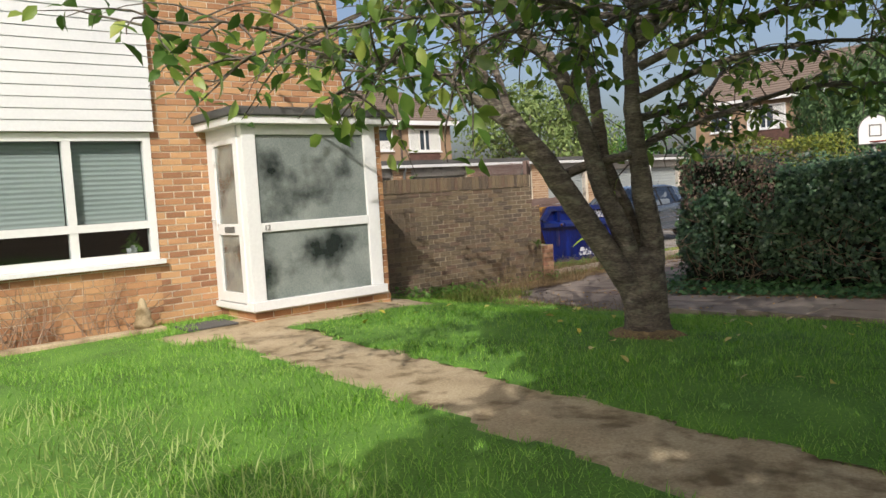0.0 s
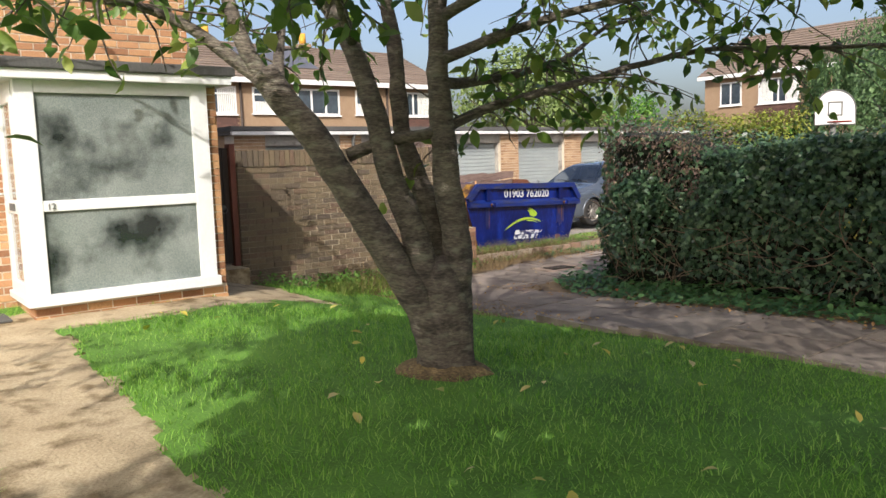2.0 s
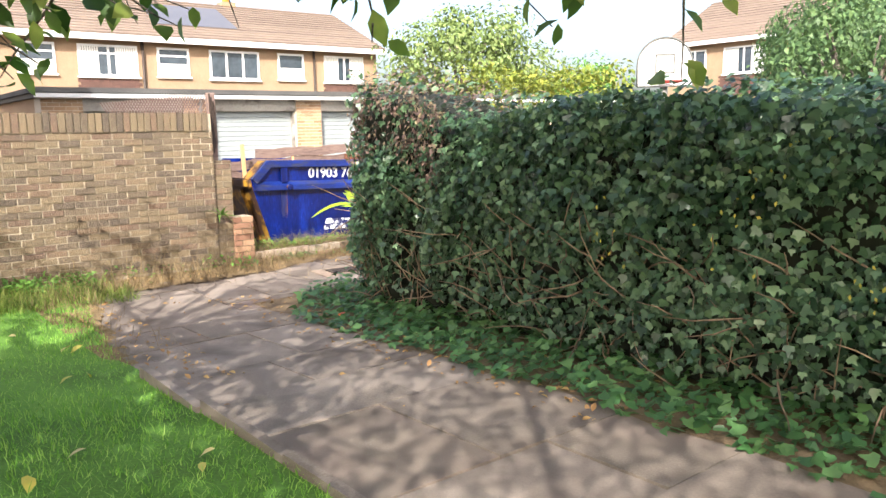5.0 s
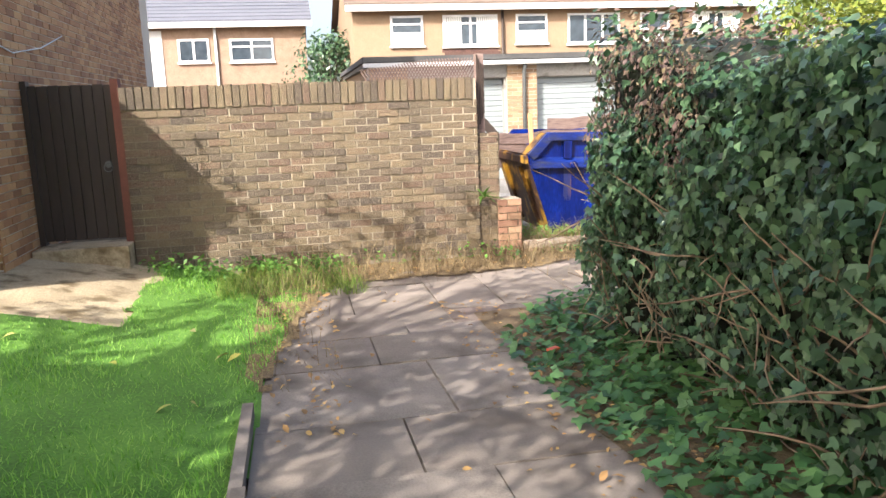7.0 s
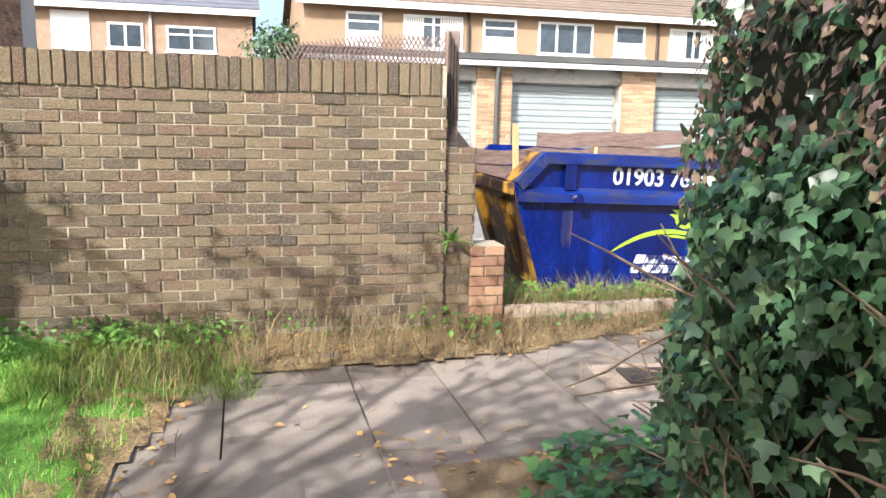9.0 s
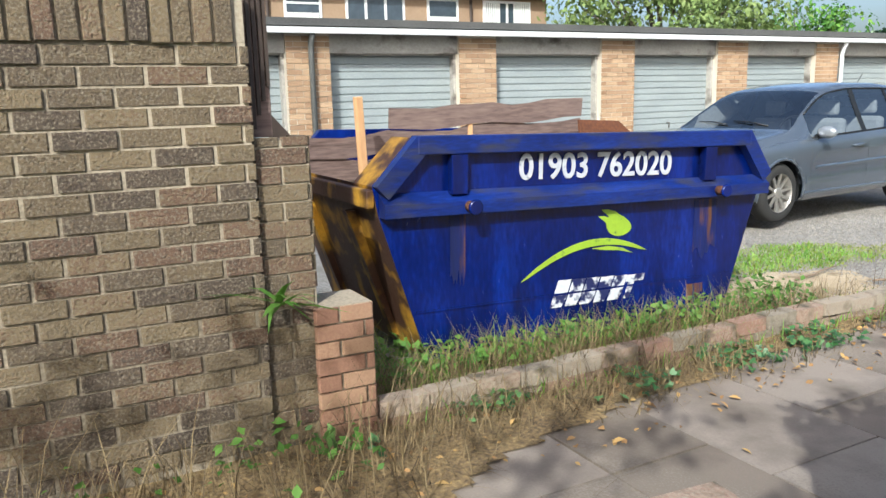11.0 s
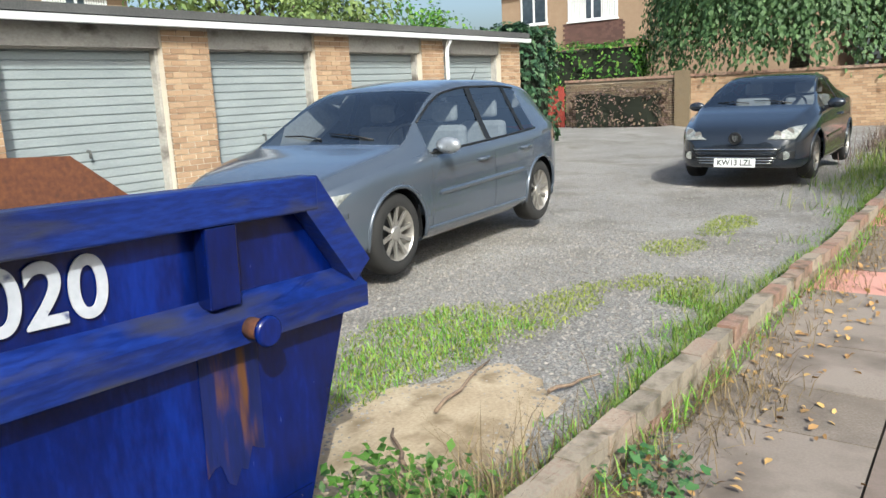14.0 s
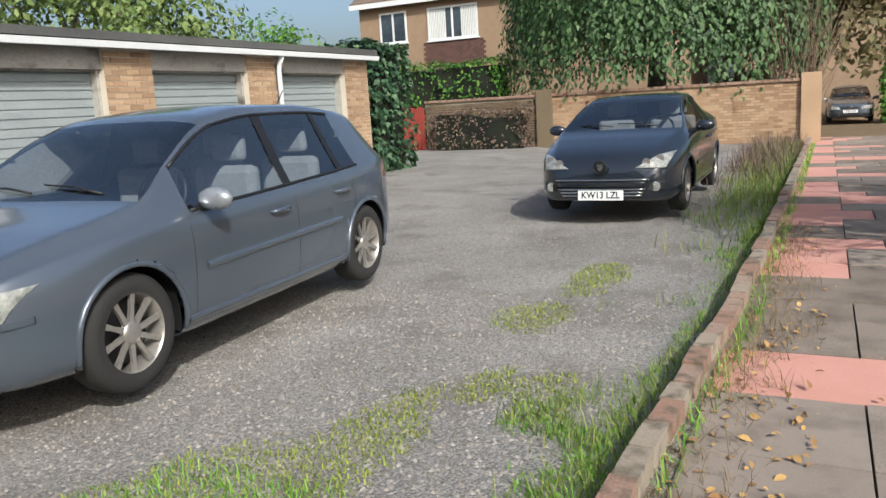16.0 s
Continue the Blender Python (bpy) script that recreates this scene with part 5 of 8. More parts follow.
COUPE = dict(length=4.04, wheel=0.312, axles=(0.81, 3.35), arch=0.352, spokes=9, paint=m_dark_paint, mirror_paint=m_dark_paint, marks=(0.98, 1.98, 2.40, 2.46, 2.90, 2.98, 3.36),
             top=[(0, .46), (.02, .56), (.07, .65), (.2, .74), (.6, .875), (.96, .97), (1.4, 1.175), (1.8, 1.335), (2.05, 1.385), (2.4, 1.395), (2.9, 1.34), (3.2, 1.20), (3.45, 1.07), (3.75, 1.03), (3.95, .95), (4.04, .6)],
             belt=[(0, .41), (.06, .56), (.2, .66), (.6, .79), (.98, .885), (1.5, .92), (2.4, .955), (3.0, .985), (3.4, 1.0), (3.8, .96), (4.04, .56)],
             wide=[(0, .42), (.02, .53), (.07, .635), (.15, .71), (.3, .785), (.6, .845), (.81, .865), (1.5, .872), (3.3, .872), (3.6, .85), (3.9, .75), (4.04, .58)],
             edge=[(0, .30), (.1, .52), (.4, .64), (.7, .70), (.98, .745), (1.4, .68), (1.9, .60), (2.4, .58), (2.9, .57), (3.2, .60), (3.45, .72), (3.8, .70), (4.04, .5)],
             under=[(0, .28), (.06, .215), (.4, .185), (1, .175), (3.3, .20), (3.8, .26), (4.04, .38)],
             screen=(0.98, 1.98), rear_glass=(2.98, 3.36), side_glass=((1.42, 2.40), (2.46, 2.90)),
             gaps=(1.18, 2.55), gap_bow=0.8, handles=((2.38, .79),), strip=(1.35, 2.4, .50), mirror=(1.45, .97),
             lamp=[(.38, .585), (.70, .575), (.775, .745), (.62, .72)], lamp_bulbs=((.50, .645, .045), (.63, .67, .05)), fog=(.60, .375, .05), tail_lamp=(.76, .92),
             front=[("grille", [(-.44, .255), (.44, .255), (.56, .475), (-.56, .475)], m_black_plastic, 0.006), ("bumper_bar", [(-.50, .385), (.50, .385), (.52, .43), (-.52, .43)], m_dark_paint, 0.03),
                    ("fog_recess", [(.50, .33), (.70, .34), (.70, .43), (.55, .42)], m_black_plastic, 0.006), ("fog_recess", [(-.70, .34), (-.50, .33), (-.55, .42), (-.70, .43)], m_black_plastic, 0.006)],
             badge=(0, .60, .075), plate_at=(0, .285), plate="KW13 LZL", bars=[(-.46, .46, .28), (-.48, .48, .315), (-.50, .50, .35), (-.54, .54, .455)], bar_mat=m_chrome, seats=(2.3, 2.95), aerial=0)

hatch = build_car(HATCH, "grey five-door hatchback car parked on gravel")
# place by the point midway between the axles; the nose looks towards -x
hatch.matrix_world = pose(15.71, 11.69, 0.07, 0, 0, 3.7) @ Matrix.Scale(1 / UNIT, 4) @ Matrix.Translation((-(0.88 + 3.458) / 2, 0, 0))
coupe = build_car(COUPE, "dark grey coupe car with folding hardtop, parked on gravel")
coupe.matrix_world = pose(21.75, 10.05, 0.06, 0, 0, 0.0) @ Matrix.Scale(1 / UNIT, 4) @ Matrix.Translation((-(0.81 + 3.35) / 2, 0, 0))

# ---- plants ----
def scatter(name, kind_of, places, mat, label, category, parent=None, kind="stuff"):
    """Many small leaves or blades as one mesh. kind_of: verts and faces of one; places: n x 3 x 4 matrices (rotation-scale and place)."""
    v0, f0 = np.asarray(kind_of[0], float), np.asarray(kind_of[1])
    M = np.asarray(places, float)
    n = len(M)
    v = np.einsum("nij,kj->nki", M[:, :, :3], v0) + M[:, None, :, 3]
    f = (f0[None] + len(v0) * np.arange(n)[:, None, None]).reshape(-1, f0.shape[1])
    me = bpy.data.meshes.new("mesh")
    me.vertices.add(n * len(v0))
    me.vertices.foreach_set("co", v.astype(np.float32).ravel())
    k = f0.shape[1]
    me.loops.add(f.size)
    me.loops.foreach_set("vertex_index", f.astype(np.int32).ravel())
    me.polygons.add(len(f))
    me.polygons.foreach_set("loop_start", (np.arange(len(f)) * k).astype(np.int32))
    me.update(calc_edges=True)
    me.validate()
    me.materials.append(mat)
    ob = new(name, me)
    if parent is not None:
        ob.parent = parent
    return tagged(ob, label, category, kind=kind)


def frames_of(pos, normal, up, size, rng, twist=0.6):
    """n x 3 x 4 matrices: z of the leaf along normal, y along up (roughly), scaled."""
    pos, normal, up = np.asarray(pos, float), np.asarray(normal, float), np.asarray(up, float)
    normal = normal / np.linalg.norm(normal, axis=1, keepdims=True)
    up = up + rng.normal(0, twist, up.shape)
    x = np.cross(up, normal)
    x /= np.linalg.norm(x, axis=1, keepdims=True) + 1e-9
    y = np.cross(normal, x)
    s = np.asarray(size)[:, None]
    return np.stack([x * s, y * s, normal * s, pos], axis=2)


# one leaf, y from stalk to tip, folded along the midrib
LEAF = ([(0, 0, 0), (-0.24, 0.30, 0.07), (0, 0.30, 0), (0.24, 0.30, 0.07), (-0.25, 0.62, 0.04), (0, 0.62, -0.03), (0.25, 0.62, 0.04), (0, 1.0, -0.16)],
        [(0, 2, 1), (0, 3, 2), (1, 2, 5), (1, 5, 4), (2, 3, 6), (2, 6, 5), (4, 5, 7), (5, 6, 7)])
IVY = ([(0, 0, 0), (-0.42, 0.05, 0.05), (-0.50, 0.42, 0.0), (-0.22, 0.50, 0.05), (0, 1.0, -0.10), (0.22, 0.50, 0.05), (0.50, 0.42, 0.0), (0.42, 0.05, 0.05), (0, 0.35, 0.0)],
       [(0, 8, 1), (1, 8, 2), (2, 8, 3), (3, 8, 4), (4, 8, 5), (5, 8, 6), (6, 8, 7), (7, 8, 0)])
SMALL = ([(0, 0, 0), (-0.28, 0.5, 0.06), (0, 0.5, 0), (0.28, 0.5, 0.06), (0, 1.0, -0.1)], [(0, 2, 1), (0, 3, 2), (1, 2, 4), (2, 3, 4)])
BLADE = ([(-0.5, 0, 0), (0.5, 0, 0), (-0.36, 0.55, 0.12), (0.36, 0.55, 0.12), (0, 1.0, 0.42)], [(0, 1, 3), (0, 3, 2), (2, 3, 4)])
rng = np.random.default_rng(11)


def blades(name, xy, length, width, mat, label, category, lean=0.5, parent=None, base=None):
    """Grass: thin curved blades standing on the ground."""
    n = len(xy)
    xy = np.asarray(xy)
    z = np.array([ground_z(x, y) for x, y in xy]) if base is None else np.asarray(base)
    a = rng.uniform(0, 2 * math.pi, n)
    tilt = np.minimum(np.abs(rng.normal(0, lean, n)), 1.42)
    d = np.stack([np.cos(a) * np.sin(tilt), np.sin(a) * np.sin(tilt), np.cos(tilt)], 1)
    side = np.stack([-np.sin(a), np.cos(a), np.zeros(n)], 1)
    nrm = np.cross(side, d)
    l, w = np.asarray(length)[:, None], np.asarray(width)[:, None]
    M = np.stack([side * w, d * l, nrm * l, np.column_stack([xy, z - 0.005])], axis=2)
    return scatter(name, BLADE, M, mat, label, category, parent)


# lawn grass, denser close to the walk
def lawn_points(n, x0, x1, y0, y1, test, keep=None):
    out = []
    while len(out) < n:
        p = rng.uniform((x0, y0), (x1, y1), (n, 2))
        out += [q for q in p if test(*q) and (keep is None or rng.random() < keep(*q))]
    return np.array(out[:n])


def lawn_keep(x, y):
    return 1.0 if (x > 1 and y > -0.5) else 0.35


pts = lawn_points(124000, -3.0, 7.4, -1.5, 8.6, on_lawn, lawn_keep)
_n = np.array([wob(x, y, 0.9, 2) for x, y in pts])
blades("grass", pts, rng.uniform(0.035, 0.075, len(pts)) * (1 + 0.5 * np.clip(_n, -0.6, 1)), rng.uniform(0.004, 0.007, len(pts)), m_grass, "bright green short lawn grass", "grass", 0.6)
m_grass_pale = material("pale_grass", [C("7f9a4c"), C("9bb066"), C("b4c284")], 0.6, pick="island", bump=0, through_light=0.3)
pts = lawn_points(2600, 0.2, 2.6, 2.2, 5.2, lambda x, y: on_lawn(x, y) and x < 1.6 - 0.25 * (y - 3) + 0.3 * wob(x, y, 2))
blades("tall_grass", pts, rng.uniform(0.07, 0.17, len(pts)), rng.uniform(0.004, 0.008, len(pts)), m_grass_pale, "long flattened pale green grass at the lawn edge", "grass", 1.15)

# ---- the cherry tree ----
tree = thing("cherry_tree", "cherry tree with several dark stems and drooping green leaves", "tree")
TB = Vector((4.72, 3.50, 0.30))
limb_list = []          # (points, radii)


def limb(pts, r0, r1, wig=0.02, steps=5):
    """A smooth limb through points, tapering from r0 to r1."""
    P = [Vector(p) for p in pts]
    out = []
    for i in range(len(P) - 1):
        p0, p1, p2, p3 = P[max(i - 1, 0)], P[i], P[i + 1], P[min(i + 2, len(P) - 1)]
        for k in range(steps):
            t = k / steps
            q = 0.5 * ((2 * p1) + (p2 - p0) * t + (2 * p0 - 5 * p1 + 4 * p2 - p3) * t * t + (3 * p1 - p0 - 3 * p2 + p3) * t ** 3)
            out.append(q + Vector((noise.noise(q * 3.1), noise.noise(q * 3.1 + Vector((9, 0, 0))), noise.noise(q * 3.1 + Vector((0, 9, 0))))) * wig)
    out.append(P[-1])
    n = len(out)
    rad = [r0 + (r1 - r0) * (i / (n - 1)) ** 0.8 for i in range(n)]
    limb_list.append((out, rad))
    return out, rad


MAIN = [
    limb([(4.77, 3.52, .30), (4.72, 3.53, .56), (4.633, 3.621, .84), (4.477, 3.80, 1.25), (4.303, 4.0, 1.69), (4.20, 4.10, 1.86), (4.09, 4.20, 2.06)], .105, .078, .010),
    limb([(4.80, 3.48, .30), (4.765, 3.53, .66), (4.722, 3.613, 1.0), (4.681, 3.678, 1.235), (4.617, 3.773, 1.557), (4.59, 3.831, 1.82), (4.546, 3.906, 2.11), (4.445, 4.0, 2.405), (4.25, 4.1, 2.65), (4.05, 4.1, 2.9)], .095, .046, .010),
    limb([(4.87, 3.50, .30), (4.885, 3.51, .76), (4.914, 3.515, .99), (4.908, 3.573, 1.4), (4.914, 3.626, 1.81), (4.936, 3.666, 2.22), (4.97, 3.66, 2.7), (5.02, 3.58, 3.3), (5.06, 3.48, 4.2)], .118, .035, .010),
    limb([(4.86, 3.60, .35), (4.91, 3.66, .97), (4.885, 3.741, 1.28), (4.838, 3.812, 1.52), (4.802, 3.874, 1.76), (4.815, 3.91, 2.12), (4.80, 3.98, 2.5), (4.70, 4.08, 3.0), (4.5, 4.35, 3.7)], .08, .03, .012),
]


def bough(pts, r0, r1, wig=0.02):
    """A branch drawn from the crown's own middle."""
    return limb([Vector(p) + Vector((.06, .19, 0)) for p in pts], r0, r1, wig)


SECOND = [
    bough([(4.05, 4.05, 2.02), (3.81, 4.20, 2.25), (3.55, 4.30, 2.40), (3.1, 4.3, 2.45), (2.6, 4.2, 2.42)], .05, .012),
    bough([(4.05, 4.05, 2.02), (3.95, 4.1, 2.3), (3.9, 4.25, 2.7), (3.8, 4.5, 3.2), (3.5, 4.7, 3.6)], .06, .015),
    bough([(4.12, 4.0, 1.92), (4.3, 4.3, 2.3), (4.5, 4.7, 2.7), (4.6, 5.2, 3.0)], .045, .012),
    bough([(4.42, 3.76, 1.58), (4.58, 3.62, 1.66), (4.78, 3.45, 1.70), (5.22, 3.50, 1.84), (5.54, 3.42, 1.92), (5.94, 3.36, 2.02), (6.46, 3.30, 2.14), (6.74, 3.08, 2.22), (6.85, 2.88, 2.23), (7.1, 2.5, 2.2), (7.5, 2.0, 2.18), (7.9, 1.5, 2.12)], .042, .010, .015),
    bough([(4.84, 3.44, 1.98), (5.2, 3.55, 2.02), (5.6, 3.55, 2.08), (6.1, 3.6, 2.22), (6.6, 3.7, 2.45), (7.1, 3.7, 2.6)], .04, .010, .015),
    bough([(4.85, 3.40, 2.12), (5.2, 3.3, 2.25), (5.6, 3.2, 2.38), (6.1, 3.0, 2.5), (6.7, 2.6, 2.55), (7.3, 2.1, 2.5), (7.7, 1.5, 2.4)], .038, .010, .015),
    bough([(4.86, 3.38, 2.35), (5.1, 2.9, 2.55), (5.5, 2.3, 2.65), (5.9, 1.7, 2.62), (6.3, 1.2, 2.5)], .035, .009, .02),
    bough([(4.42, 3.66, 2.22), (4.1, 3.3, 2.4), (3.7, 2.9, 2.48), (3.2, 2.6, 2.45), (2.7, 2.4, 2.38)], .035, .009, .02),
    bough([(4.3, 3.7, 2.4), (4.3, 3.2, 2.6), (4.2, 2.6, 2.65), (4.0, 2.0, 2.58), (3.9, 1.5, 2.45)], .032, .008, .02),
    bough([(4.86, 3.38, 2.5), (4.9, 2.9, 2.75), (4.95, 2.2, 2.85), (5.0, 1.6, 2.8), (5.0, 1.1, 2.65)], .032, .008, .02),
    bough([(3.9, 4.2, 2.6), (3.4, 4.0, 2.8), (2.9, 3.6, 2.85), (2.5, 3.2, 2.7)], .03, .008, .02),
    bough([(4.95, 3.35, 3.3), (5.6, 3.6, 3.6), (6.2, 4.0, 3.7), (6.8, 4.4, 3.6)], .03, .008, .02),
    bough([(4.6, 3.9, 3.0), (5.2, 4.4, 3.4), (5.8, 5.0, 3.5), (6.3, 5.6, 3.3)], .03, .008, .02),
    bough([(4.5, 4.0, 3.4), (4.0, 4.8, 3.7), (3.7, 5.4, 3.6)], .03, .008, .02),
    bough([(5.0, 3.3, 4.0), (5.4, 2.7, 4.2), (5.9, 2.2, 4.1)], .025, .008, .02),
]
# the wide low roof of the crown
crnd = random.Random(33)
for k in range(16):
    a = radians(-165 + 300 * k / 16 + crnd.uniform(-8, 8))
    reach = crnd.uniform(2.6, 4.3)
    o = Vector((4.8, 3.3, crnd.uniform(2.5, 3.1)))
    h = crnd.uniform(2.75, 3.6)
    e = o + Vector((math.cos(a) * reach, math.sin(a) * reach, 0))
    m_ = (o + e) / 2
    SECOND.append(bough([o, (m_.x * .5 + o.x * .5, m_.y * .5 + o.y * .5, h + .1), (m_.x, m_.y, h + .25), (e.x * .6 + m_.x * .4, e.y * .6 + m_.y * .4, h + .15), (e.x, e.y, h - .15)], .032, .007, .05))
DROOP = [
    bough([(3.7, 2.9, 2.48), (3.2, 2.9, 2.42), (2.6, 2.75, 2.2), (2.3, 2.6, 2.0)], .012, .004, .02),
    bough([(3.55, 4.30, 2.40), (2.9, 3.7, 2.35), (2.4, 3.2, 2.2), (2.0, 3.0, 2.02)], .014, .004, .02),
    bough([(3.2, 2.6, 2.45), (2.5, 2.9, 2.4), (1.9, 3.0, 2.3), (1.5, 3.1, 2.15)], .012, .004, .02),
    bough([(3.1, 4.3, 2.45), (2.4, 4.1, 2.5), (1.8, 3.9, 2.5), (1.3, 3.7, 2.4)], .014, .004, .02),
]
SECOND += DROOP
twigs, tips = [], []
trnd = random.Random(21)
for pts_, rad_ in SECOND:
    n = len(pts_)
    for i in range(int(n * 0.22), n, 1):
        for rep in range(2):
            if trnd.random() < 0.72:
                p = pts_[i]
                d = (pts_[min(i + 1, n - 1)] - pts_[max(0, i - 1)]).normalized()
                s = Vector((trnd.uniform(-1, 1), trnd.uniform(-1, 1), trnd.uniform(-0.5, 0.7)))
                d = (d * 0.5 + s).normalized()
                ln = trnd.uniform(0.25, 0.75)
                q = [p]
                for k in range(5):
                    d = (d + Vector((trnd.uniform(-.25, .25), trnd.uniform(-.25, .25), trnd.uniform(-.30, .10)))).normalized()
                    q.append(q[-1] + d * ln / 5)
                twigs.append((q, [0.008 - 0.0011 * k for k in range(6)]))
                tips += q[2:] if trnd.random() < 0.82 else []
for group_, nm, sides in ((MAIN, "stem", 12), (SECOND, "branch", 8)):
    for pts_, rad_ in group_:
        bm = bmesh.new()
        tube(bm, pts_, rad_, sides)
        for v in bm.verts:
            if nm == "stem":
                k = 1 + 0.12 * max(0, 0.62 - v.co.z)
                v.co += Vector((noise.noise(v.co * 9), noise.noise(v.co * 9 + Vector((5, 5, 5))), 0)) * 0.014
                v.co.x, v.co.y = 4.82 + (v.co.x - 4.82) * k, 3.53 + (v.co.y - 3.53) * k
        part(nm, bm, m_bark, tree)
bm = bmesh.new()          # fused foot of the stems
tube(bm, [(4.825, 3.53, 0.22), (4.825, 3.53, 0.33), (4.825, 3.53, 0.42), (4.82, 3.53, 0.56), (4.815, 3.54, 0.74), (4.82, 3.56, 0.90), (4.83, 3.57, 1.0)], [.215, .18, .16, .15, .145, .115, .05], 30)
for v in bm.verts:
    a = math.atan2(v.co.y - 3.53, v.co.x - 4.82)
    k = 1 + 0.09 * math.sin(a * 5 + 1 + v.co.z) + 0.05 * math.sin(a * 11 + 2) + 0.10 * noise.noise(v.co * 8)
    v.co.x, v.co.y = 4.82 + (v.co.x - 4.82) * k, 3.53 + (v.co.y - 3.53) * k
part("foot", bm, m_bark, tree)
bm = bmesh.new()
for q, r_ in twigs:
    tube(bm, q, r_, 4, False)
tagged(part("twig_growth", bm, m_bark, tree), kind="stuff")
pos = np.array([p + Vector((trnd.gauss(0, .03), trnd.gauss(0, .03), trnd.gauss(0, .03))) for p in tips for _ in range(2) if trnd.random() < 0.80])
nleaf = len(pos)
nrm = rng.normal(0, 0.6, (nleaf, 3)) + np.array([0, 0, 0.55])
up_ = np.column_stack([rng.normal(0, 0.5, nleaf), rng.normal(0, 0.5, nleaf), np.full(nleaf, -0.85)])
scatter("crown", LEAF, frames_of(pos, nrm, up_, rng.uniform(0.075, 0.135, nleaf), rng, 0.3), m_leaf, "drooping serrated green leaves", "", tree, "")
# a broad garden tree behind the starting point; its shade lies over the lawn and path
def shade_edge(x):
    return float(np.interp(x, [-2.0, -.9, .3, 1.0, 1.5, 2.4, 3.5, 5.0, 6.5, 7.6], [-.2, -.1, .05, .8, 1.7, 2.2, 2.8, 3.2, 3.0, 1.6]))


garden_tree = thing("garden_tree", "broad leafy garden tree shading the lawn", "tree")
bm = bmesh.new()
tube(bm, [(-1.6, -5.2, 0.2), (-1.5, -5.0, 1.6), (-1.0, -4.4, 2.8)], [.24, .2, .15], 12)
for k in range(12):
    ex = -1.2 + 4.4 * k / 10 if k < 11 else 6.7
    tube(bm, [(-1.2, -4.6, 2.5), ((-1.2 + ex) / 2, -3.4, 3.25), (ex, shade_edge(ex) - 1.2, 3.35)], [.09, .05, .012], 7)
part("trunk", bm, m_bark, garden_tree)
pos = []
while len(pos) < 19500:
    x, y = rng.uniform(-2.2, 7.6), rng.uniform(-3.0, 3.6)
    if 3.9 < x < 5.7:
        continue
    if y < shade_edge(x) + 0.35 * wob(x, y, 1.6, 6) and (x > 0.6 or wob(x, y, 2.2, 9) > -0.42):
        pos.append((x, y, rng.uniform(3.0, 3.75)))
sizes = list(rng.uniform(.12, .2, len(pos)))
while len(pos) < 19500 + 11500:                             # a thinner, finer-leaved part of the crown
    x, y = rng.uniform(3.8, 5.8), rng.uniform(-3.0, 3.6)
    if y < shade_edge(x) + 0.35 * wob(x, y, 1.6, 6):
        pos.append((x, y, rng.uniform(3.0, 4.2)))
        sizes.append(rng.uniform(.045, .07))
pos = np.array(pos)
scatter("crown", LEAF, frames_of(pos, rng.normal(0, .6, pos.shape) + (0, 0, .7), rng.normal(0, .6, pos.shape) + (0, 0, -.5), np.array(sizes), rng), m_leaf, "", "", garden_tree, "")
tree.matrix_world = pose(.035, -.02, 0)
# bare earth round the foot
bm = bmesh.new()
_r = 26
_c0 = bm.verts.new((4.81, 3.51, ground_z(4.81, 3.51) + 0.07))
_rings = []
for rad, h in ((0.19, 0.05), (0.24, 0.035), (0.30, 0.0)):
    _rings.append([bm.verts.new((4.81 + rad * (1 + 0.15 * wob(math.cos(2 * math.pi * k / _r), math.sin(2 * math.pi * k / _r), 2)) * math.cos(2 * math.pi * k / _r), 3.51 + rad * (1 + 0.15 * wob(math.cos(2 * math.pi * k / _r), math.sin(2 * math.pi * k / _r), 2)) * math.sin(2 * math.pi * k / _r), ground_z(4.81, 3.51) + h)) for k in range(_r)])
for k in range(_r):
    bm.faces.new((_c0, _rings[0][k], _rings[0][(k + 1) % _r]))
    for a, b in zip(_rings, _rings[1:]):
        bm.faces.new((a[k], b[k], b[(k + 1) % _r], a[(k + 1) % _r]))
solid("bare_earth", bm, m_litter, "brown bare earth round the tree foot", "soil", kind="structure")

# ---- the ivy-grown hedge along the path ----
def hedge_face(y):
    """Where the hedge's path side stands."""
    return 8.93 + 0.06 * math.sin(y * 1.7) + 0.5 * smooth((y - 5.3) / 1.0) ** 2


def hedge_top(x, y):
    return 1.61 + 0.05 * math.sin(x * 3 + y * 2.1) + 0.27 * smooth((y - 4.3) / 1.2)


hedge = thing("hedge", "dense dark green ivy-grown hedge with bare woody stems", "hedge")
HY0, HY1, HW = -5.0, 6.15, 1.25
# solid core whose near-black colour stands for shade inside the hedge
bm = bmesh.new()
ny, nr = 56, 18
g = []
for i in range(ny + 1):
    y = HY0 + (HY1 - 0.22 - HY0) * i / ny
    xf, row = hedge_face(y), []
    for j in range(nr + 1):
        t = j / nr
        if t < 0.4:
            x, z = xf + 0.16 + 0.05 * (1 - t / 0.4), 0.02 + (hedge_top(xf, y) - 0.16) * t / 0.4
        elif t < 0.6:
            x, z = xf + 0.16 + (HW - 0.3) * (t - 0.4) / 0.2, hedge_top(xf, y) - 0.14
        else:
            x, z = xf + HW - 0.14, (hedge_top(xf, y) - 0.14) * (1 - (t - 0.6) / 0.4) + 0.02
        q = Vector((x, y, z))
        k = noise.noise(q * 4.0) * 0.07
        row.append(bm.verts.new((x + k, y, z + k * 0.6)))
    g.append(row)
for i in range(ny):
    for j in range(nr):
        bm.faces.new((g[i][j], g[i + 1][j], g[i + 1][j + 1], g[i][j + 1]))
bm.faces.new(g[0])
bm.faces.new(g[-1])
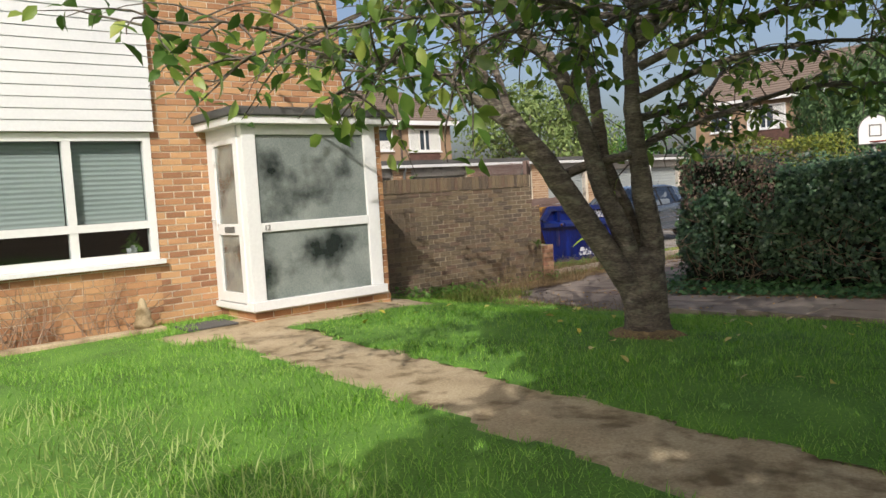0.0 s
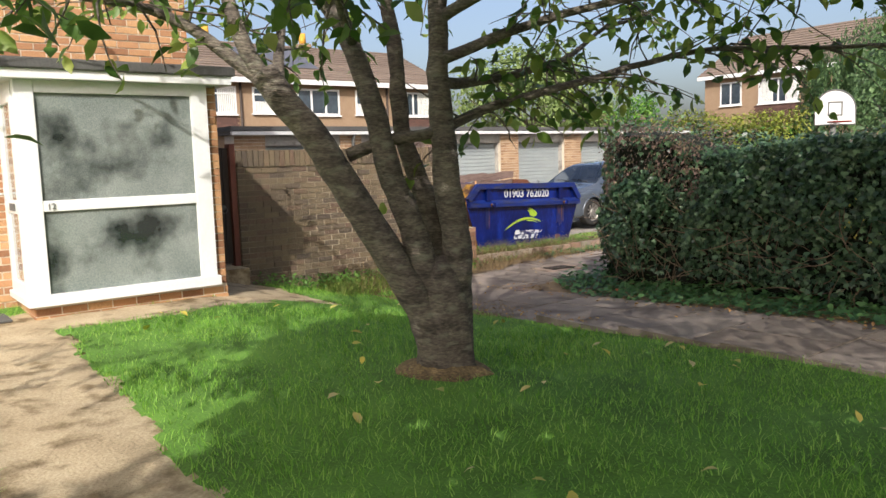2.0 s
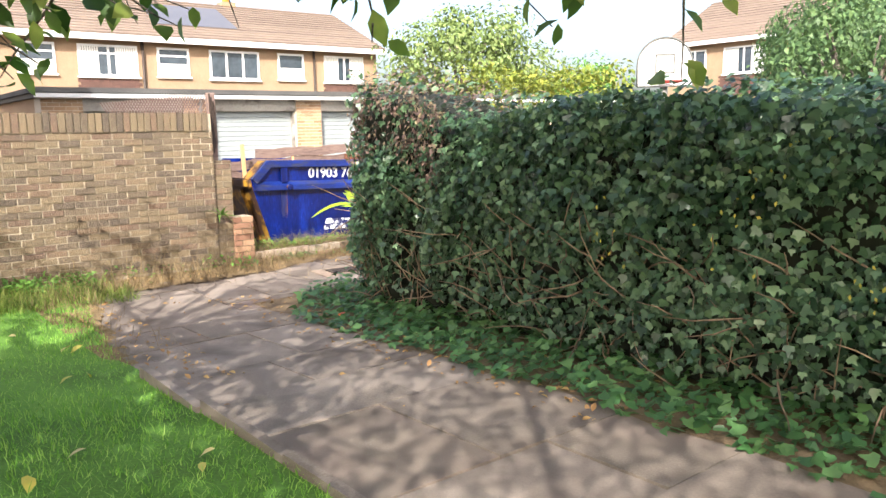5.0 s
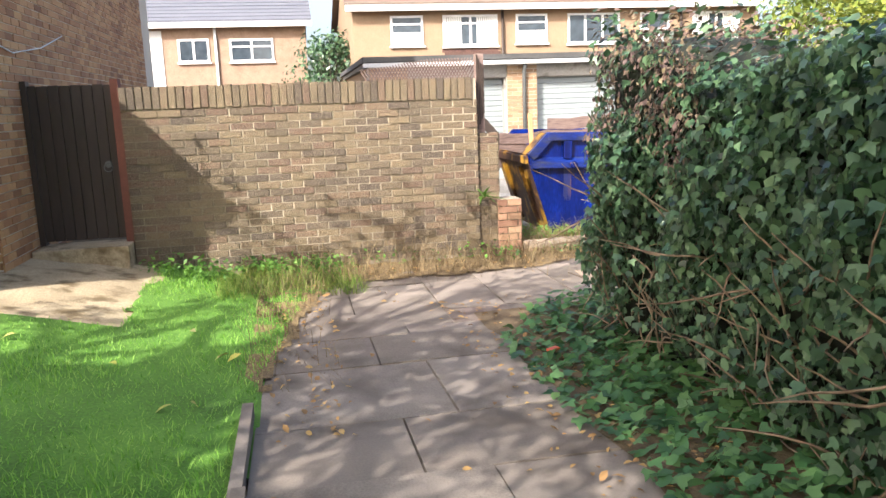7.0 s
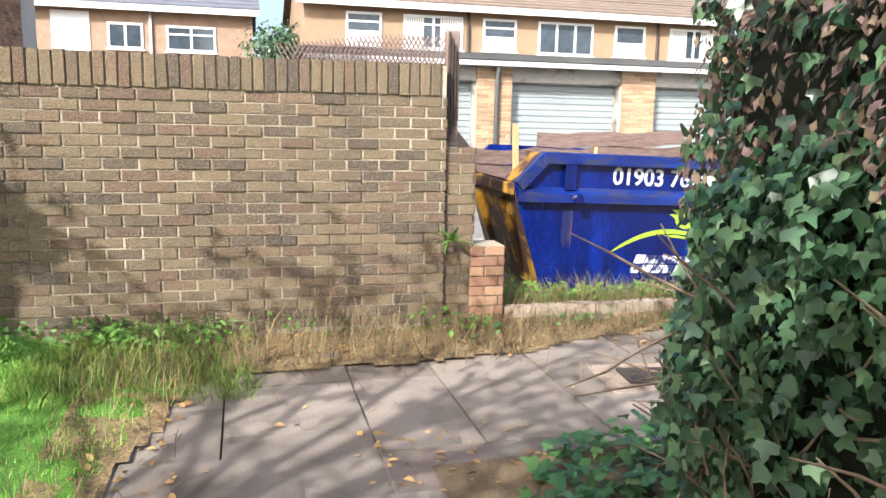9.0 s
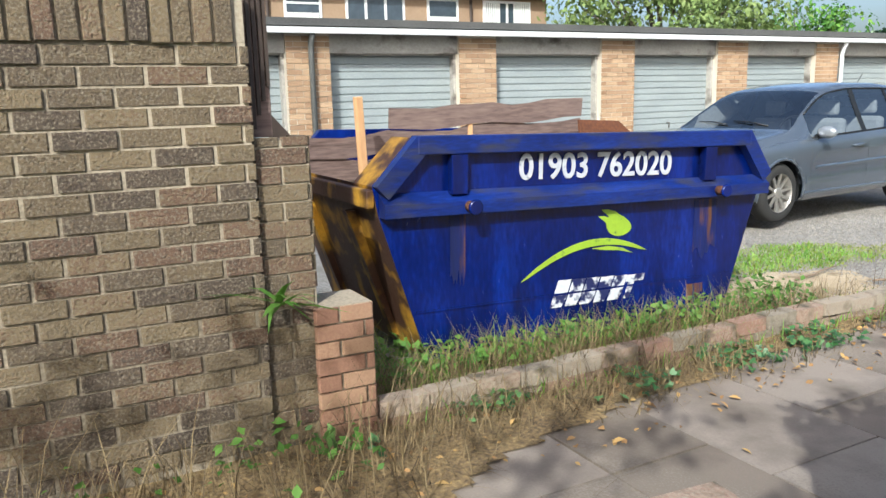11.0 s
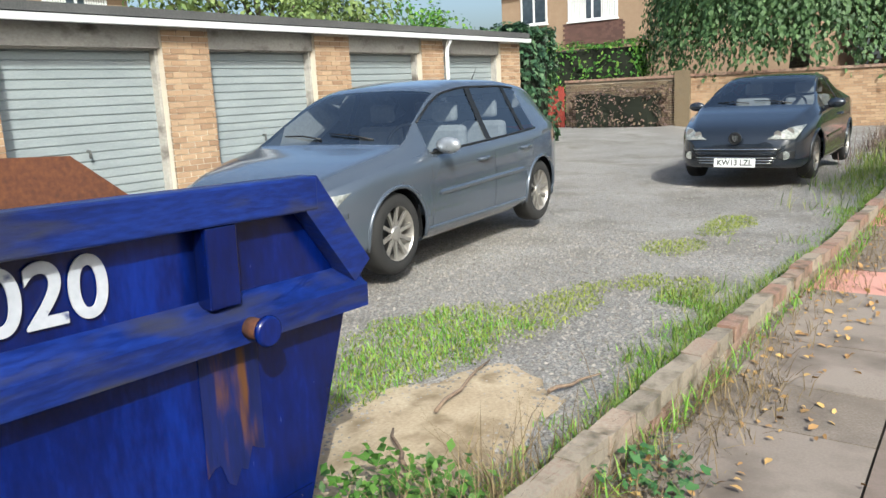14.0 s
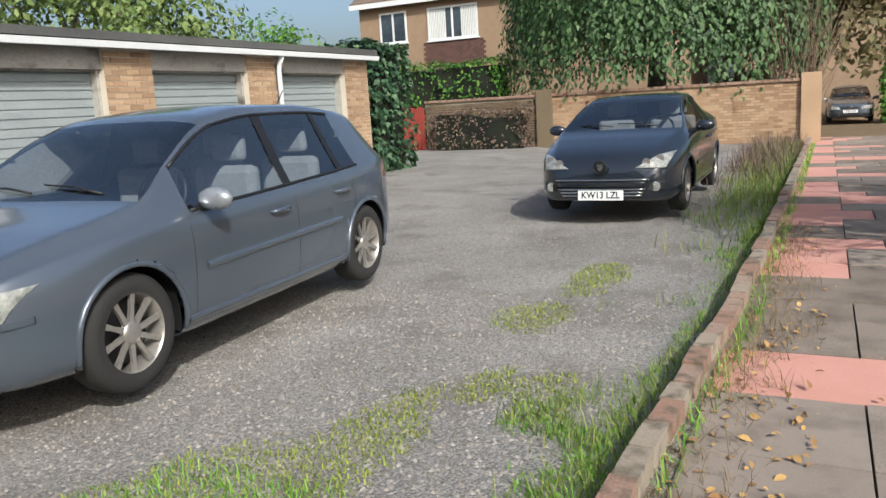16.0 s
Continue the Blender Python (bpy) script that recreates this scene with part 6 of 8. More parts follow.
part("inner_growth", bm, m_hedge_shade, hedge)


def hedge_shell(n, zone):
    """Points and outward directions on the hedge; zone: 'side', 'top' or 'end'."""
    P, N = [], []
    while len(P) < n:
        if zone == "side":
            y, z = rng.uniform(-1.5, HY1), rng.uniform(0.10, 1.0) ** 0.8 * 1.75
            x = hedge_face(y)
            if z > hedge_top(x, y):
                continue
            k = noise.noise(Vector((x * 2, y * 2.3, z * 2.3)))
            if z < 0.55 and rng.random() < 0.35:
                continue
            if k < -0.32 and rng.random() < 0.6:
                continue
            P.append((x + 0.05 - 0.12 * k + rng.uniform(-0.05, 0.14), y, z))
            N.append((-1, 0, 0.35))
        elif zone == "top":
            y = rng.uniform(-1.5, HY1)
            x = hedge_face(y) + rng.uniform(0, HW)
            P.append((x, y, hedge_top(x, y) + rng.uniform(-0.16, 0.05) + 0.06 * noise.noise(Vector((x * 3, y * 3, 0)))))
            N.append((-0.3, 0, 1))
        else:
            x, z = rng.uniform(9.3, 9.1 + HW), rng.uniform(0.08, 1.88)
            k = noise.noise(Vector((x * 2.3, 7, z * 2.3)))
            P.append((x, HY1 - 0.06 + 0.1 * k + rng.uniform(-0.16, 0.04), z))
            N.append((-0.2, 1, 0.35))
    return np.array(P), np.array(N, float)


for zone, n in (("side", 25000), ("top", 7000), ("end", 6500)):
    P, N = hedge_shell(n, zone)
    N = N + rng.normal(0, 0.42, N.shape)
    U = np.tile(np.array([0.0, 0.0, -1.0]) if zone != "top" else np.array([-0.5, 0.4, -0.2]), (n, 1))
    far = P[:, 1] > 4.6
    dry = (P[:, 2] > 1.22 + .16 * np.sin(P[:, 1] * 5)) & far & (rng.random(n) < 0.78)
    M = frames_of(P, N, U, rng.uniform(0.028, 0.066, n), rng, 0.45)
    scatter("ivy_leaves", IVY, M[~dry], m_ivy, "glossy dark green ivy leaves", "", hedge, "stuff")
    if dry.any():
        Md = M[dry]
        Md[:, :, :3] *= 0.75
        scatter("dry_leaves", SMALL, Md, m_purple, "browned purple hedge tips", "", hedge, "stuff")
bm = bmesh.new()                                           # bare twigs showing through low down and at the end
for k in range(420):
    end = k % 5 == 0
    if end:
        p = Vector((trnd.uniform(9.4, 9.9), HY1 - 0.2, trnd.uniform(0.1, 1.0)))
        d = Vector((trnd.uniform(-.5, .3), trnd.uniform(0.05, .35), trnd.uniform(-.2, .8))).normalized()
    else:
        y = trnd.uniform(-1, HY1 - 0.3)
        p = Vector((hedge_face(y) + 0.12, y, trnd.uniform(0.05, 0.85)))
        d = Vector((trnd.uniform(-.5, -.05), trnd.uniform(-.9, .9), trnd.uniform(-.3, .9))).normalized()
    q, ln = [p], trnd.uniform(0.2, 0.55)
    for s in range(4):
        d = (d + Vector((trnd.uniform(-.25, .25), trnd.uniform(-.25, .25), trnd.uniform(-.25, .25)))).normalized()
        q.append(q[-1] + d * ln / 4)
    tube(bm, q, [0.006, 0.0055, 0.0045, 0.0035, 0.002], 4, False)
tagged(part("bare_twig_growth", bm, m_twig, hedge, "grey-brown bare twigs"), kind="stuff")
# yellowed leaves
P = np.array([(8.90 + rng.uniform(-.05, .05), c[0] + rng.normal(0, .10), c[1] + rng.normal(0, .10)) for c in ((2.35, 1.05), (2.1, 1.25), (3.05, .9), (1.6, .8)) for _ in range(12)])
scatter("yellow_leaves", SMALL, frames_of(P, np.tile((-1.0, 0, .3), (len(P), 1)), np.tile((0, 0, -1.0), (len(P), 1)), rng.uniform(.018, .032, len(P)), rng), material("yellow_leaf", [C("8a8a34"), C("b5a846")], 0.6, pick="island", bump=0), "yellowing leaves", "", hedge, "stuff")

# ground ivy along the hedge foot
P = []
while len(P) < 6500:
    y = rng.uniform(-1.5, 6.6)
    x = rng.uniform(8.2, 9.5)
    lim = 8.42 + 0.10 * wob(0, y, 1.9) + 0.45 * smooth((y - 5.6) / 1.0)
    if x > lim and rng.random() < 0.4 + 0.6 * (x - lim):
        P.append((x, y, ground_z(x, y) + rng.uniform(0.0, 0.05) + 0.22 * max(0, x - 8.6) * rng.random()))
P = np.array(P)
scatter("ground_ivy", IVY, frames_of(P, np.tile((-.2, 0, 1.0), (len(P), 1)) + rng.normal(0, .35, P.shape), rng.normal(0, 1, P.shape), rng.uniform(.035, .085, len(P)), rng), m_ivy_low, "low mid-green ivy creeping over the path edge", "ground ivy")
bm = bmesh.new()
_n = 30
_a = [bm.verts.new((8.46 + 0.09 * wob(0, -5 + 11.6 * i / _n, 1.9), -5 + 11.6 * i / _n, ground_z(8.5, -5 + 11.6 * i / _n) + 0.006)) for i in range(_n + 1)]
_b = [bm.verts.new((9.6, -5 + 11.6 * i / _n, ground_z(9.6, -5 + 11.6 * i / _n) + 0.03)) for i in range(_n + 1)]
for i in range(_n):
    bm.faces.new((_a[i], _b[i], _b[i + 1], _a[i + 1]))
solid("hedge_bed", bm, m_soil, "dark soil bed under the hedge", "soil", kind="structure")

# ---- flagstone paths ----
def slabs():
    path = thing("path", "grey concrete flagstone path with uneven joints", "path", kind="structure")
    rnd = random.Random(4)
    meshes = {}

    def slab(x, y, w, h, mat, lift=0.0):
        key = (round(w, 2), round(h, 2), mat.name)
        if key not in meshes:
            bm = bmesh.new()
            c = 0.0025
            lo, hi = [], []
            box(bm, c, w - c, c, h - c, -0.05, 0.0)
            r = [v for v in bm.verts if v.co.z > -0.01]
            for v in r:
                v.co.x += 0.0025 if v.co.x < w / 2 else -0.0025
                v.co.y += 0.0025 if v.co.y < h / 2 else -0.0025
            me = finish(bm)
            me.materials.append(mat)
            meshes[key] = me
        ob = new("flagstone", meshes[key])
        ob.parent = path
        zx, zy = x + w / 2, y + h / 2
        slope = math.degrees(math.atan2(ground_z(zx, y + h) - ground_z(zx, y), h))
        ob.matrix_basis = pose(x, y, (ground_z(zx, y)) + lift + rnd.uniform(-0.004, 0.004), slope + rnd.uniform(-.3, .3), rnd.uniform(-.3, .3), 0)

    # the stretch beside the hedge: rows along y of two large slabs
    y, k = -6.0, 0
    while y < 6.3:
        h = 0.62 if k % 3 else 0.9
        cut = 0.92 if k % 2 else 0.66
        slab(7.035, y, cut, h, m_slab)
        slab(7.035 + cut, y, 1.645 - cut, h, m_slab)
        if y > 4.2:
            slab(8.68, y, 0.9, h, m_slab)
        y += h
        k += 1
    # the stretch along the court: rows across
    x, k = 7.05, 0
    while x < 33:
        w = (0.60, 0.64, 0.47)[k % 3] if x < 14 else (0.62, 0.45)[k % 2]
        if x < 15.57 < x + w + 0.2:
            w = 15.57 - x
        elif abs(x - 15.57) < 0.01:
            w = 0.62
        yy = 8.46 if x > 9.3 else 8.30
        j = 0
        while yy > 5.0 and (x > 9.7 or yy > 6.5):
            h = 0.9 if (k + j) % 3 == 0 else 0.62
            pink = j == 0 and (15.5 < x < 15.7 or x > 17.25 and k % 4 != 2) or (j == 1 and x > 20 and k % 5 == 1)
            h = min(h, yy - 6.4) if x <= 9.7 and yy - h < 6.4 else h
            if h > 0.1:
                slab(x, yy - h, w, h, m_slab_pink if pink else m_slab)
            yy -= h
            j += 1
        x += w
        k += 1
    return path


slabs()
# stone edging between lawn and path
edging = thing("edging", "narrow weathered concrete edging along the lawn", "edging", kind="structure")
_em = brick_piece(0.05, 0.9, 0.12).copy()
_em.materials.append(m_slab)
for k in range(12):
    y = -6 + k * 0.91
    ob = new("edging_stone", _em)
    ob.parent = edging
    ob.matrix_basis = pose(6.985 + 0.01 * math.sin(k * 2.1), y, ground_z(7.0, y) - 0.085, 0, 0, 0.3 * math.sin(k))

# brick and stone kerb between path and court
kerb = thing("kerb", "low worn brick and stone kerb along the court", "kerb", kind="structure")
_rnd = random.Random(9)
_x = 9.45
_km = {}


def kerb_y(x):
    return float(np.interp(x, [9.4, 12, 14.5, 16.7, 23, 31.5], [8.59, 8.59, 8.515, 8.41, 8.335, 8.28]))


while _x < 31.5:
    l = 0.225 if _x < 16.8 else 0.45
    for course in range(2 if _x < 14.5 else 1):
        h = 0.072
        key = (l, course)
        if key not in _km:
            _km[key] = brick_piece(l - 0.008, 0.09, h).copy()
            _km[key].materials.append(m_kerb)
        ob = new("kerb_stone", _km[key])
        ob.parent = kerb
        z = 0.055 if course == 0 else -0.022
        yaw = math.degrees(math.atan2(kerb_y(_x + l) - kerb_y(_x), l))
        ob.matrix_basis = pose(_x - (0.1 if course else 0), kerb_y(_x) + _rnd.uniform(-.008, .008), z + _rnd.uniform(-.006, .008), _rnd.uniform(-2, 2), _rnd.uniform(-1, 1), yaw + _rnd.uniform(-1.5, 1.5))
    _x += l
bm = bmesh.new()
_kx = [9.45, 12, 14.5, 16.7, 23, 31.5]
prism(bm, [(x, kerb_y(x) + .02) for x in _kx] + [(x, kerb_y(x) + .08) for x in _kx[::-1]], 2, -0.05, 0.055)
part("kerb_bed", bm, m_mortar_dark, kerb)
# inspection cover
cover = thing("inspection_cover", "rusty iron drain cover set in the path", "drain cover")
bm = bmesh.new()
box(bm, -0.24, 0.24, -0.17, 0.17, -0.03, 0.008, 0.004)
part("cover_plate", bm, m_iron, cover)
for a in range(5):
    for b in range(3):
        bm = bmesh.new()
        box(bm, -0.20 + a * 0.085, -0.14 + a * 0.085, -0.13 + b * 0.09, -0.07 + b * 0.09, 0.008, 0.013)
        part("stud", bm, m_iron, cover)
bm = bmesh.new()
box(bm, -0.42, 0.42, -0.34, 0.34, -0.03, -0.006, 0.004)
part("cover_surround", bm, m_kerb, cover, "pale mortar bedding")
cover.matrix_world = pose(9.92, 7.425, 0.016, 0, 0, -6) @ Matrix.Diagonal((0.74, 0.66, 1, 1))

# ---- weeds and dry grass ----
def band(n, x0, x1, y0, y1, keep):
    out = []
    while len(out) < n:
        p = rng.uniform((x0, y0), (x1, y1), (4 * n, 2))
        out += [q for q in p if rng.random() < keep(*q)]
    return np.array(out[:n])


def court_z(x, y):
    return ground_z(x, y) + 0.09 * smooth((y - 11) / 4) * (1 if y > 14.5 else 0.33) - 0.01


def sandy(x, y):
    return ((x - 12.85) / 0.62) ** 2 + ((y - 9.33) / 0.38) ** 2 < 1 + 0.5 * wob(x, y, 2.4, 2)


def verge(x, y):
    """How much grows at the edge of the court."""
    e = kerb_y(x) + 0.07
    if y < e:
        return 0.0
    if y < e + 0.2 + 0.12 * wob(x, y, 1.7, 6):
        return 1.0
    k = wob(x, y, 1.1, 5)
    wide = 0.5
    return smooth((wide + 0.6 * k - (y - e)) / 0.5) * (1.0 if wob(x, y, 2.6, 1) > -0.05 else 0.10) * (0.12 if sandy(x, y) else 1.0)


MOSS = [(13.6, 9.98, .85, .42), (14.5, 9.66, .65, .22), (15.35, 9.42, .26, .13), (16.5, 9.6, .36, .24), (14.1, 10.15, .35, .22), (15.35, 9.12, .35, .14), (17.6, 9.5, .5, .2), (13.2, 11.2, .6, .1)]


m_moss = material("moss", [C("56662a"), C("768538"), C("94a048"), C("a8a65c")], 0.8, big=2, fine=9, pick="island", bump=0, through_light=0.25)


def patches(x, y):
    d = min(((x - a) / rx) ** 2 + ((y - b) / ry) ** 2 for a, b, rx, ry in MOSS)
    k = 0.75 * wob(x, y, 2.2, 7) + 0.55 * wob(x, y, 6.5, 8)
    return 0.0 if sandy(x, y) else min(1.0, max(0.0, 1.35 - d + k))


p = band(8000, 9.4, 22, 8.35, 9.7, lambda x, y: verge(x, y) * (1 if x < 15 else .3))
blades("kerb_grass", p, rng.uniform(.02, .06, len(p)), rng.uniform(.004, .008, len(p)), m_grass, "short green grass along the court kerb", "grass", .6, base=[court_z(*q) for q in p])
p = band(13000, 9.4, 31, 8.3, 10.0, verge)
blades("verge_grass", p, rng.uniform(.025, .11, len(p)) * np.array([1.25 if wob(q[0], q[1], .9, 4) > 0 else .7 for q in p]), rng.uniform(.004, .008, len(p)), m_verge, "green grass along the court kerb", "grass", .5, base=[court_z(*q) for q in p])
p = band(5200, 9.4, 13.5, 8.66, 9.6, lambda x, y: verge(x, y) * smooth((13.5 - x) / 3))
blades("dry_verge_grass", p, rng.uniform(.08, .36, len(p)), rng.uniform(.003, .006, len(p)), m_grass_dry, "dry straw-coloured grass in front of the skip", "grass", .75, base=[court_z(*q) for q in p])
p = band(20000, 11.8, 18.5, 8.7, 11.5, patches)
blades("moss_patches", p, rng.uniform(.010, .036, len(p)), rng.uniform(.006, .011, len(p)), m_moss, "low yellow-green weeds and moss on the gravel", "weeds", 1.0, base=[court_z(*q) for q in p])
p = band(1500, 12.4, 14.2, 9.3, 10.5, lambda x, y: patches(x, y) ** 2)
blades("patch_grass", p, rng.uniform(.03, .09, len(p)), rng.uniform(.004, .007, len(p)), m_grass, "tufts of green grass on the gravel beside the skip", "grass", .6, base=[court_z(*q) for q in p])
p = band(5000, 6.9, 9.9, 7.4, 8.6, lambda x, y: (1.0 if in_weed_bed(x, y) else 0.05) * smooth((x - 6.6) / 1.2))
blades("dry_grass", p, rng.uniform(.06, .24, len(p)), rng.uniform(.003, .005, len(p)), m_grass_dry, "dead straw-coloured grass at the foot of the wall", "grass", 2.2)
p = band(300, 7.2, 9.4, 7.9, 8.55, lambda x, y: 1.0)
blades("dead_stalks", p, rng.uniform(.25, .55, len(p)), rng.uniform(.003, .005, len(p)), m_grass_dry, "tall dead grass stalks against the wall", "grass", .5)
p = band(2600, 6.6, 7.8, 7.5, 8.6, lambda x, y: 1.0 if wob(x, y, 1.6, 2) > -.15 else .15)
blades("rough_grass", p, rng.uniform(.06, .20, len(p)), rng.uniform(.004, .007, len(p)), m_verge, "rough green grass growing by the wall", "grass", .7)
p = band(800, 6.9, 7.5, 5.2, 8.0, lambda x, y: 1.0 if in_weed_bed(x, y) else 0.2)
blades("straw", p, rng.uniform(.06, .22, len(p)), rng.uniform(.003, .005, len(p)), m_grass_dry, "dry straw lying on the path edge", "grass", 1.3)
p = band(6500, 9.4, 20, 7.95, 8.6, lambda x, y: smooth((y - kerb_y(x) + .45 + .25 * wob(x, y, 1.2, 2)) / .4) * (1 if y < kerb_y(x) + .02 else 0) * (1 if x < 14 else .45))
blades("kerb_straw", p, rng.uniform(.04, .16, len(p)), rng.uniform(.003, .005, len(p)), m_grass_dry, "dry grass and straw along the kerb", "grass", 1.4)
p = band(1600, 9.5, 31, 8.2, 8.6, lambda x, y: 1.0 if kerb_y(x) - .09 < y < kerb_y(x) else 0.0)
blades("kerb_weeds", p, rng.uniform(.04, .14, len(p)), rng.uniform(.005, .009, len(p)), m_grass, "small green weeds in the kerb joint", "weeds", .6)
p = band(900, 5.95, 9.3, 8.0, 8.6, lambda x, y: smooth((y - 8.0) / .5) * (1 if wob(x, y, 1.5, 3) > 0.0 else .15) * (1.2 - smooth((x - 6) / 2.5)))
P = np.column_stack([p, [ground_z(*q) for q in p]])
P[:, 2] += rng.uniform(0.01, 0.16, len(P))
scatter("wall_foot_weeds", SMALL, frames_of(P, rng.normal(0, .5, P.shape) + (0, -.3, 1), rng.normal(0, 1, P.shape), rng.uniform(.03, .07, len(P)), rng), m_weed, "leafy green weeds at the wall foot", "weeds")
p = band(2600, 9.35, 11.6, 8.66, 9.9, lambda x, y: 1.0 if y < 9.0 or x < 9.75 else 0.0)
blades("skip_side_grass", p, rng.uniform(.08, .34, len(p)), rng.uniform(.004, .008, len(p)), m_verge, "long rough grass round the skip", "grass", .6, base=[court_z(*q) for q in p])
p = band(2200, 9.35, 11.2, 8.3, 9.0, lambda x, y: 1.0)
blades("tangled_straw", p, rng.uniform(.08, .30, len(p)), rng.uniform(.003, .005, len(p)), m_grass_dry, "tangled dead grass over the kerb by the skip", "grass", 1.5, base=[court_z(*q) + .03 for q in p])
p = band(4200, 9.3, 12.4, 8.66, 9.2, lambda x, y: 0.6)
P = np.column_stack([p, [court_z(*q) for q in p]])
P[:, 2] += rng.uniform(0.01, 0.20, len(P)) * (P[:, 1] > 8.75)
scatter("skip_foot_weeds", SMALL, frames_of(P, rng.normal(0, .5, P.shape) + (0, -.3, 1), rng.normal(0, 1, P.shape), rng.uniform(.025, .06, len(P)), rng), m_weed, "leafy green weeds at the foot of the skip", "weeds")
p = band(1700, 7.1, 20, 2.5, 8.55, lambda x, y: 1.0 if (y > 8.0 or (x > 8.2 and x < 9 and y < 7) or x < 7.5 and y > 4.5) else 0.03)
P = np.column_stack([p, [ground_z(*q) + 0.012 for q in p]])
scatter("fallen_leaves", LEAF, frames_of(P, rng.normal(0, .3, P.shape) + (0, 0, 1), rng.normal(0, 1, P.shape), rng.uniform(.02, .055, len(P)), rng), m_dead, "fallen brown leaves on the path", "fallen leaves")
p = band(420, 9.3, 13, 8.0, 8.6, lambda x, y: (1.0 if kerb_y(x) - .32 < y < kerb_y(x) - .01 else 0.0) * (1 if wob(x, y, 1.9, 7) > .12 else .03))
P = np.column_stack([p, [ground_z(*q) + 0.02 for q in p]])
P[:, 2] += rng.uniform(0, .06, len(P))
scatter("kerb_ivy", IVY, frames_of(P, rng.normal(0, .35, P.shape) + (0, -.2, 1), rng.normal(0, 1, P.shape), rng.uniform(.02, .045, len(P)), rng), m_ivy_low, "ivy and small weeds creeping along the kerb foot", "weeds")
p = lawn_points(46, 3.8, 7.0, 0.8, 6.5, on_lawn)
P = np.column_stack([p, [ground_z(*q) + 0.055 for q in p]])
scatter("lawn_leaves", LEAF, frames_of(P, rng.normal(0, .25, P.shape) + (0, 0, 1), rng.normal(0, 1, P.shape), rng.uniform(.05, .10, len(P)), rng), material("pale_fallen_leaf", [C("8f9c5c"), C("c9b84a"), C("b9b08a")], 0.7, pick="island", bump=0), "pale fallen leaves on the lawn", "fallen leaves")
# loose stones on the court
p = band(22000, 11.8, 24, 8.8, 14.0, lambda x, y: (1.0 if x < 17 else .3) * smooth((14 - y) / 3))
STONE = ([(-.5, -.4, 0), (.5, -.5, 0), (.45, .5, 0), (-.5, .45, 0), (0.05, 0, .5)], [(0, 1, 4), (1, 2, 4), (2, 3, 4), (3, 0, 4)])
P = np.column_stack([p, [court_z(*q) for q in p]])
scatter("gravel_stones", STONE, frames_of(P, rng.normal(0, .12, P.shape) + (0, 0, 1), rng.normal(0, 1, P.shape), rng.uniform(.008, .022, len(P)), rng), material("loose_stone", [C("5f5a53"), C("878178"), C("a8a299")], .9, pick="island", bump=0), "loose grey gravel stones", "gravel")

# bare sandy earth beside the skip
bm = bmesh.new()
_ring = []
for k in range(36):
    a = 2 * math.pi * k / 36
    r = 1 + 0.22 * wob(math.cos(a) * 2, math.sin(a) * 2, 1.3, 3) + 0.08 * math.sin(5 * a)
    x, y = 12.85 + 0.8 * r * math.cos(a), 9.31 + 0.46 * r * math.sin(a)
    _ring.append(bm.verts.new((x, y, court_z(x, y) - 0.002)))
_mid = bm.verts.new((12.85, 9.31, court_z(12.85, 9.31) + 0.014))
for k in range(36):
    bm.faces.new((_mid, _ring[k], _ring[(k + 1) % 36]))
solid("sandy_ground", bm, m_sand, "bare pale sandy earth beside the skip", "soil", kind="structure")
# sticks on the bare earth
for x, y, a, l in ((12.9, 9.35, 12, 0.62), (12.45, 9.15, 48, 0.34), (13.3, 9.05, -20, 0.3)):
    bm = bmesh.new()
    d = Vector((math.cos(radians(a)), math.sin(radians(a)), 0))
    q = [Vector((x, y, court_z(x, y) + 0.035)) + d * l * k / 5 + Vector((0, 0.012 * math.sin(k * 2.1), 0.006 * math.sin(k * 3))) for k in range(6)]
    tube(bm, q, [.009, .009, .008, .007, .006, .004], 6)
    solid("stick", bm, m_twig, "dry broken stick lying on bare earth", "stick")

# taller wild growth along the far end of the kerb
p = band(3600, 18.5, 31, 8.45, 9.5, lambda x, y: smooth((x - 18) / 4) * smooth((9.2 + 0.4 * wob(x, y, 1.2, 3) - y) / 0.4 + 0.3))
blades("tall_weeds", p, rng.uniform(.06, .27, len(p)), rng.uniform(.006, .012, len(p)), m_verge, "tall green and yellow weeds along the kerb", "weeds", .45, base=[court_z(*q) for q in p])
p = band(1500, 22, 31, 8.45, 9.4, lambda x, y: smooth((x - 21) / 6))
blades("dry_weeds", p, rng.uniform(.15, .55, len(p)), rng.uniform(.006, .010, len(p)), m_purple, "dry brown weed stalks along the kerb", "weeds", .3, base=[court_z(*q) for q in p])

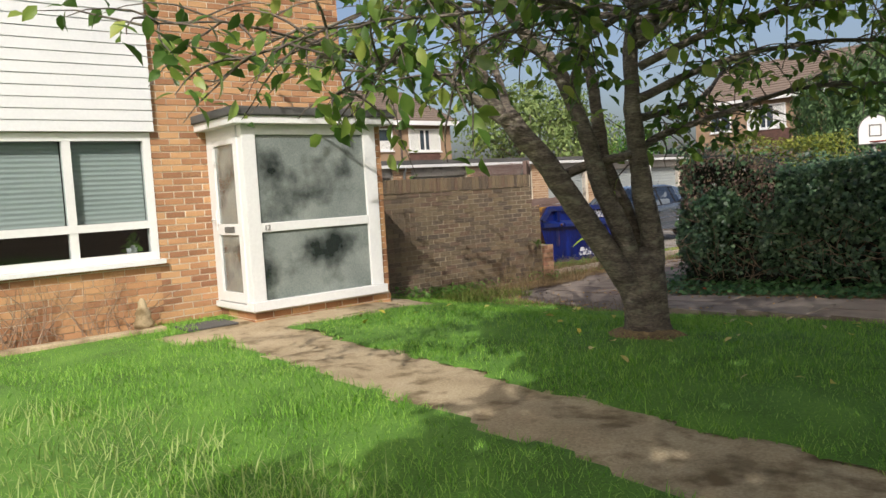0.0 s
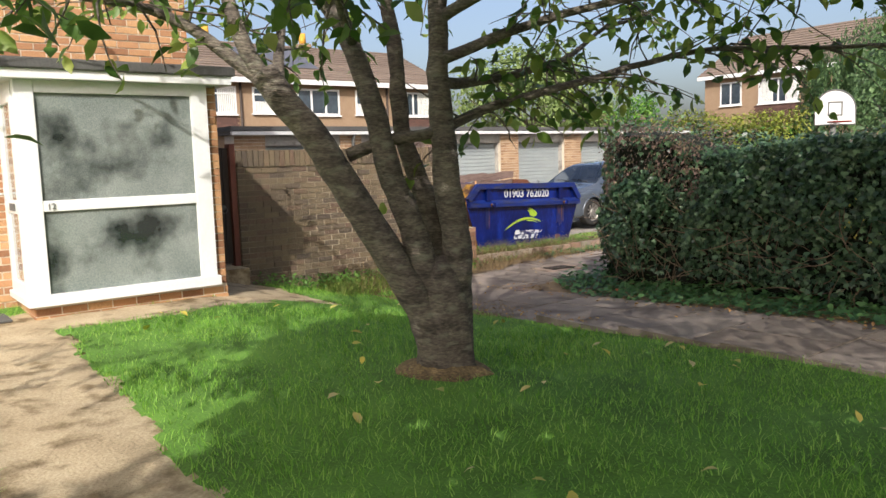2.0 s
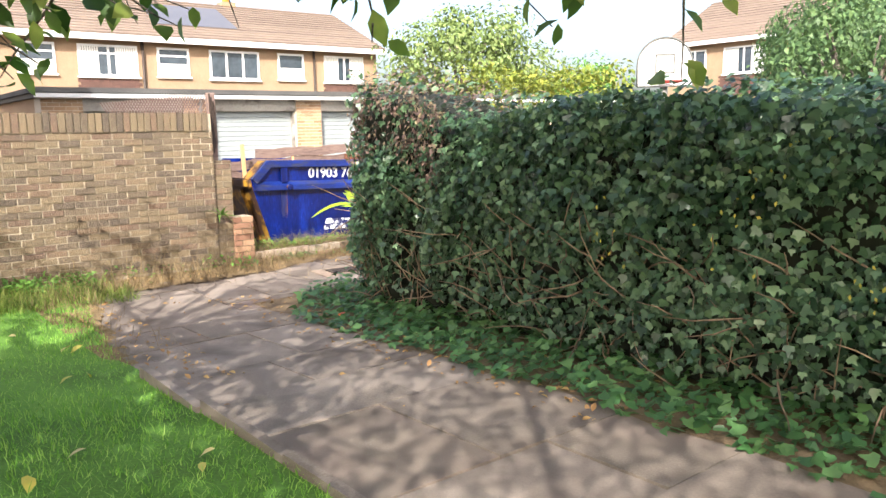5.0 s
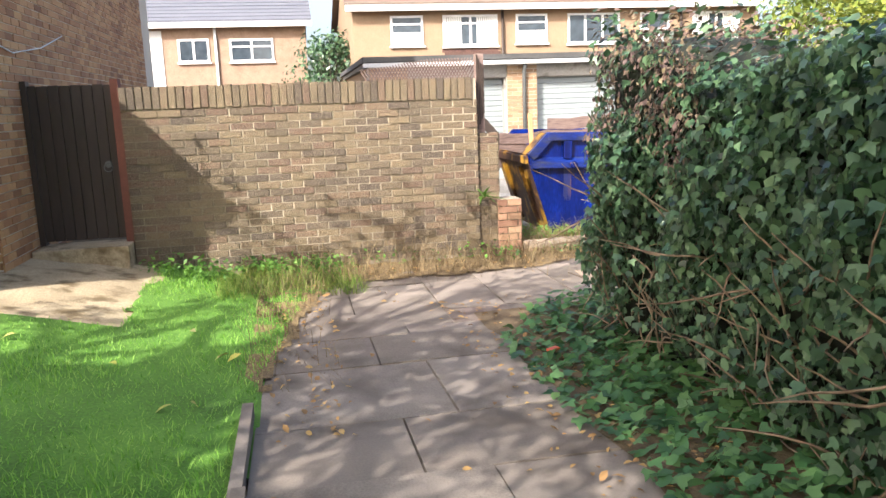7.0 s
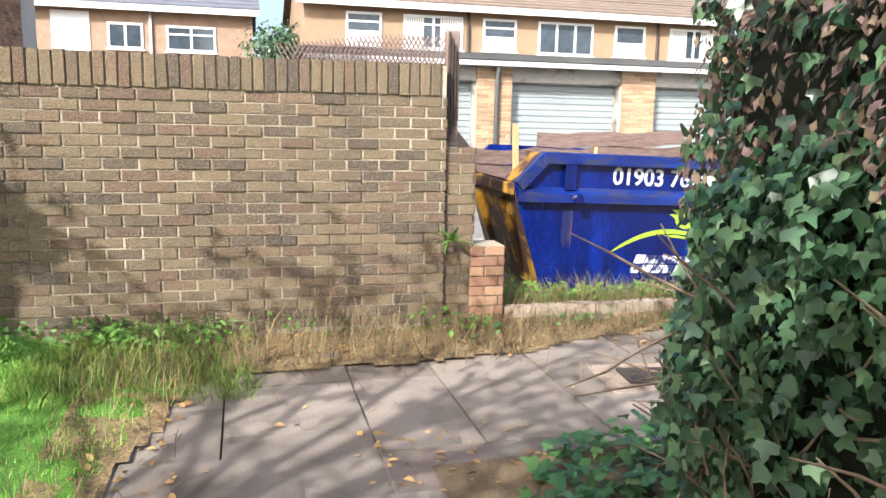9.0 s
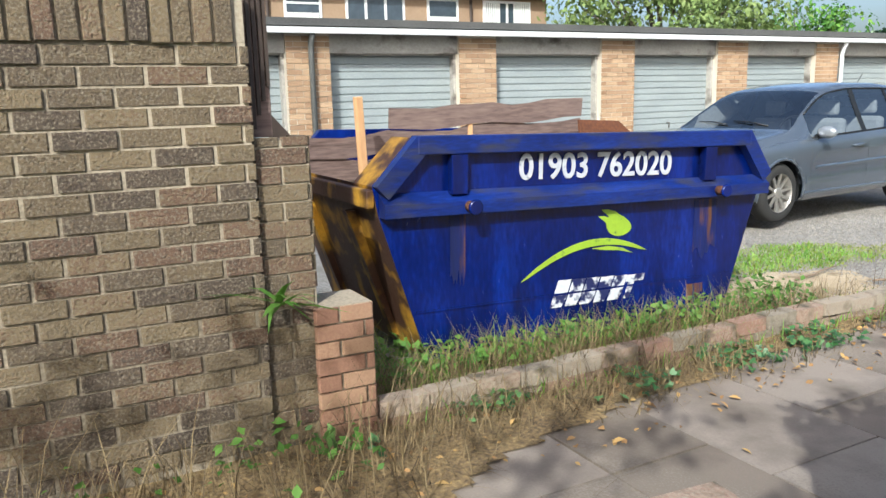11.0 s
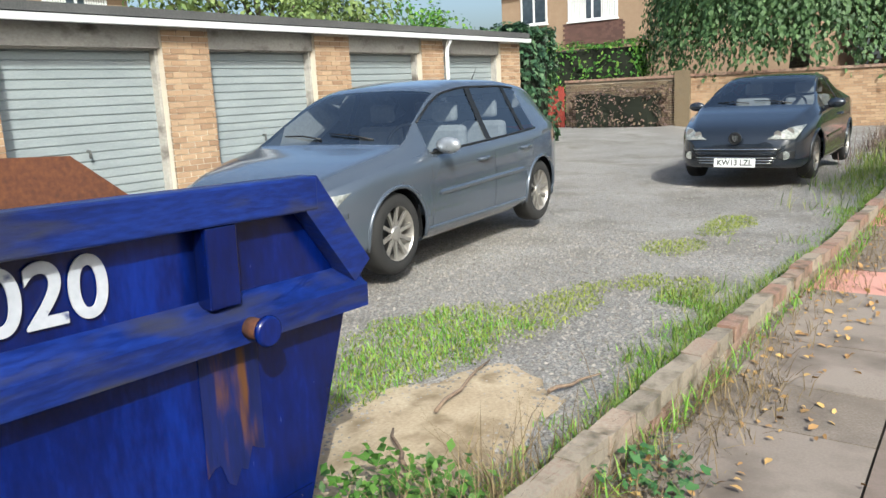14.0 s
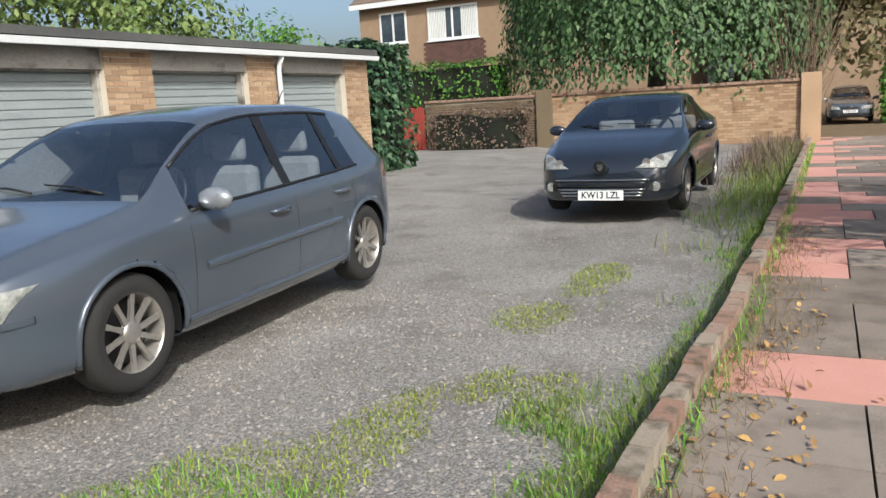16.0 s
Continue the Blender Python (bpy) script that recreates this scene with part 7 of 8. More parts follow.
# ---- houses round about ----
def gable_house(name, label, x0, x1, y0, y1, eave, ridge, wall_mat, roof_mat, along="x"):
    h = thing(name, label, "house", "neighbouring houses")
    part("wall", boxes_mesh([(x0, x1, y0, y1, -0.1, eave)]), wall_mat, h)
    bm = bmesh.new()
    o = 0.35
    if along == "x":
        ym = (y0 + y1) / 2
        prism(bm, [(y0 - o, eave + 0.02), (ym, ridge), (y1 + o, eave + 0.02), (y1 + o, eave + 0.16), (ym, ridge + 0.15), (y0 - o, eave + 0.16)], 0, x0 - 0.25, x1 + 0.25)
        tri = [(y0, eave), (y1, eave), (ym, ridge - 0.02)]
    else:
        xm = (x0 + x1) / 2
        prism(bm, [(x0 - o, eave + 0.02), (xm, ridge), (x1 + o, eave + 0.02), (x1 + o, eave + 0.16), (xm, ridge + 0.15), (x0 - o, eave + 0.16)], 1, y0 - 0.25, y1 + 0.25)
        tri = [(x0, eave), (x1, eave), (xm, ridge - 0.02)]
    roof = part("roof", bm, roof_mat, h)
    bm = bmesh.new()
    prism(bm, tri, 0 if along == "x" else 1, (x0 if along == "x" else y0) + 0.01, (x1 if along == "x" else y1) - 0.01)
    part("gable", bm, wall_mat, h)
    # rows of tiles on the slope that is seen
    rows = []
    n = 15
    for k in range(n):
        t = k / n
        if along == "x":
            y, z = y0 - o + ((y0 + y1) / 2 - y0 + o) * t, eave + 0.16 + (ridge - eave) * t
            rows.append((x0 - 0.25, x1 + 0.25, y - 0.01, y + 0.05, z, z + 0.035))
        else:
            x, z = x0 - o + ((x0 + x1) / 2 - x0 + o) * t, eave + 0.16 + (ridge - eave) * t
            rows.append((x - 0.01, x + 0.05, y0 - 0.25, y1 + 0.25, z, z + 0.035))
    tagged(part("tile_coursing", boxes_mesh(rows), roof_mat, roof), kind="stuff")
    bm = bmesh.new()
    if along == "x":
        box(bm, x0 - 0.25, x1 + 0.25, y0 - o - 0.05, y0 - o + 0.05, eave - 0.08, eave + 0.12)
    else:
        box(bm, x0 - o - 0.05, x0 - o + 0.05, y0 - 0.25, y1 + 0.25, eave - 0.08, eave + 0.12)
    part("gutter", bm, m_white, h)
    return h


def far_window(h, u0, u1, face, z0, z1, lights, axis="x", curtain=True, top_light=False):
    """A white framed window on a far wall: face is y (axis x) or x (axis y)."""
    w = new("window")
    w.parent = h
    bm = bmesh.new()
    b = 0.075
    rects = [(u0, u1, z0, z0 + b), (u0, u1, z1 - b, z1), (u0, u0 + b, z0 + b, z1 - b), (u1 - b, u1, z0 + b, z1 - b)]
    for k in range(1, lights):
        m = u0 + (u1 - u0) * k / lights
        rects.append((m - 0.04, m + 0.04, z0 + b, z1 - b))
    if top_light:
        rects.append((u0 + b, u1 - b, z1 - 0.32, z1 - 0.26))
    for a, c, d, e in rects:
        box(bm, *((a, c, face - 0.05, face + 0.02) if axis == "x" else (face - 0.05, face + 0.02, a, c)), d, e)
    part("window_frame", bm, m_white, w)
    q = (u0 + b, u1 - b, face - 0.022, face - 0.012, z0 + b, z1 - b) if axis == "x" else (face - 0.022, face - 0.012, u0 + b, u1 - b, z0 + b, z1 - b)
    part("pane", boxes_mesh([q]), m_far_glass, w)
    if curtain:
        bm = bmesh.new()
        n = int((u1 - u0) / 0.08)
        for k in range(n):
            a = u0 + b + (u1 - u0 - 2 * b) * k / n
            if 0.32 < k / n < 0.62 and lights != 1:
                continue
            r = (a, a + 0.06, face - 0.028, face - 0.023) if axis == "x" else (face - 0.028, face - 0.023, a, a + 0.06)
            box(bm, *r, z0 + b, z0 + (z1 - z0) * (0.93 if lights > 1 else 0.45))
        tagged(part("net_curtain", bm, m_curtain, w), kind="stuff")
    bm = bmesh.new()
    box(bm, *((u0 - .05, u1 + .05, face - .1, face + .01) if axis == "x" else (face - .1, face + .01, u0 - .05, u1 + .05)), z0 - .06, z0 - .002)
    part("sill", bm, m_white, w)


m_far_glass = material("far_glass", [C("2c343c"), C("46525c")], 0.08, big=0.6, fine=4, coat=1.0, bump=0)
Y = 29.0
ha = gable_house("terraced_house", "two-storey buff brick terrace with tiled roof behind the garages", 9.65, 24.9, Y, Y + 8, 4.78, 6.75, m_far_brick, m_tile_roof)
for a, b, n, tl in ((10.95, 12.1, 1, True), (12.8, 14.78, 2, True), (15.46, 16.63, 1, True), (17.4, 19.4, 3, False), (20.2, 21.35, 1, False), (22.3, 24.2, 2, False)):
    far_window(ha, a, b, Y, 3.55 if n == 1 else 3.5, 4.57, n, curtain=n != 3, top_light=tl)
for a, b in ((12.75, 14.83), (22.25, 24.25)):
    rows = [(a + 0.17 * i + (0.085 if k % 2 else 0), a + 0.17 * i + 0.165 + (0.085 if k % 2 else 0), Y - 0.03 - 0.004 * (k % 2), Y + 0.01, 2.5 + 0.1 * k, 2.605 + 0.1 * k) for k in range(9) for i in range(int((b - a) / 0.17))]
    part("tile_hanging", boxes_mesh(rows), m_sill_red, ha, "dark red hanging tiles under the window")
for x in (14.95, 21.8):
    bm = bmesh.new()
    tube(bm, [(x, Y - 0.08, 4.75), (x, Y - 0.08, 0)], [0.05, 0.05], 8)
    part("downpipe", bm, m_gate, ha)
bm = bmesh.new()
prism(bm, [(Y + 0.9, 5.47), (Y + 2.9, 6.46), (Y + 2.88, 6.52), (Y + 0.88, 5.53)], 0, 15.9, 19.0)
part("solar_panel", bm, m_slate, ha, "dark solar panels on the roof")
for x in (15.3, 19.95):
    ch = new("chimney")
    ch.parent = ha
    part("stack", boxes_mesh([(x - .3, x + .3, 32.7, 33.3, 6.2, 7.0)]), m_far_brick, ch)
    bm = bmesh.new()
    tube(bm, [(x, 33, 7.0), (x, 33, 7.5)], [.17, .15], 12)
    part("chimney_pot", bm, material("ochre_pot", [C("b98a2c"), C("cfa244")], 0.8), ch, "ochre chimney pot")

Y = 33.0
hb = gable_house("terraced_house", "red-brown brick house with dark slate roof", -4.0, 8.15, Y, Y + 8, 4.75, 7.2, material("far_red_brick", [C("7a6353"), C("8c7664"), C("9a8473")], .9, big=3, fine=20), m_slate)
far_window(hb, 3.35, 4.5, Y, 3.42, 4.29, 2, curtain=False)
far_window(hb, 5.25, 6.9, Y, 3.40, 4.26, 2, curtain=False, top_light=True)
part("cladding", boxes_mesh([(1.6, 2.8, Y - .04, Y + .01, 2.0, 4.6)]), m_clad, hb, "white cladding")
bm = bmesh.new()
tube(bm, [(4.75, Y - 0.08, 4.7), (4.75, Y - 0.08, 0)], [0.05, 0.05], 8)
part("downpipe", bm, m_white, hb)

X = 42.0
hc = gable_house("detached_house", "buff brick house with brown hanging tiles, beyond the far wall", X, X + 9, 13.0, 26.25, 5.6, 8.2, m_far_brick, m_tile_roof, "y")
far_window(hc, 23.95, 25.25, X, 4.02, 5.3, 2, "y", False)
far_window(hc, 20.7, 22.95, X, 3.98, 5.3, 2, "y")
part("tile_hanging", boxes_mesh([(X - .03 - .004 * (k % 2), X + .01, 20.4 + .17 * i + (.085 if k % 2 else 0), 20.4 + .17 * i + .165 + (.085 if k % 2 else 0), 2.9 + .1 * k, 3.0 + .1 * k) for k in range(10) for i in range(16)]), m_sill_red, hc, "dark brown hanging tiles")
hd = gable_house("detached_house", "brick house with brown tiled roof beyond the hedge", 44.0, 58.0, 3.06, 11.0, 5.3, 7.9, m_far_brick, m_tile_roof)

# ---- far brick wall, fence, hedges ----
FWX = 32.0
bm = bmesh.new()
box(bm, FWX + .008, FWX + .22, 8.2, 18.2, -.05, 1.38)
far_wall = solid("wall_far", bm, m_mortar_dark, "old brick wall at the end of the court", "wall", kind="structure")
lay(bond(8.2, 14.6, 0, 1.36), far_wall, "y", FWX + .008, -1, m_pier_red, m_garage_brick_j, limit=0)
lay(bond(14.6, 18.2, 0, 1.30), far_wall, "y", FWX + .008, -1, m_wall_brick, m_wall_brick_j, limit=0)
part("coping", boxes_mesh([(FWX - .05, FWX + .27, 8.15, 18.2, 1.382, 1.45)]), m_kerb, far_wall)
for y in (8.1, 14.45):
    part("pier", boxes_mesh([(FWX - .10, FWX + .3, y, y + .42, -.05, 1.56)]), m_wall_brick_j if y > 10 else m_garage_brick_j, far_wall)
fence = thing("fence", "short red-painted timber fence by the far wall", "fence")
for k in range(7):
    bm = bmesh.new()
    box(bm, FWX - 0.02, FWX + .0, 18.24 + k * .105, 18.335 + k * .105, 0, 1.28 + .03 * math.sin(k * 2.2), .004)
    part("paling", bm, m_red_fence, fence)
bm = bmesh.new()
box(bm, FWX + .001, FWX + .04, 18.22, 18.98, .3, .38)
box(bm, FWX + .001, FWX + .04, 18.22, 18.98, 1.0, 1.08)
part("fence_rail", bm, m_red_fence, fence)


def leafy_block(name, label, x0, x1, y0, y1, z1, n, mat, size, shape=SMALL, lump=0.18, z0=0.0, core=True, category="hedge"):
    """A clipped or overgrown hedge: a near-black core painted as the shade within, and a skin of leaves."""
    h = thing(name, label, category)
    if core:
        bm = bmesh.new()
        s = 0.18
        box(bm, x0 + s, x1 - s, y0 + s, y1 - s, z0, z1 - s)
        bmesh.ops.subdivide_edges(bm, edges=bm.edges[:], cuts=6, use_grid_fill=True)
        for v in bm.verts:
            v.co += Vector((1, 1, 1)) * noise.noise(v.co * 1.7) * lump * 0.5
        part("inner_growth", bm, m_hedge_shade, h)
    P = rng.uniform((x0, y0, z0), (x1, y1, z1), (n, 3))
    ax = rng.choice(3, n, p=[.42, .33, .25])
    sd = rng.integers(0, 2, n)
    lo, hi = np.array([x0, y0, z0]), np.array([x1, y1, z1])
    N = np.zeros((n, 3))
    for i in range(n):
        a = ax[i]
        s = 1 if a == 2 else sd[i]
        P[i, a] = hi[a] if s else lo[a]
        N[i, a] = 1 if s else -1
    k = np.array([noise.noise(Vector(p) * 1.3) + 0.5 * noise.noise(Vector(p) * 3.7) for p in P])
    P += N * (k * lump - rng.uniform(0, .16, n))[:, None]
    N[:, 2] += .5
    scatter("leaves", shape, frames_of(P, N + rng.normal(0, .45, (n, 3)), np.tile((0, 0, -1.0), (n, 1)), rng.uniform(.6, 1.3, n) * size, rng, .7), mat, "", "", h, "stuff")
    return h


leafy_block("golden_hedge", "golden-green privet hedge behind the ivy hedge", 10.35, 11.05, 4.55, 6.1, 1.98, 6500, m_gold, .05, core=False)
leafy_block("tall_ivy", "tall dark ivy growth beside the end garage", 25.2, 26.6, 15.7, 17.4, 2.6, 4500, m_ivy, .11, IVY)
leafy_block("conifer_hedge", "bright green clipped hedge behind the far wall", 33.2, 34.6, 16.4, 21.5, 2.55, 4500, m_conifer, .13)
leafy_block("hedge", "green hedge along the far road", 40.0, 41.2, -1.0, 6.4, 2.2, 5000, m_conifer, .15)
leafy_block("shrub", "dark creeper against the far wall", 31.3, 31.95, 15.0, 17.8, 1.15, 1800, m_purple, .09, lump=.35)


def leaf_tree(name, label, x, y, trunk, crown, n, mat, size, seed, squash=0.8, gaps=0.15):
    """A broad tree: tapered trunk, limbs, and leaves gathered in clumps with gaps between."""
    r = random.Random(seed)
    t = thing(name, label, "tree")
    bm = bmesh.new()
    tube(bm, [(x, y, -.1), (x + .1, y, trunk * .6), (x, y + .1, trunk + crown * .6)], [crown * .09, crown * .07, crown * .03], 10)
    clumps = []
    for k in range(22):
        a, e = r.uniform(0, 2 * math.pi), r.uniform(-.5, 1.4)
        d = crown * r.uniform(.45, .95)
        c = Vector((x + d * math.cos(a) * math.cos(e), y + d * math.sin(a) * math.cos(e), trunk + crown * .7 + d * math.sin(e) * squash))
        clumps.append((c, crown * r.uniform(.22, .42)))
        tube(bm, [(x, y, trunk + crown * .15), (Vector((x, y, trunk + crown * .3)) + c) / 2, c], [crown * .03, crown * .02, crown * .008], 6)
    part("trunk", bm, m_bark, t)
    P, N = [], []
    for i in range(n):
        c, rad = clumps[r.randrange(len(clumps))]
        d = Vector((r.gauss(0, 1), r.gauss(0, 1), r.gauss(0, 1))).normalized()
        P.append(c + d * rad * r.uniform(.55, 1.1))
        N.append(d + Vector((0, 0, .3)))
    P, N = np.array(P), np.array(N)
    scatter("crown", SMALL, frames_of(P, N + rng.normal(0, .5, N.shape), np.tile((0, 0, -1.0), (n, 1)), rng.uniform(.7, 1.3, n) * size, rng, .8), mat, "", "", t, "")
    return t


leaf_tree("tree", "light green leafy tree behind the garages", 26.6, 25.0, 1.2, 3.3, 9000, m_far_tree, .20, 2)
leaf_tree("tree", "ivy-covered tree between the houses", 9.0, 31.5, 1.0, 2.0, 3500, m_ivy, .17, 3)
leaf_tree("tree", "green tree beyond the garages", 36.0, 27.0, 1.0, 2.4, 3500, m_conifer, .2, 4)
leaf_tree("tree", "dark green ornamental tree beyond the hedge", 18.5, 6.0, 0.6, 1.8, 5000, m_willow, .11, 6)
leaf_tree("tree", "yellow-green shrub tree beyond the hedge", 20.5, 4.0, .6, 2.0, 4500, m_gold, .11, 7)


m_bush = material("brownish_leaf", [C("4a4a30"), C("66603e"), C("7c7650")], 0.7, pick="island", bump=0, through_light=0.2)


def weeping_tree():
    t = thing("weeping_tree", "large weeping tree with hanging leafy curtains over the wall", "tree")
    r = random.Random(8)
    bm = bmesh.new()
    tube(bm, [(35, 12.4, -.1), (35.1, 12.3, 2.5), (34.8, 12.5, 4.5), (35, 12.6, 6.5)], [.30, .24, .18, .08], 12)
    strands = []
    for k in range(1050):
        a, d = r.uniform(0, 2 * math.pi), r.uniform(.8, 1.0) if k % 3 else r.uniform(.2, .8)
        x, y = 34.6 + 3.2 * d * math.cos(a), 12.2 + 4.4 * d * math.sin(a)
        top = 6.9 - 2.3 * d * d + r.uniform(-.4, .4)
        bot = r.uniform(1.0, 2.4) + (0.9 if x > 34 else 0) + 1.2 * (1 - d)
        if x < 31.9:
            bot = max(bot, 1.5 + r.uniform(0, .5))
        strands.append((x, y, top, bot, a))
    for k in range(26):
        x, y, top, bot, a = strands[k * 40]
        tube(bm, [(34.9, 12.4, 3.6 + .1 * k), ((34.9 + x) / 2, (12.4 + y) / 2, top + .6), (x, y, top)], [.06, .04, .012], 6)
    part("trunk", bm, m_bark, t)
    P, N = [], []
    for x, y, top, bot, a in strands:
        z = top
        while z > bot:
            P.append((x + r.gauss(0, .08), y + r.gauss(0, .08), z))
            N.append((math.cos(a) + r.gauss(0, .5), math.sin(a) + r.gauss(0, .5), .4))
            z -= r.uniform(.07, .13)
    n = len(P)
    scatter("crown", SMALL, frames_of(np.array(P), np.array(N), np.tile((0, 0, -1.0), (n, 1)), rng.uniform(.11, .2, n), rng, .4), m_willow, "", "", t, "")


weeping_tree()
leaf_tree("tree", "brownish bushy tree at the end of the far wall", 35.6, 8.5, 1.1, 2.7, 9000, m_bush, .24, 12)
# bare shrub at the end of the far wall
bm = bmesh.new()
r_ = random.Random(12)
for k in range(90):
    p, d = Vector((33.2 + r_.uniform(-.3, .3), 8.9 + r_.uniform(-.5, .5), 0)), Vector((r_.uniform(-.35, .35), r_.uniform(-.45, .25), 1)).normalized()
    q = [p]
    for s in range(6):
        d = (d + Vector((r_.uniform(-.2, .2), r_.uniform(-.2, .2), .05))).normalized()
        q.append(q[-1] + d * r_.uniform(.4, .75))
    tube(bm, q, [.022, .018, .014, .011, .008, .006, .003], 4, False)
solid("bare_shrub", bm, m_twig, "tall bare brown twiggy shrub beside the wall", "shrub")

# basketball board on a pole behind the hedge
hoop = thing("basketball_backboard", "white rounded basketball backboard on a pole", "backboard")
bm = bmesh.new()
pts = [(-.22, 0), (.22, 0), (.22, .17)] + [(.22 * math.cos(a), .17 + .22 * math.sin(a)) for a in [i * math.pi / 14 for i in range(1, 14)]] + [(-.22, .17)]
prism(bm, pts, 1, 0, .02)
part("board", bm, m_white, hoop)
bm = bmesh.new()
for a, b, c, d in ((-.08, .08, .10, .115), (-.08, .08, .245, .26), (-.08, -.065, .115, .245), (.065, .08, .115, .245)):
    box(bm, a, b, -.006, -.001, c, d)
part("target_square", bm, m_fascia_grey, hoop)
bm = bmesh.new()
n_ = len(pts)
tube(bm, [(p[0], -.004, p[1]) for p in pts] + [(pts[0][0], -.004, pts[0][1])], [.008] * (n_ + 1), 5)
part("border", bm, m_fascia_grey, hoop)
bm = bmesh.new()
tube(bm, [(.12 * math.cos(a), -.14 + .12 * math.sin(a), .03) for a in [i * math.pi / 8 for i in range(17)]], [.008] * 17, 6)
part("ring", bm, m_red_fence, hoop)
bm = bmesh.new()
tube(bm, [(0, .05, -1.85), (0, .05, .2)], [.03, .03], 10)
part("pole", bm, m_fascia_grey, hoop)
hoop.matrix_world = pose(11.12, 4.28, 1.80, 0, 0, -45)

# small car parked on the far road
far_car = copy_thing(hatch, pose(40.2, 7.3, 0.0, 0, 0, 0) @ Matrix.Scale(1 / UNIT, 4))
tagged(far_car, "small silver car parked on the far road", "car", "cars in the garage court")

# ---- by the house: trellis, post, pots, bed ----
trellis = thing("trellis", "old timber trellis behind the wall top", "trellis")
for k in range(34):
    for sgn in (1, -1):
        bm = bmesh.new()
        x = 8.05 + k * .03
        h = 1.73 + .11 * smooth((x - 8.0) / .9)
        box(bm, -.005, .005, 0 if sgn > 0 else .006, .005 if sgn > 0 else .011, 0, .16 + .10 * smooth((x - 8.0) / .9))
        bmesh.ops.transform(bm, matrix=pose(x, WALL_Y + .27, 1.68, 0, 30 * sgn, 0), verts=bm.verts)
        part("slat", bm, m_wood_grey, trellis)
bm = bmesh.new()
box(bm, 8.0, 9.05, WALL_Y + .255, WALL_Y + .268, 1.655, 1.69)
part("rail", bm, m_wood_grey, trellis)
post = thing("fence_post", "split dark weathered timber post at the wall end", "post")
bm = bmesh.new()
box(bm, 9.045, 9.125, WALL_Y + .10, WALL_Y + .18, 1.19, 1.93, .006)
for v in bm.verts:
    v.co.x += .012 * noise.noise(v.co * 9)
part("post_shaft", bm, m_wood_grey, post)
for k in range(4):
    bm = bmesh.new()
    box(bm, 9.05 + k * .02, 9.062 + k * .02, WALL_Y + .085, WALL_Y + .10, 1.22 + .05 * k, 1.92 - .04 * k)
    part("splinter", bm, m_gate, post)

# roller blinds behind the front window
for a, b, z in ((.9, 1.94, 1.40), (2.02, 2.69, 1.40), (-.4, .85, 1.40)):
    bl = thing("window_blind", "pale green pleated window blind, lowered", "blind", "blinds in the front window")
    bm = bmesh.new()
    n = 34
    prof = [(HY + .10 + (.008 if k % 2 else 0), z + (2.20 - z) * k / n) for k in range(n + 1)]
    prism(bm, prof + [(p[0] + .004, p[1]) for p in prof[::-1]], 0, a, b)
    part("fabric", bm, m_blind, bl)
plant = thing("pot_plant", "small green plant in a white pot on the window sill", "plant")
bm = bmesh.new()
tube(bm, [(2.55, HY + .16, 1.05), (2.55, HY + .16, 1.16)], [.045, .06], 14)
part("pot", bm, m_white, plant)
P = np.array([(2.55, HY + .16, 1.17)] * 26) + rng.normal(0, .02, (26, 3))
scatter("leaves", LEAF, frames_of(P, rng.normal(0, 1, (26, 3)), rng.normal(0, 1, (26, 3)) + (0, 0, .5), rng.uniform(.08, .14, 26), rng), m_weed, "", "", plant, "")
bm = bmesh.new()
box(bm, -3, 2.62, 7.36, 7.50, .25, .385, .01)
solid("bed_edging", bm, m_concrete, "pale concrete edging of the flower bed", "edging", kind="structure")
bm = bmesh.new()
box(bm, 2.95, 3.45, 7.02, 7.42, .345, .362, .004)
mat_ob = solid("door_mat", bm, m_felt, "dark grey rubber door mat by the porch door", "mat")
mat_ob.location = (-.25, .02, .003)
bm = bmesh.new()
_q = [(.0, .0), (.09, 0), (.10, .05), (.07, .10), (.075, .15), (.045, .20), (.04, .25), (.015, .29), (0, .29)]
_rg = [[bm.verts.new((2.45 + p * math.cos(k * math.pi / 7), 7.50 + .8 * p * math.sin(k * math.pi / 7), .38 + z)) for k in range(14)] for p, z in _q[1:-1]]
for a, b in zip(_rg, _rg[1:]):
    for k in range(14):
        bm.faces.new((a[k], a[(k + 1) % 14], b[(k + 1) % 14], b[k])).smooth = True
bm.faces.new(_rg[0][::-1])
bm.faces.new(_rg[-1])
solid("garden_ornament", bm, m_concrete, "small weathered stone garden ornament", "ornament")
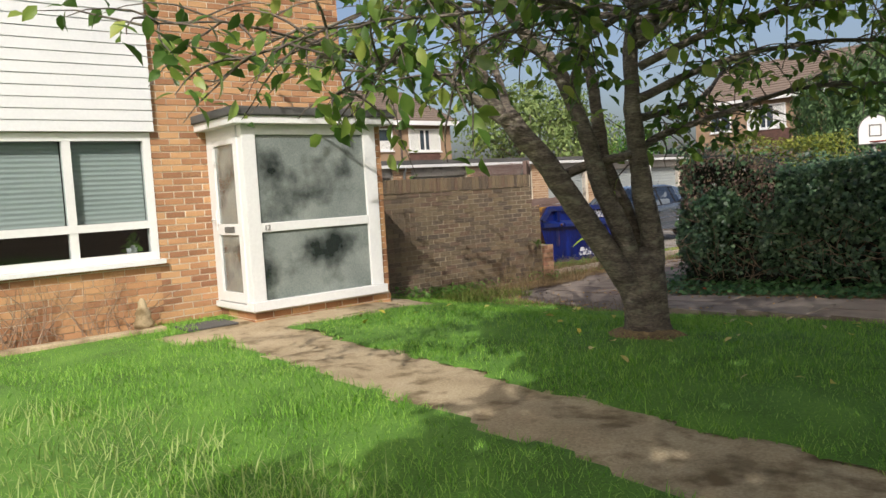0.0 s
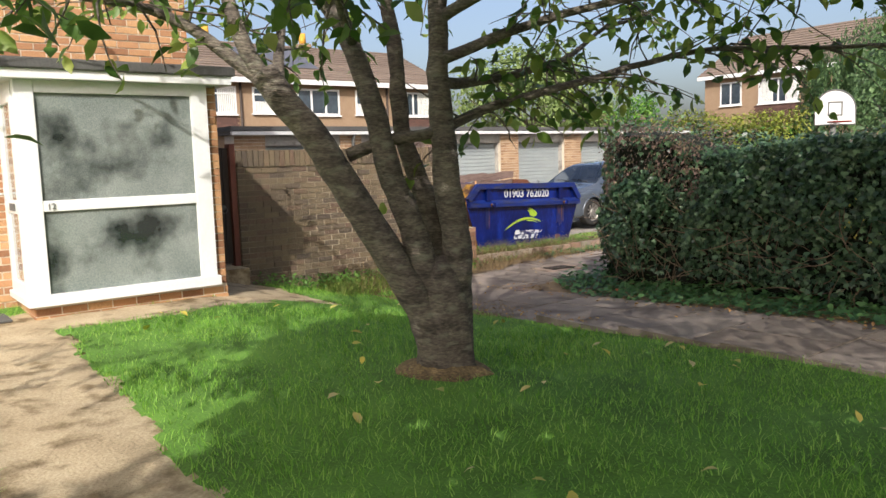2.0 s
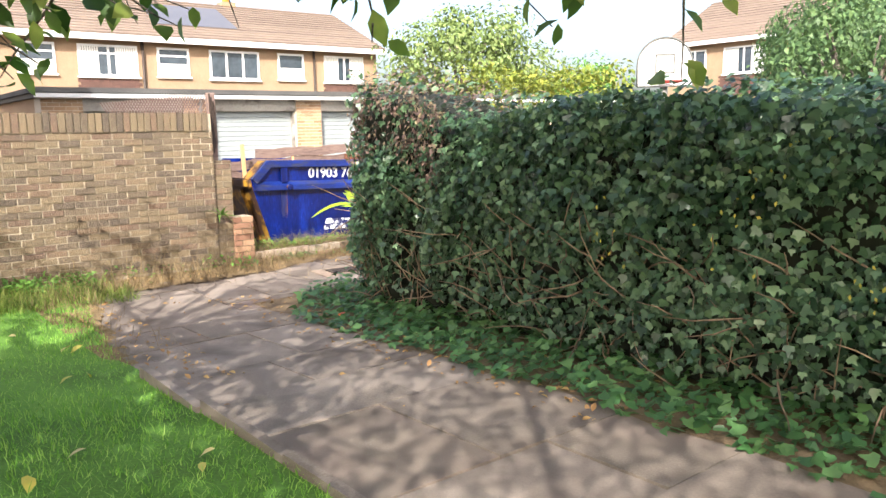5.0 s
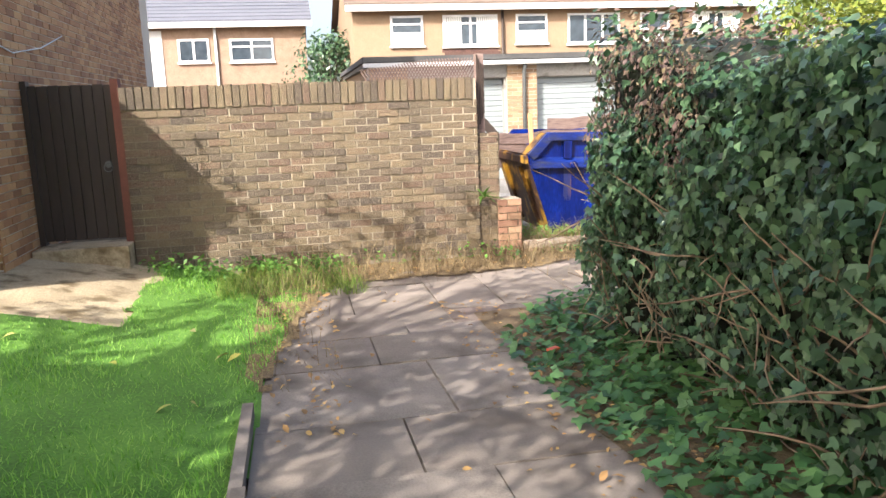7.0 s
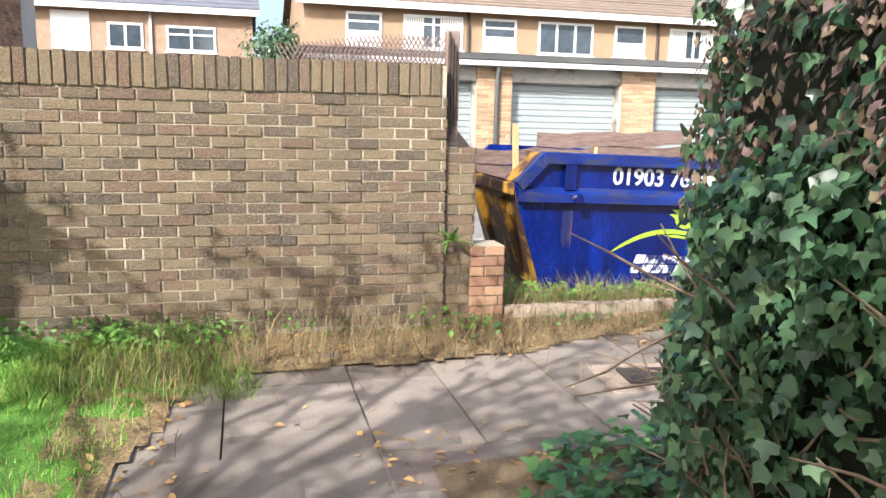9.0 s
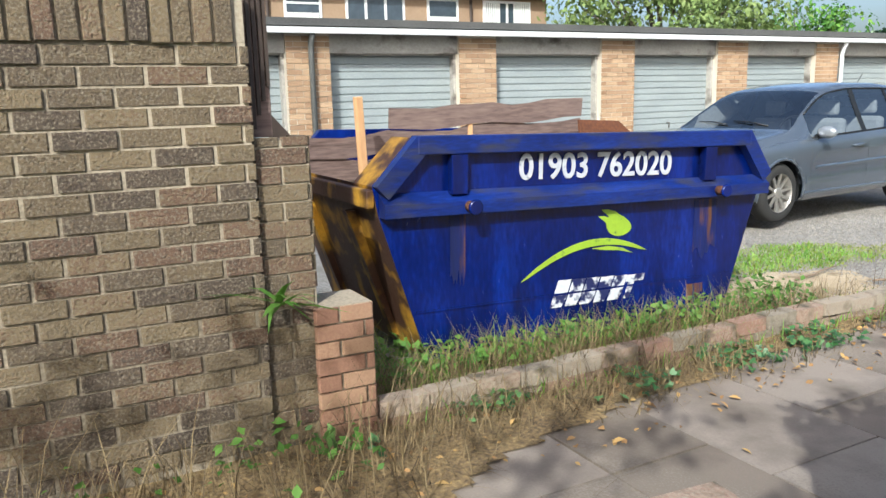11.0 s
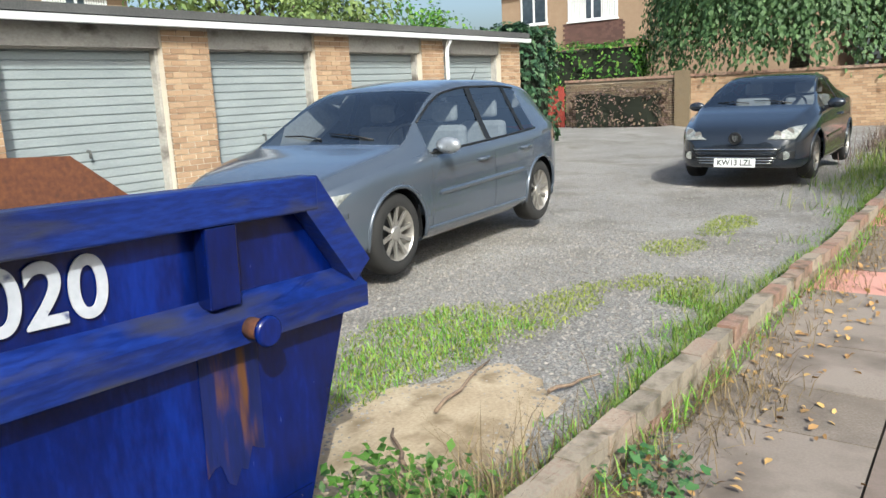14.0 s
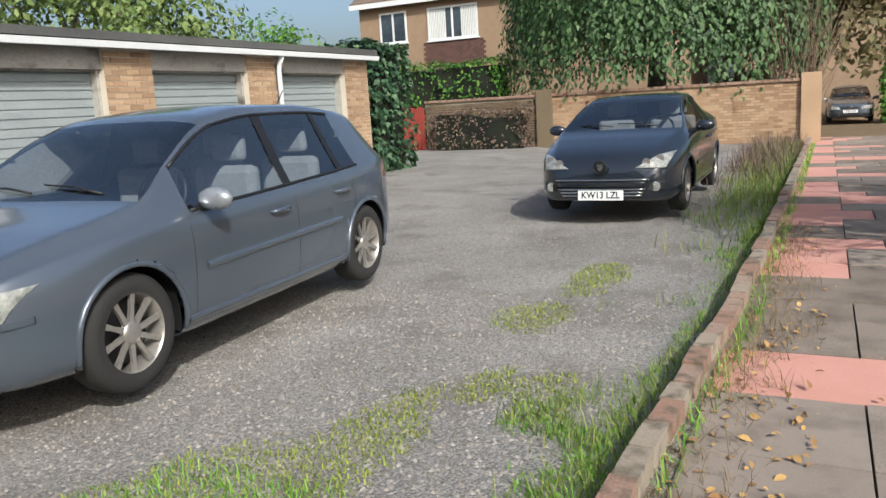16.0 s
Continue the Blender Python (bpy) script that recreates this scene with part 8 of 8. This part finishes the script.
# dry climber on the house front
bm = bmesh.new()
for k in range(46):
    p = Vector((1.3 + r_.uniform(-.3, 1.2), 7.72 + r_.uniform(-.06, .02), .36))
    d = Vector((r_.uniform(-.7, .7), 0, 1)).normalized()
    q = [p]
    for s in range(5):
        d = (d + Vector((r_.uniform(-.4, .4), r_.uniform(-.05, .05), r_.uniform(-.35, .2)))).normalized()
        q.append(q[-1] + d * r_.uniform(.06, .15))
    tube(bm, q, [.005, .0045, .004, .003, .003, .002], 4, False)
solid("dry_climber", bm, m_twig, "dry leafless climber below the front window", "climber")
# wiring and bracket on the side wall
bm = bmesh.new()
tube(bm, [(HX + .004, 8.0, 2.10), (HX + .012, 8.6, 2.02), (HX + .012, 9.4, 2.12), (HX + .004, 10.2, 2.30)], [.006] * 4, 6)
solid("cable", bm, m_clad, "white cable sagging along the brick side wall", "cable")
# litter
bm = bmesh.new()
box(bm, -.05, .05, -.018, .018, 0, .014, .005)
bmesh.ops.transform(bm, matrix=pose(8.63, 5.35, ground_z(8.63, 5.35) + .06, 10, 5, 40), verts=bm.verts)
solid("wrapper", bm, material("orange_wrapper", [C("c4502c"), C("dd6a44")], .5), "crumpled orange wrapper on the ivy", "litter")
# plant growing out of the wall
P = np.array([(9.06, WALL_Y - .02, .60)] * 18) + rng.normal(0, .012, (18, 3))
scatter("wall_plant", BLADE, np.stack([np.column_stack([rng.normal(0, .012, 18), rng.normal(0, .012, 18), rng.normal(0, .006, 18)]) + (.018, 0, 0), np.column_stack([rng.normal(0, .10, 18), rng.uniform(-.16, -.05, 18), rng.uniform(-.08, .16, 18)]), np.column_stack([rng.normal(0, .03, 18), rng.normal(0, .03, 18), rng.uniform(-.2, -.05, 18)]), P], axis=2), m_weed, "green strap-leaved weed growing from the brick joints", "weed", kind="")

# ---- bring the plan to metres ----
for ob in list(scene.objects):
    if ob.parent is None and ob.type not in {"CAMERA", "LIGHT"}:
        ob.matrix_basis = Matrix.Scale(UNIT, 4) @ ob.matrix_basis
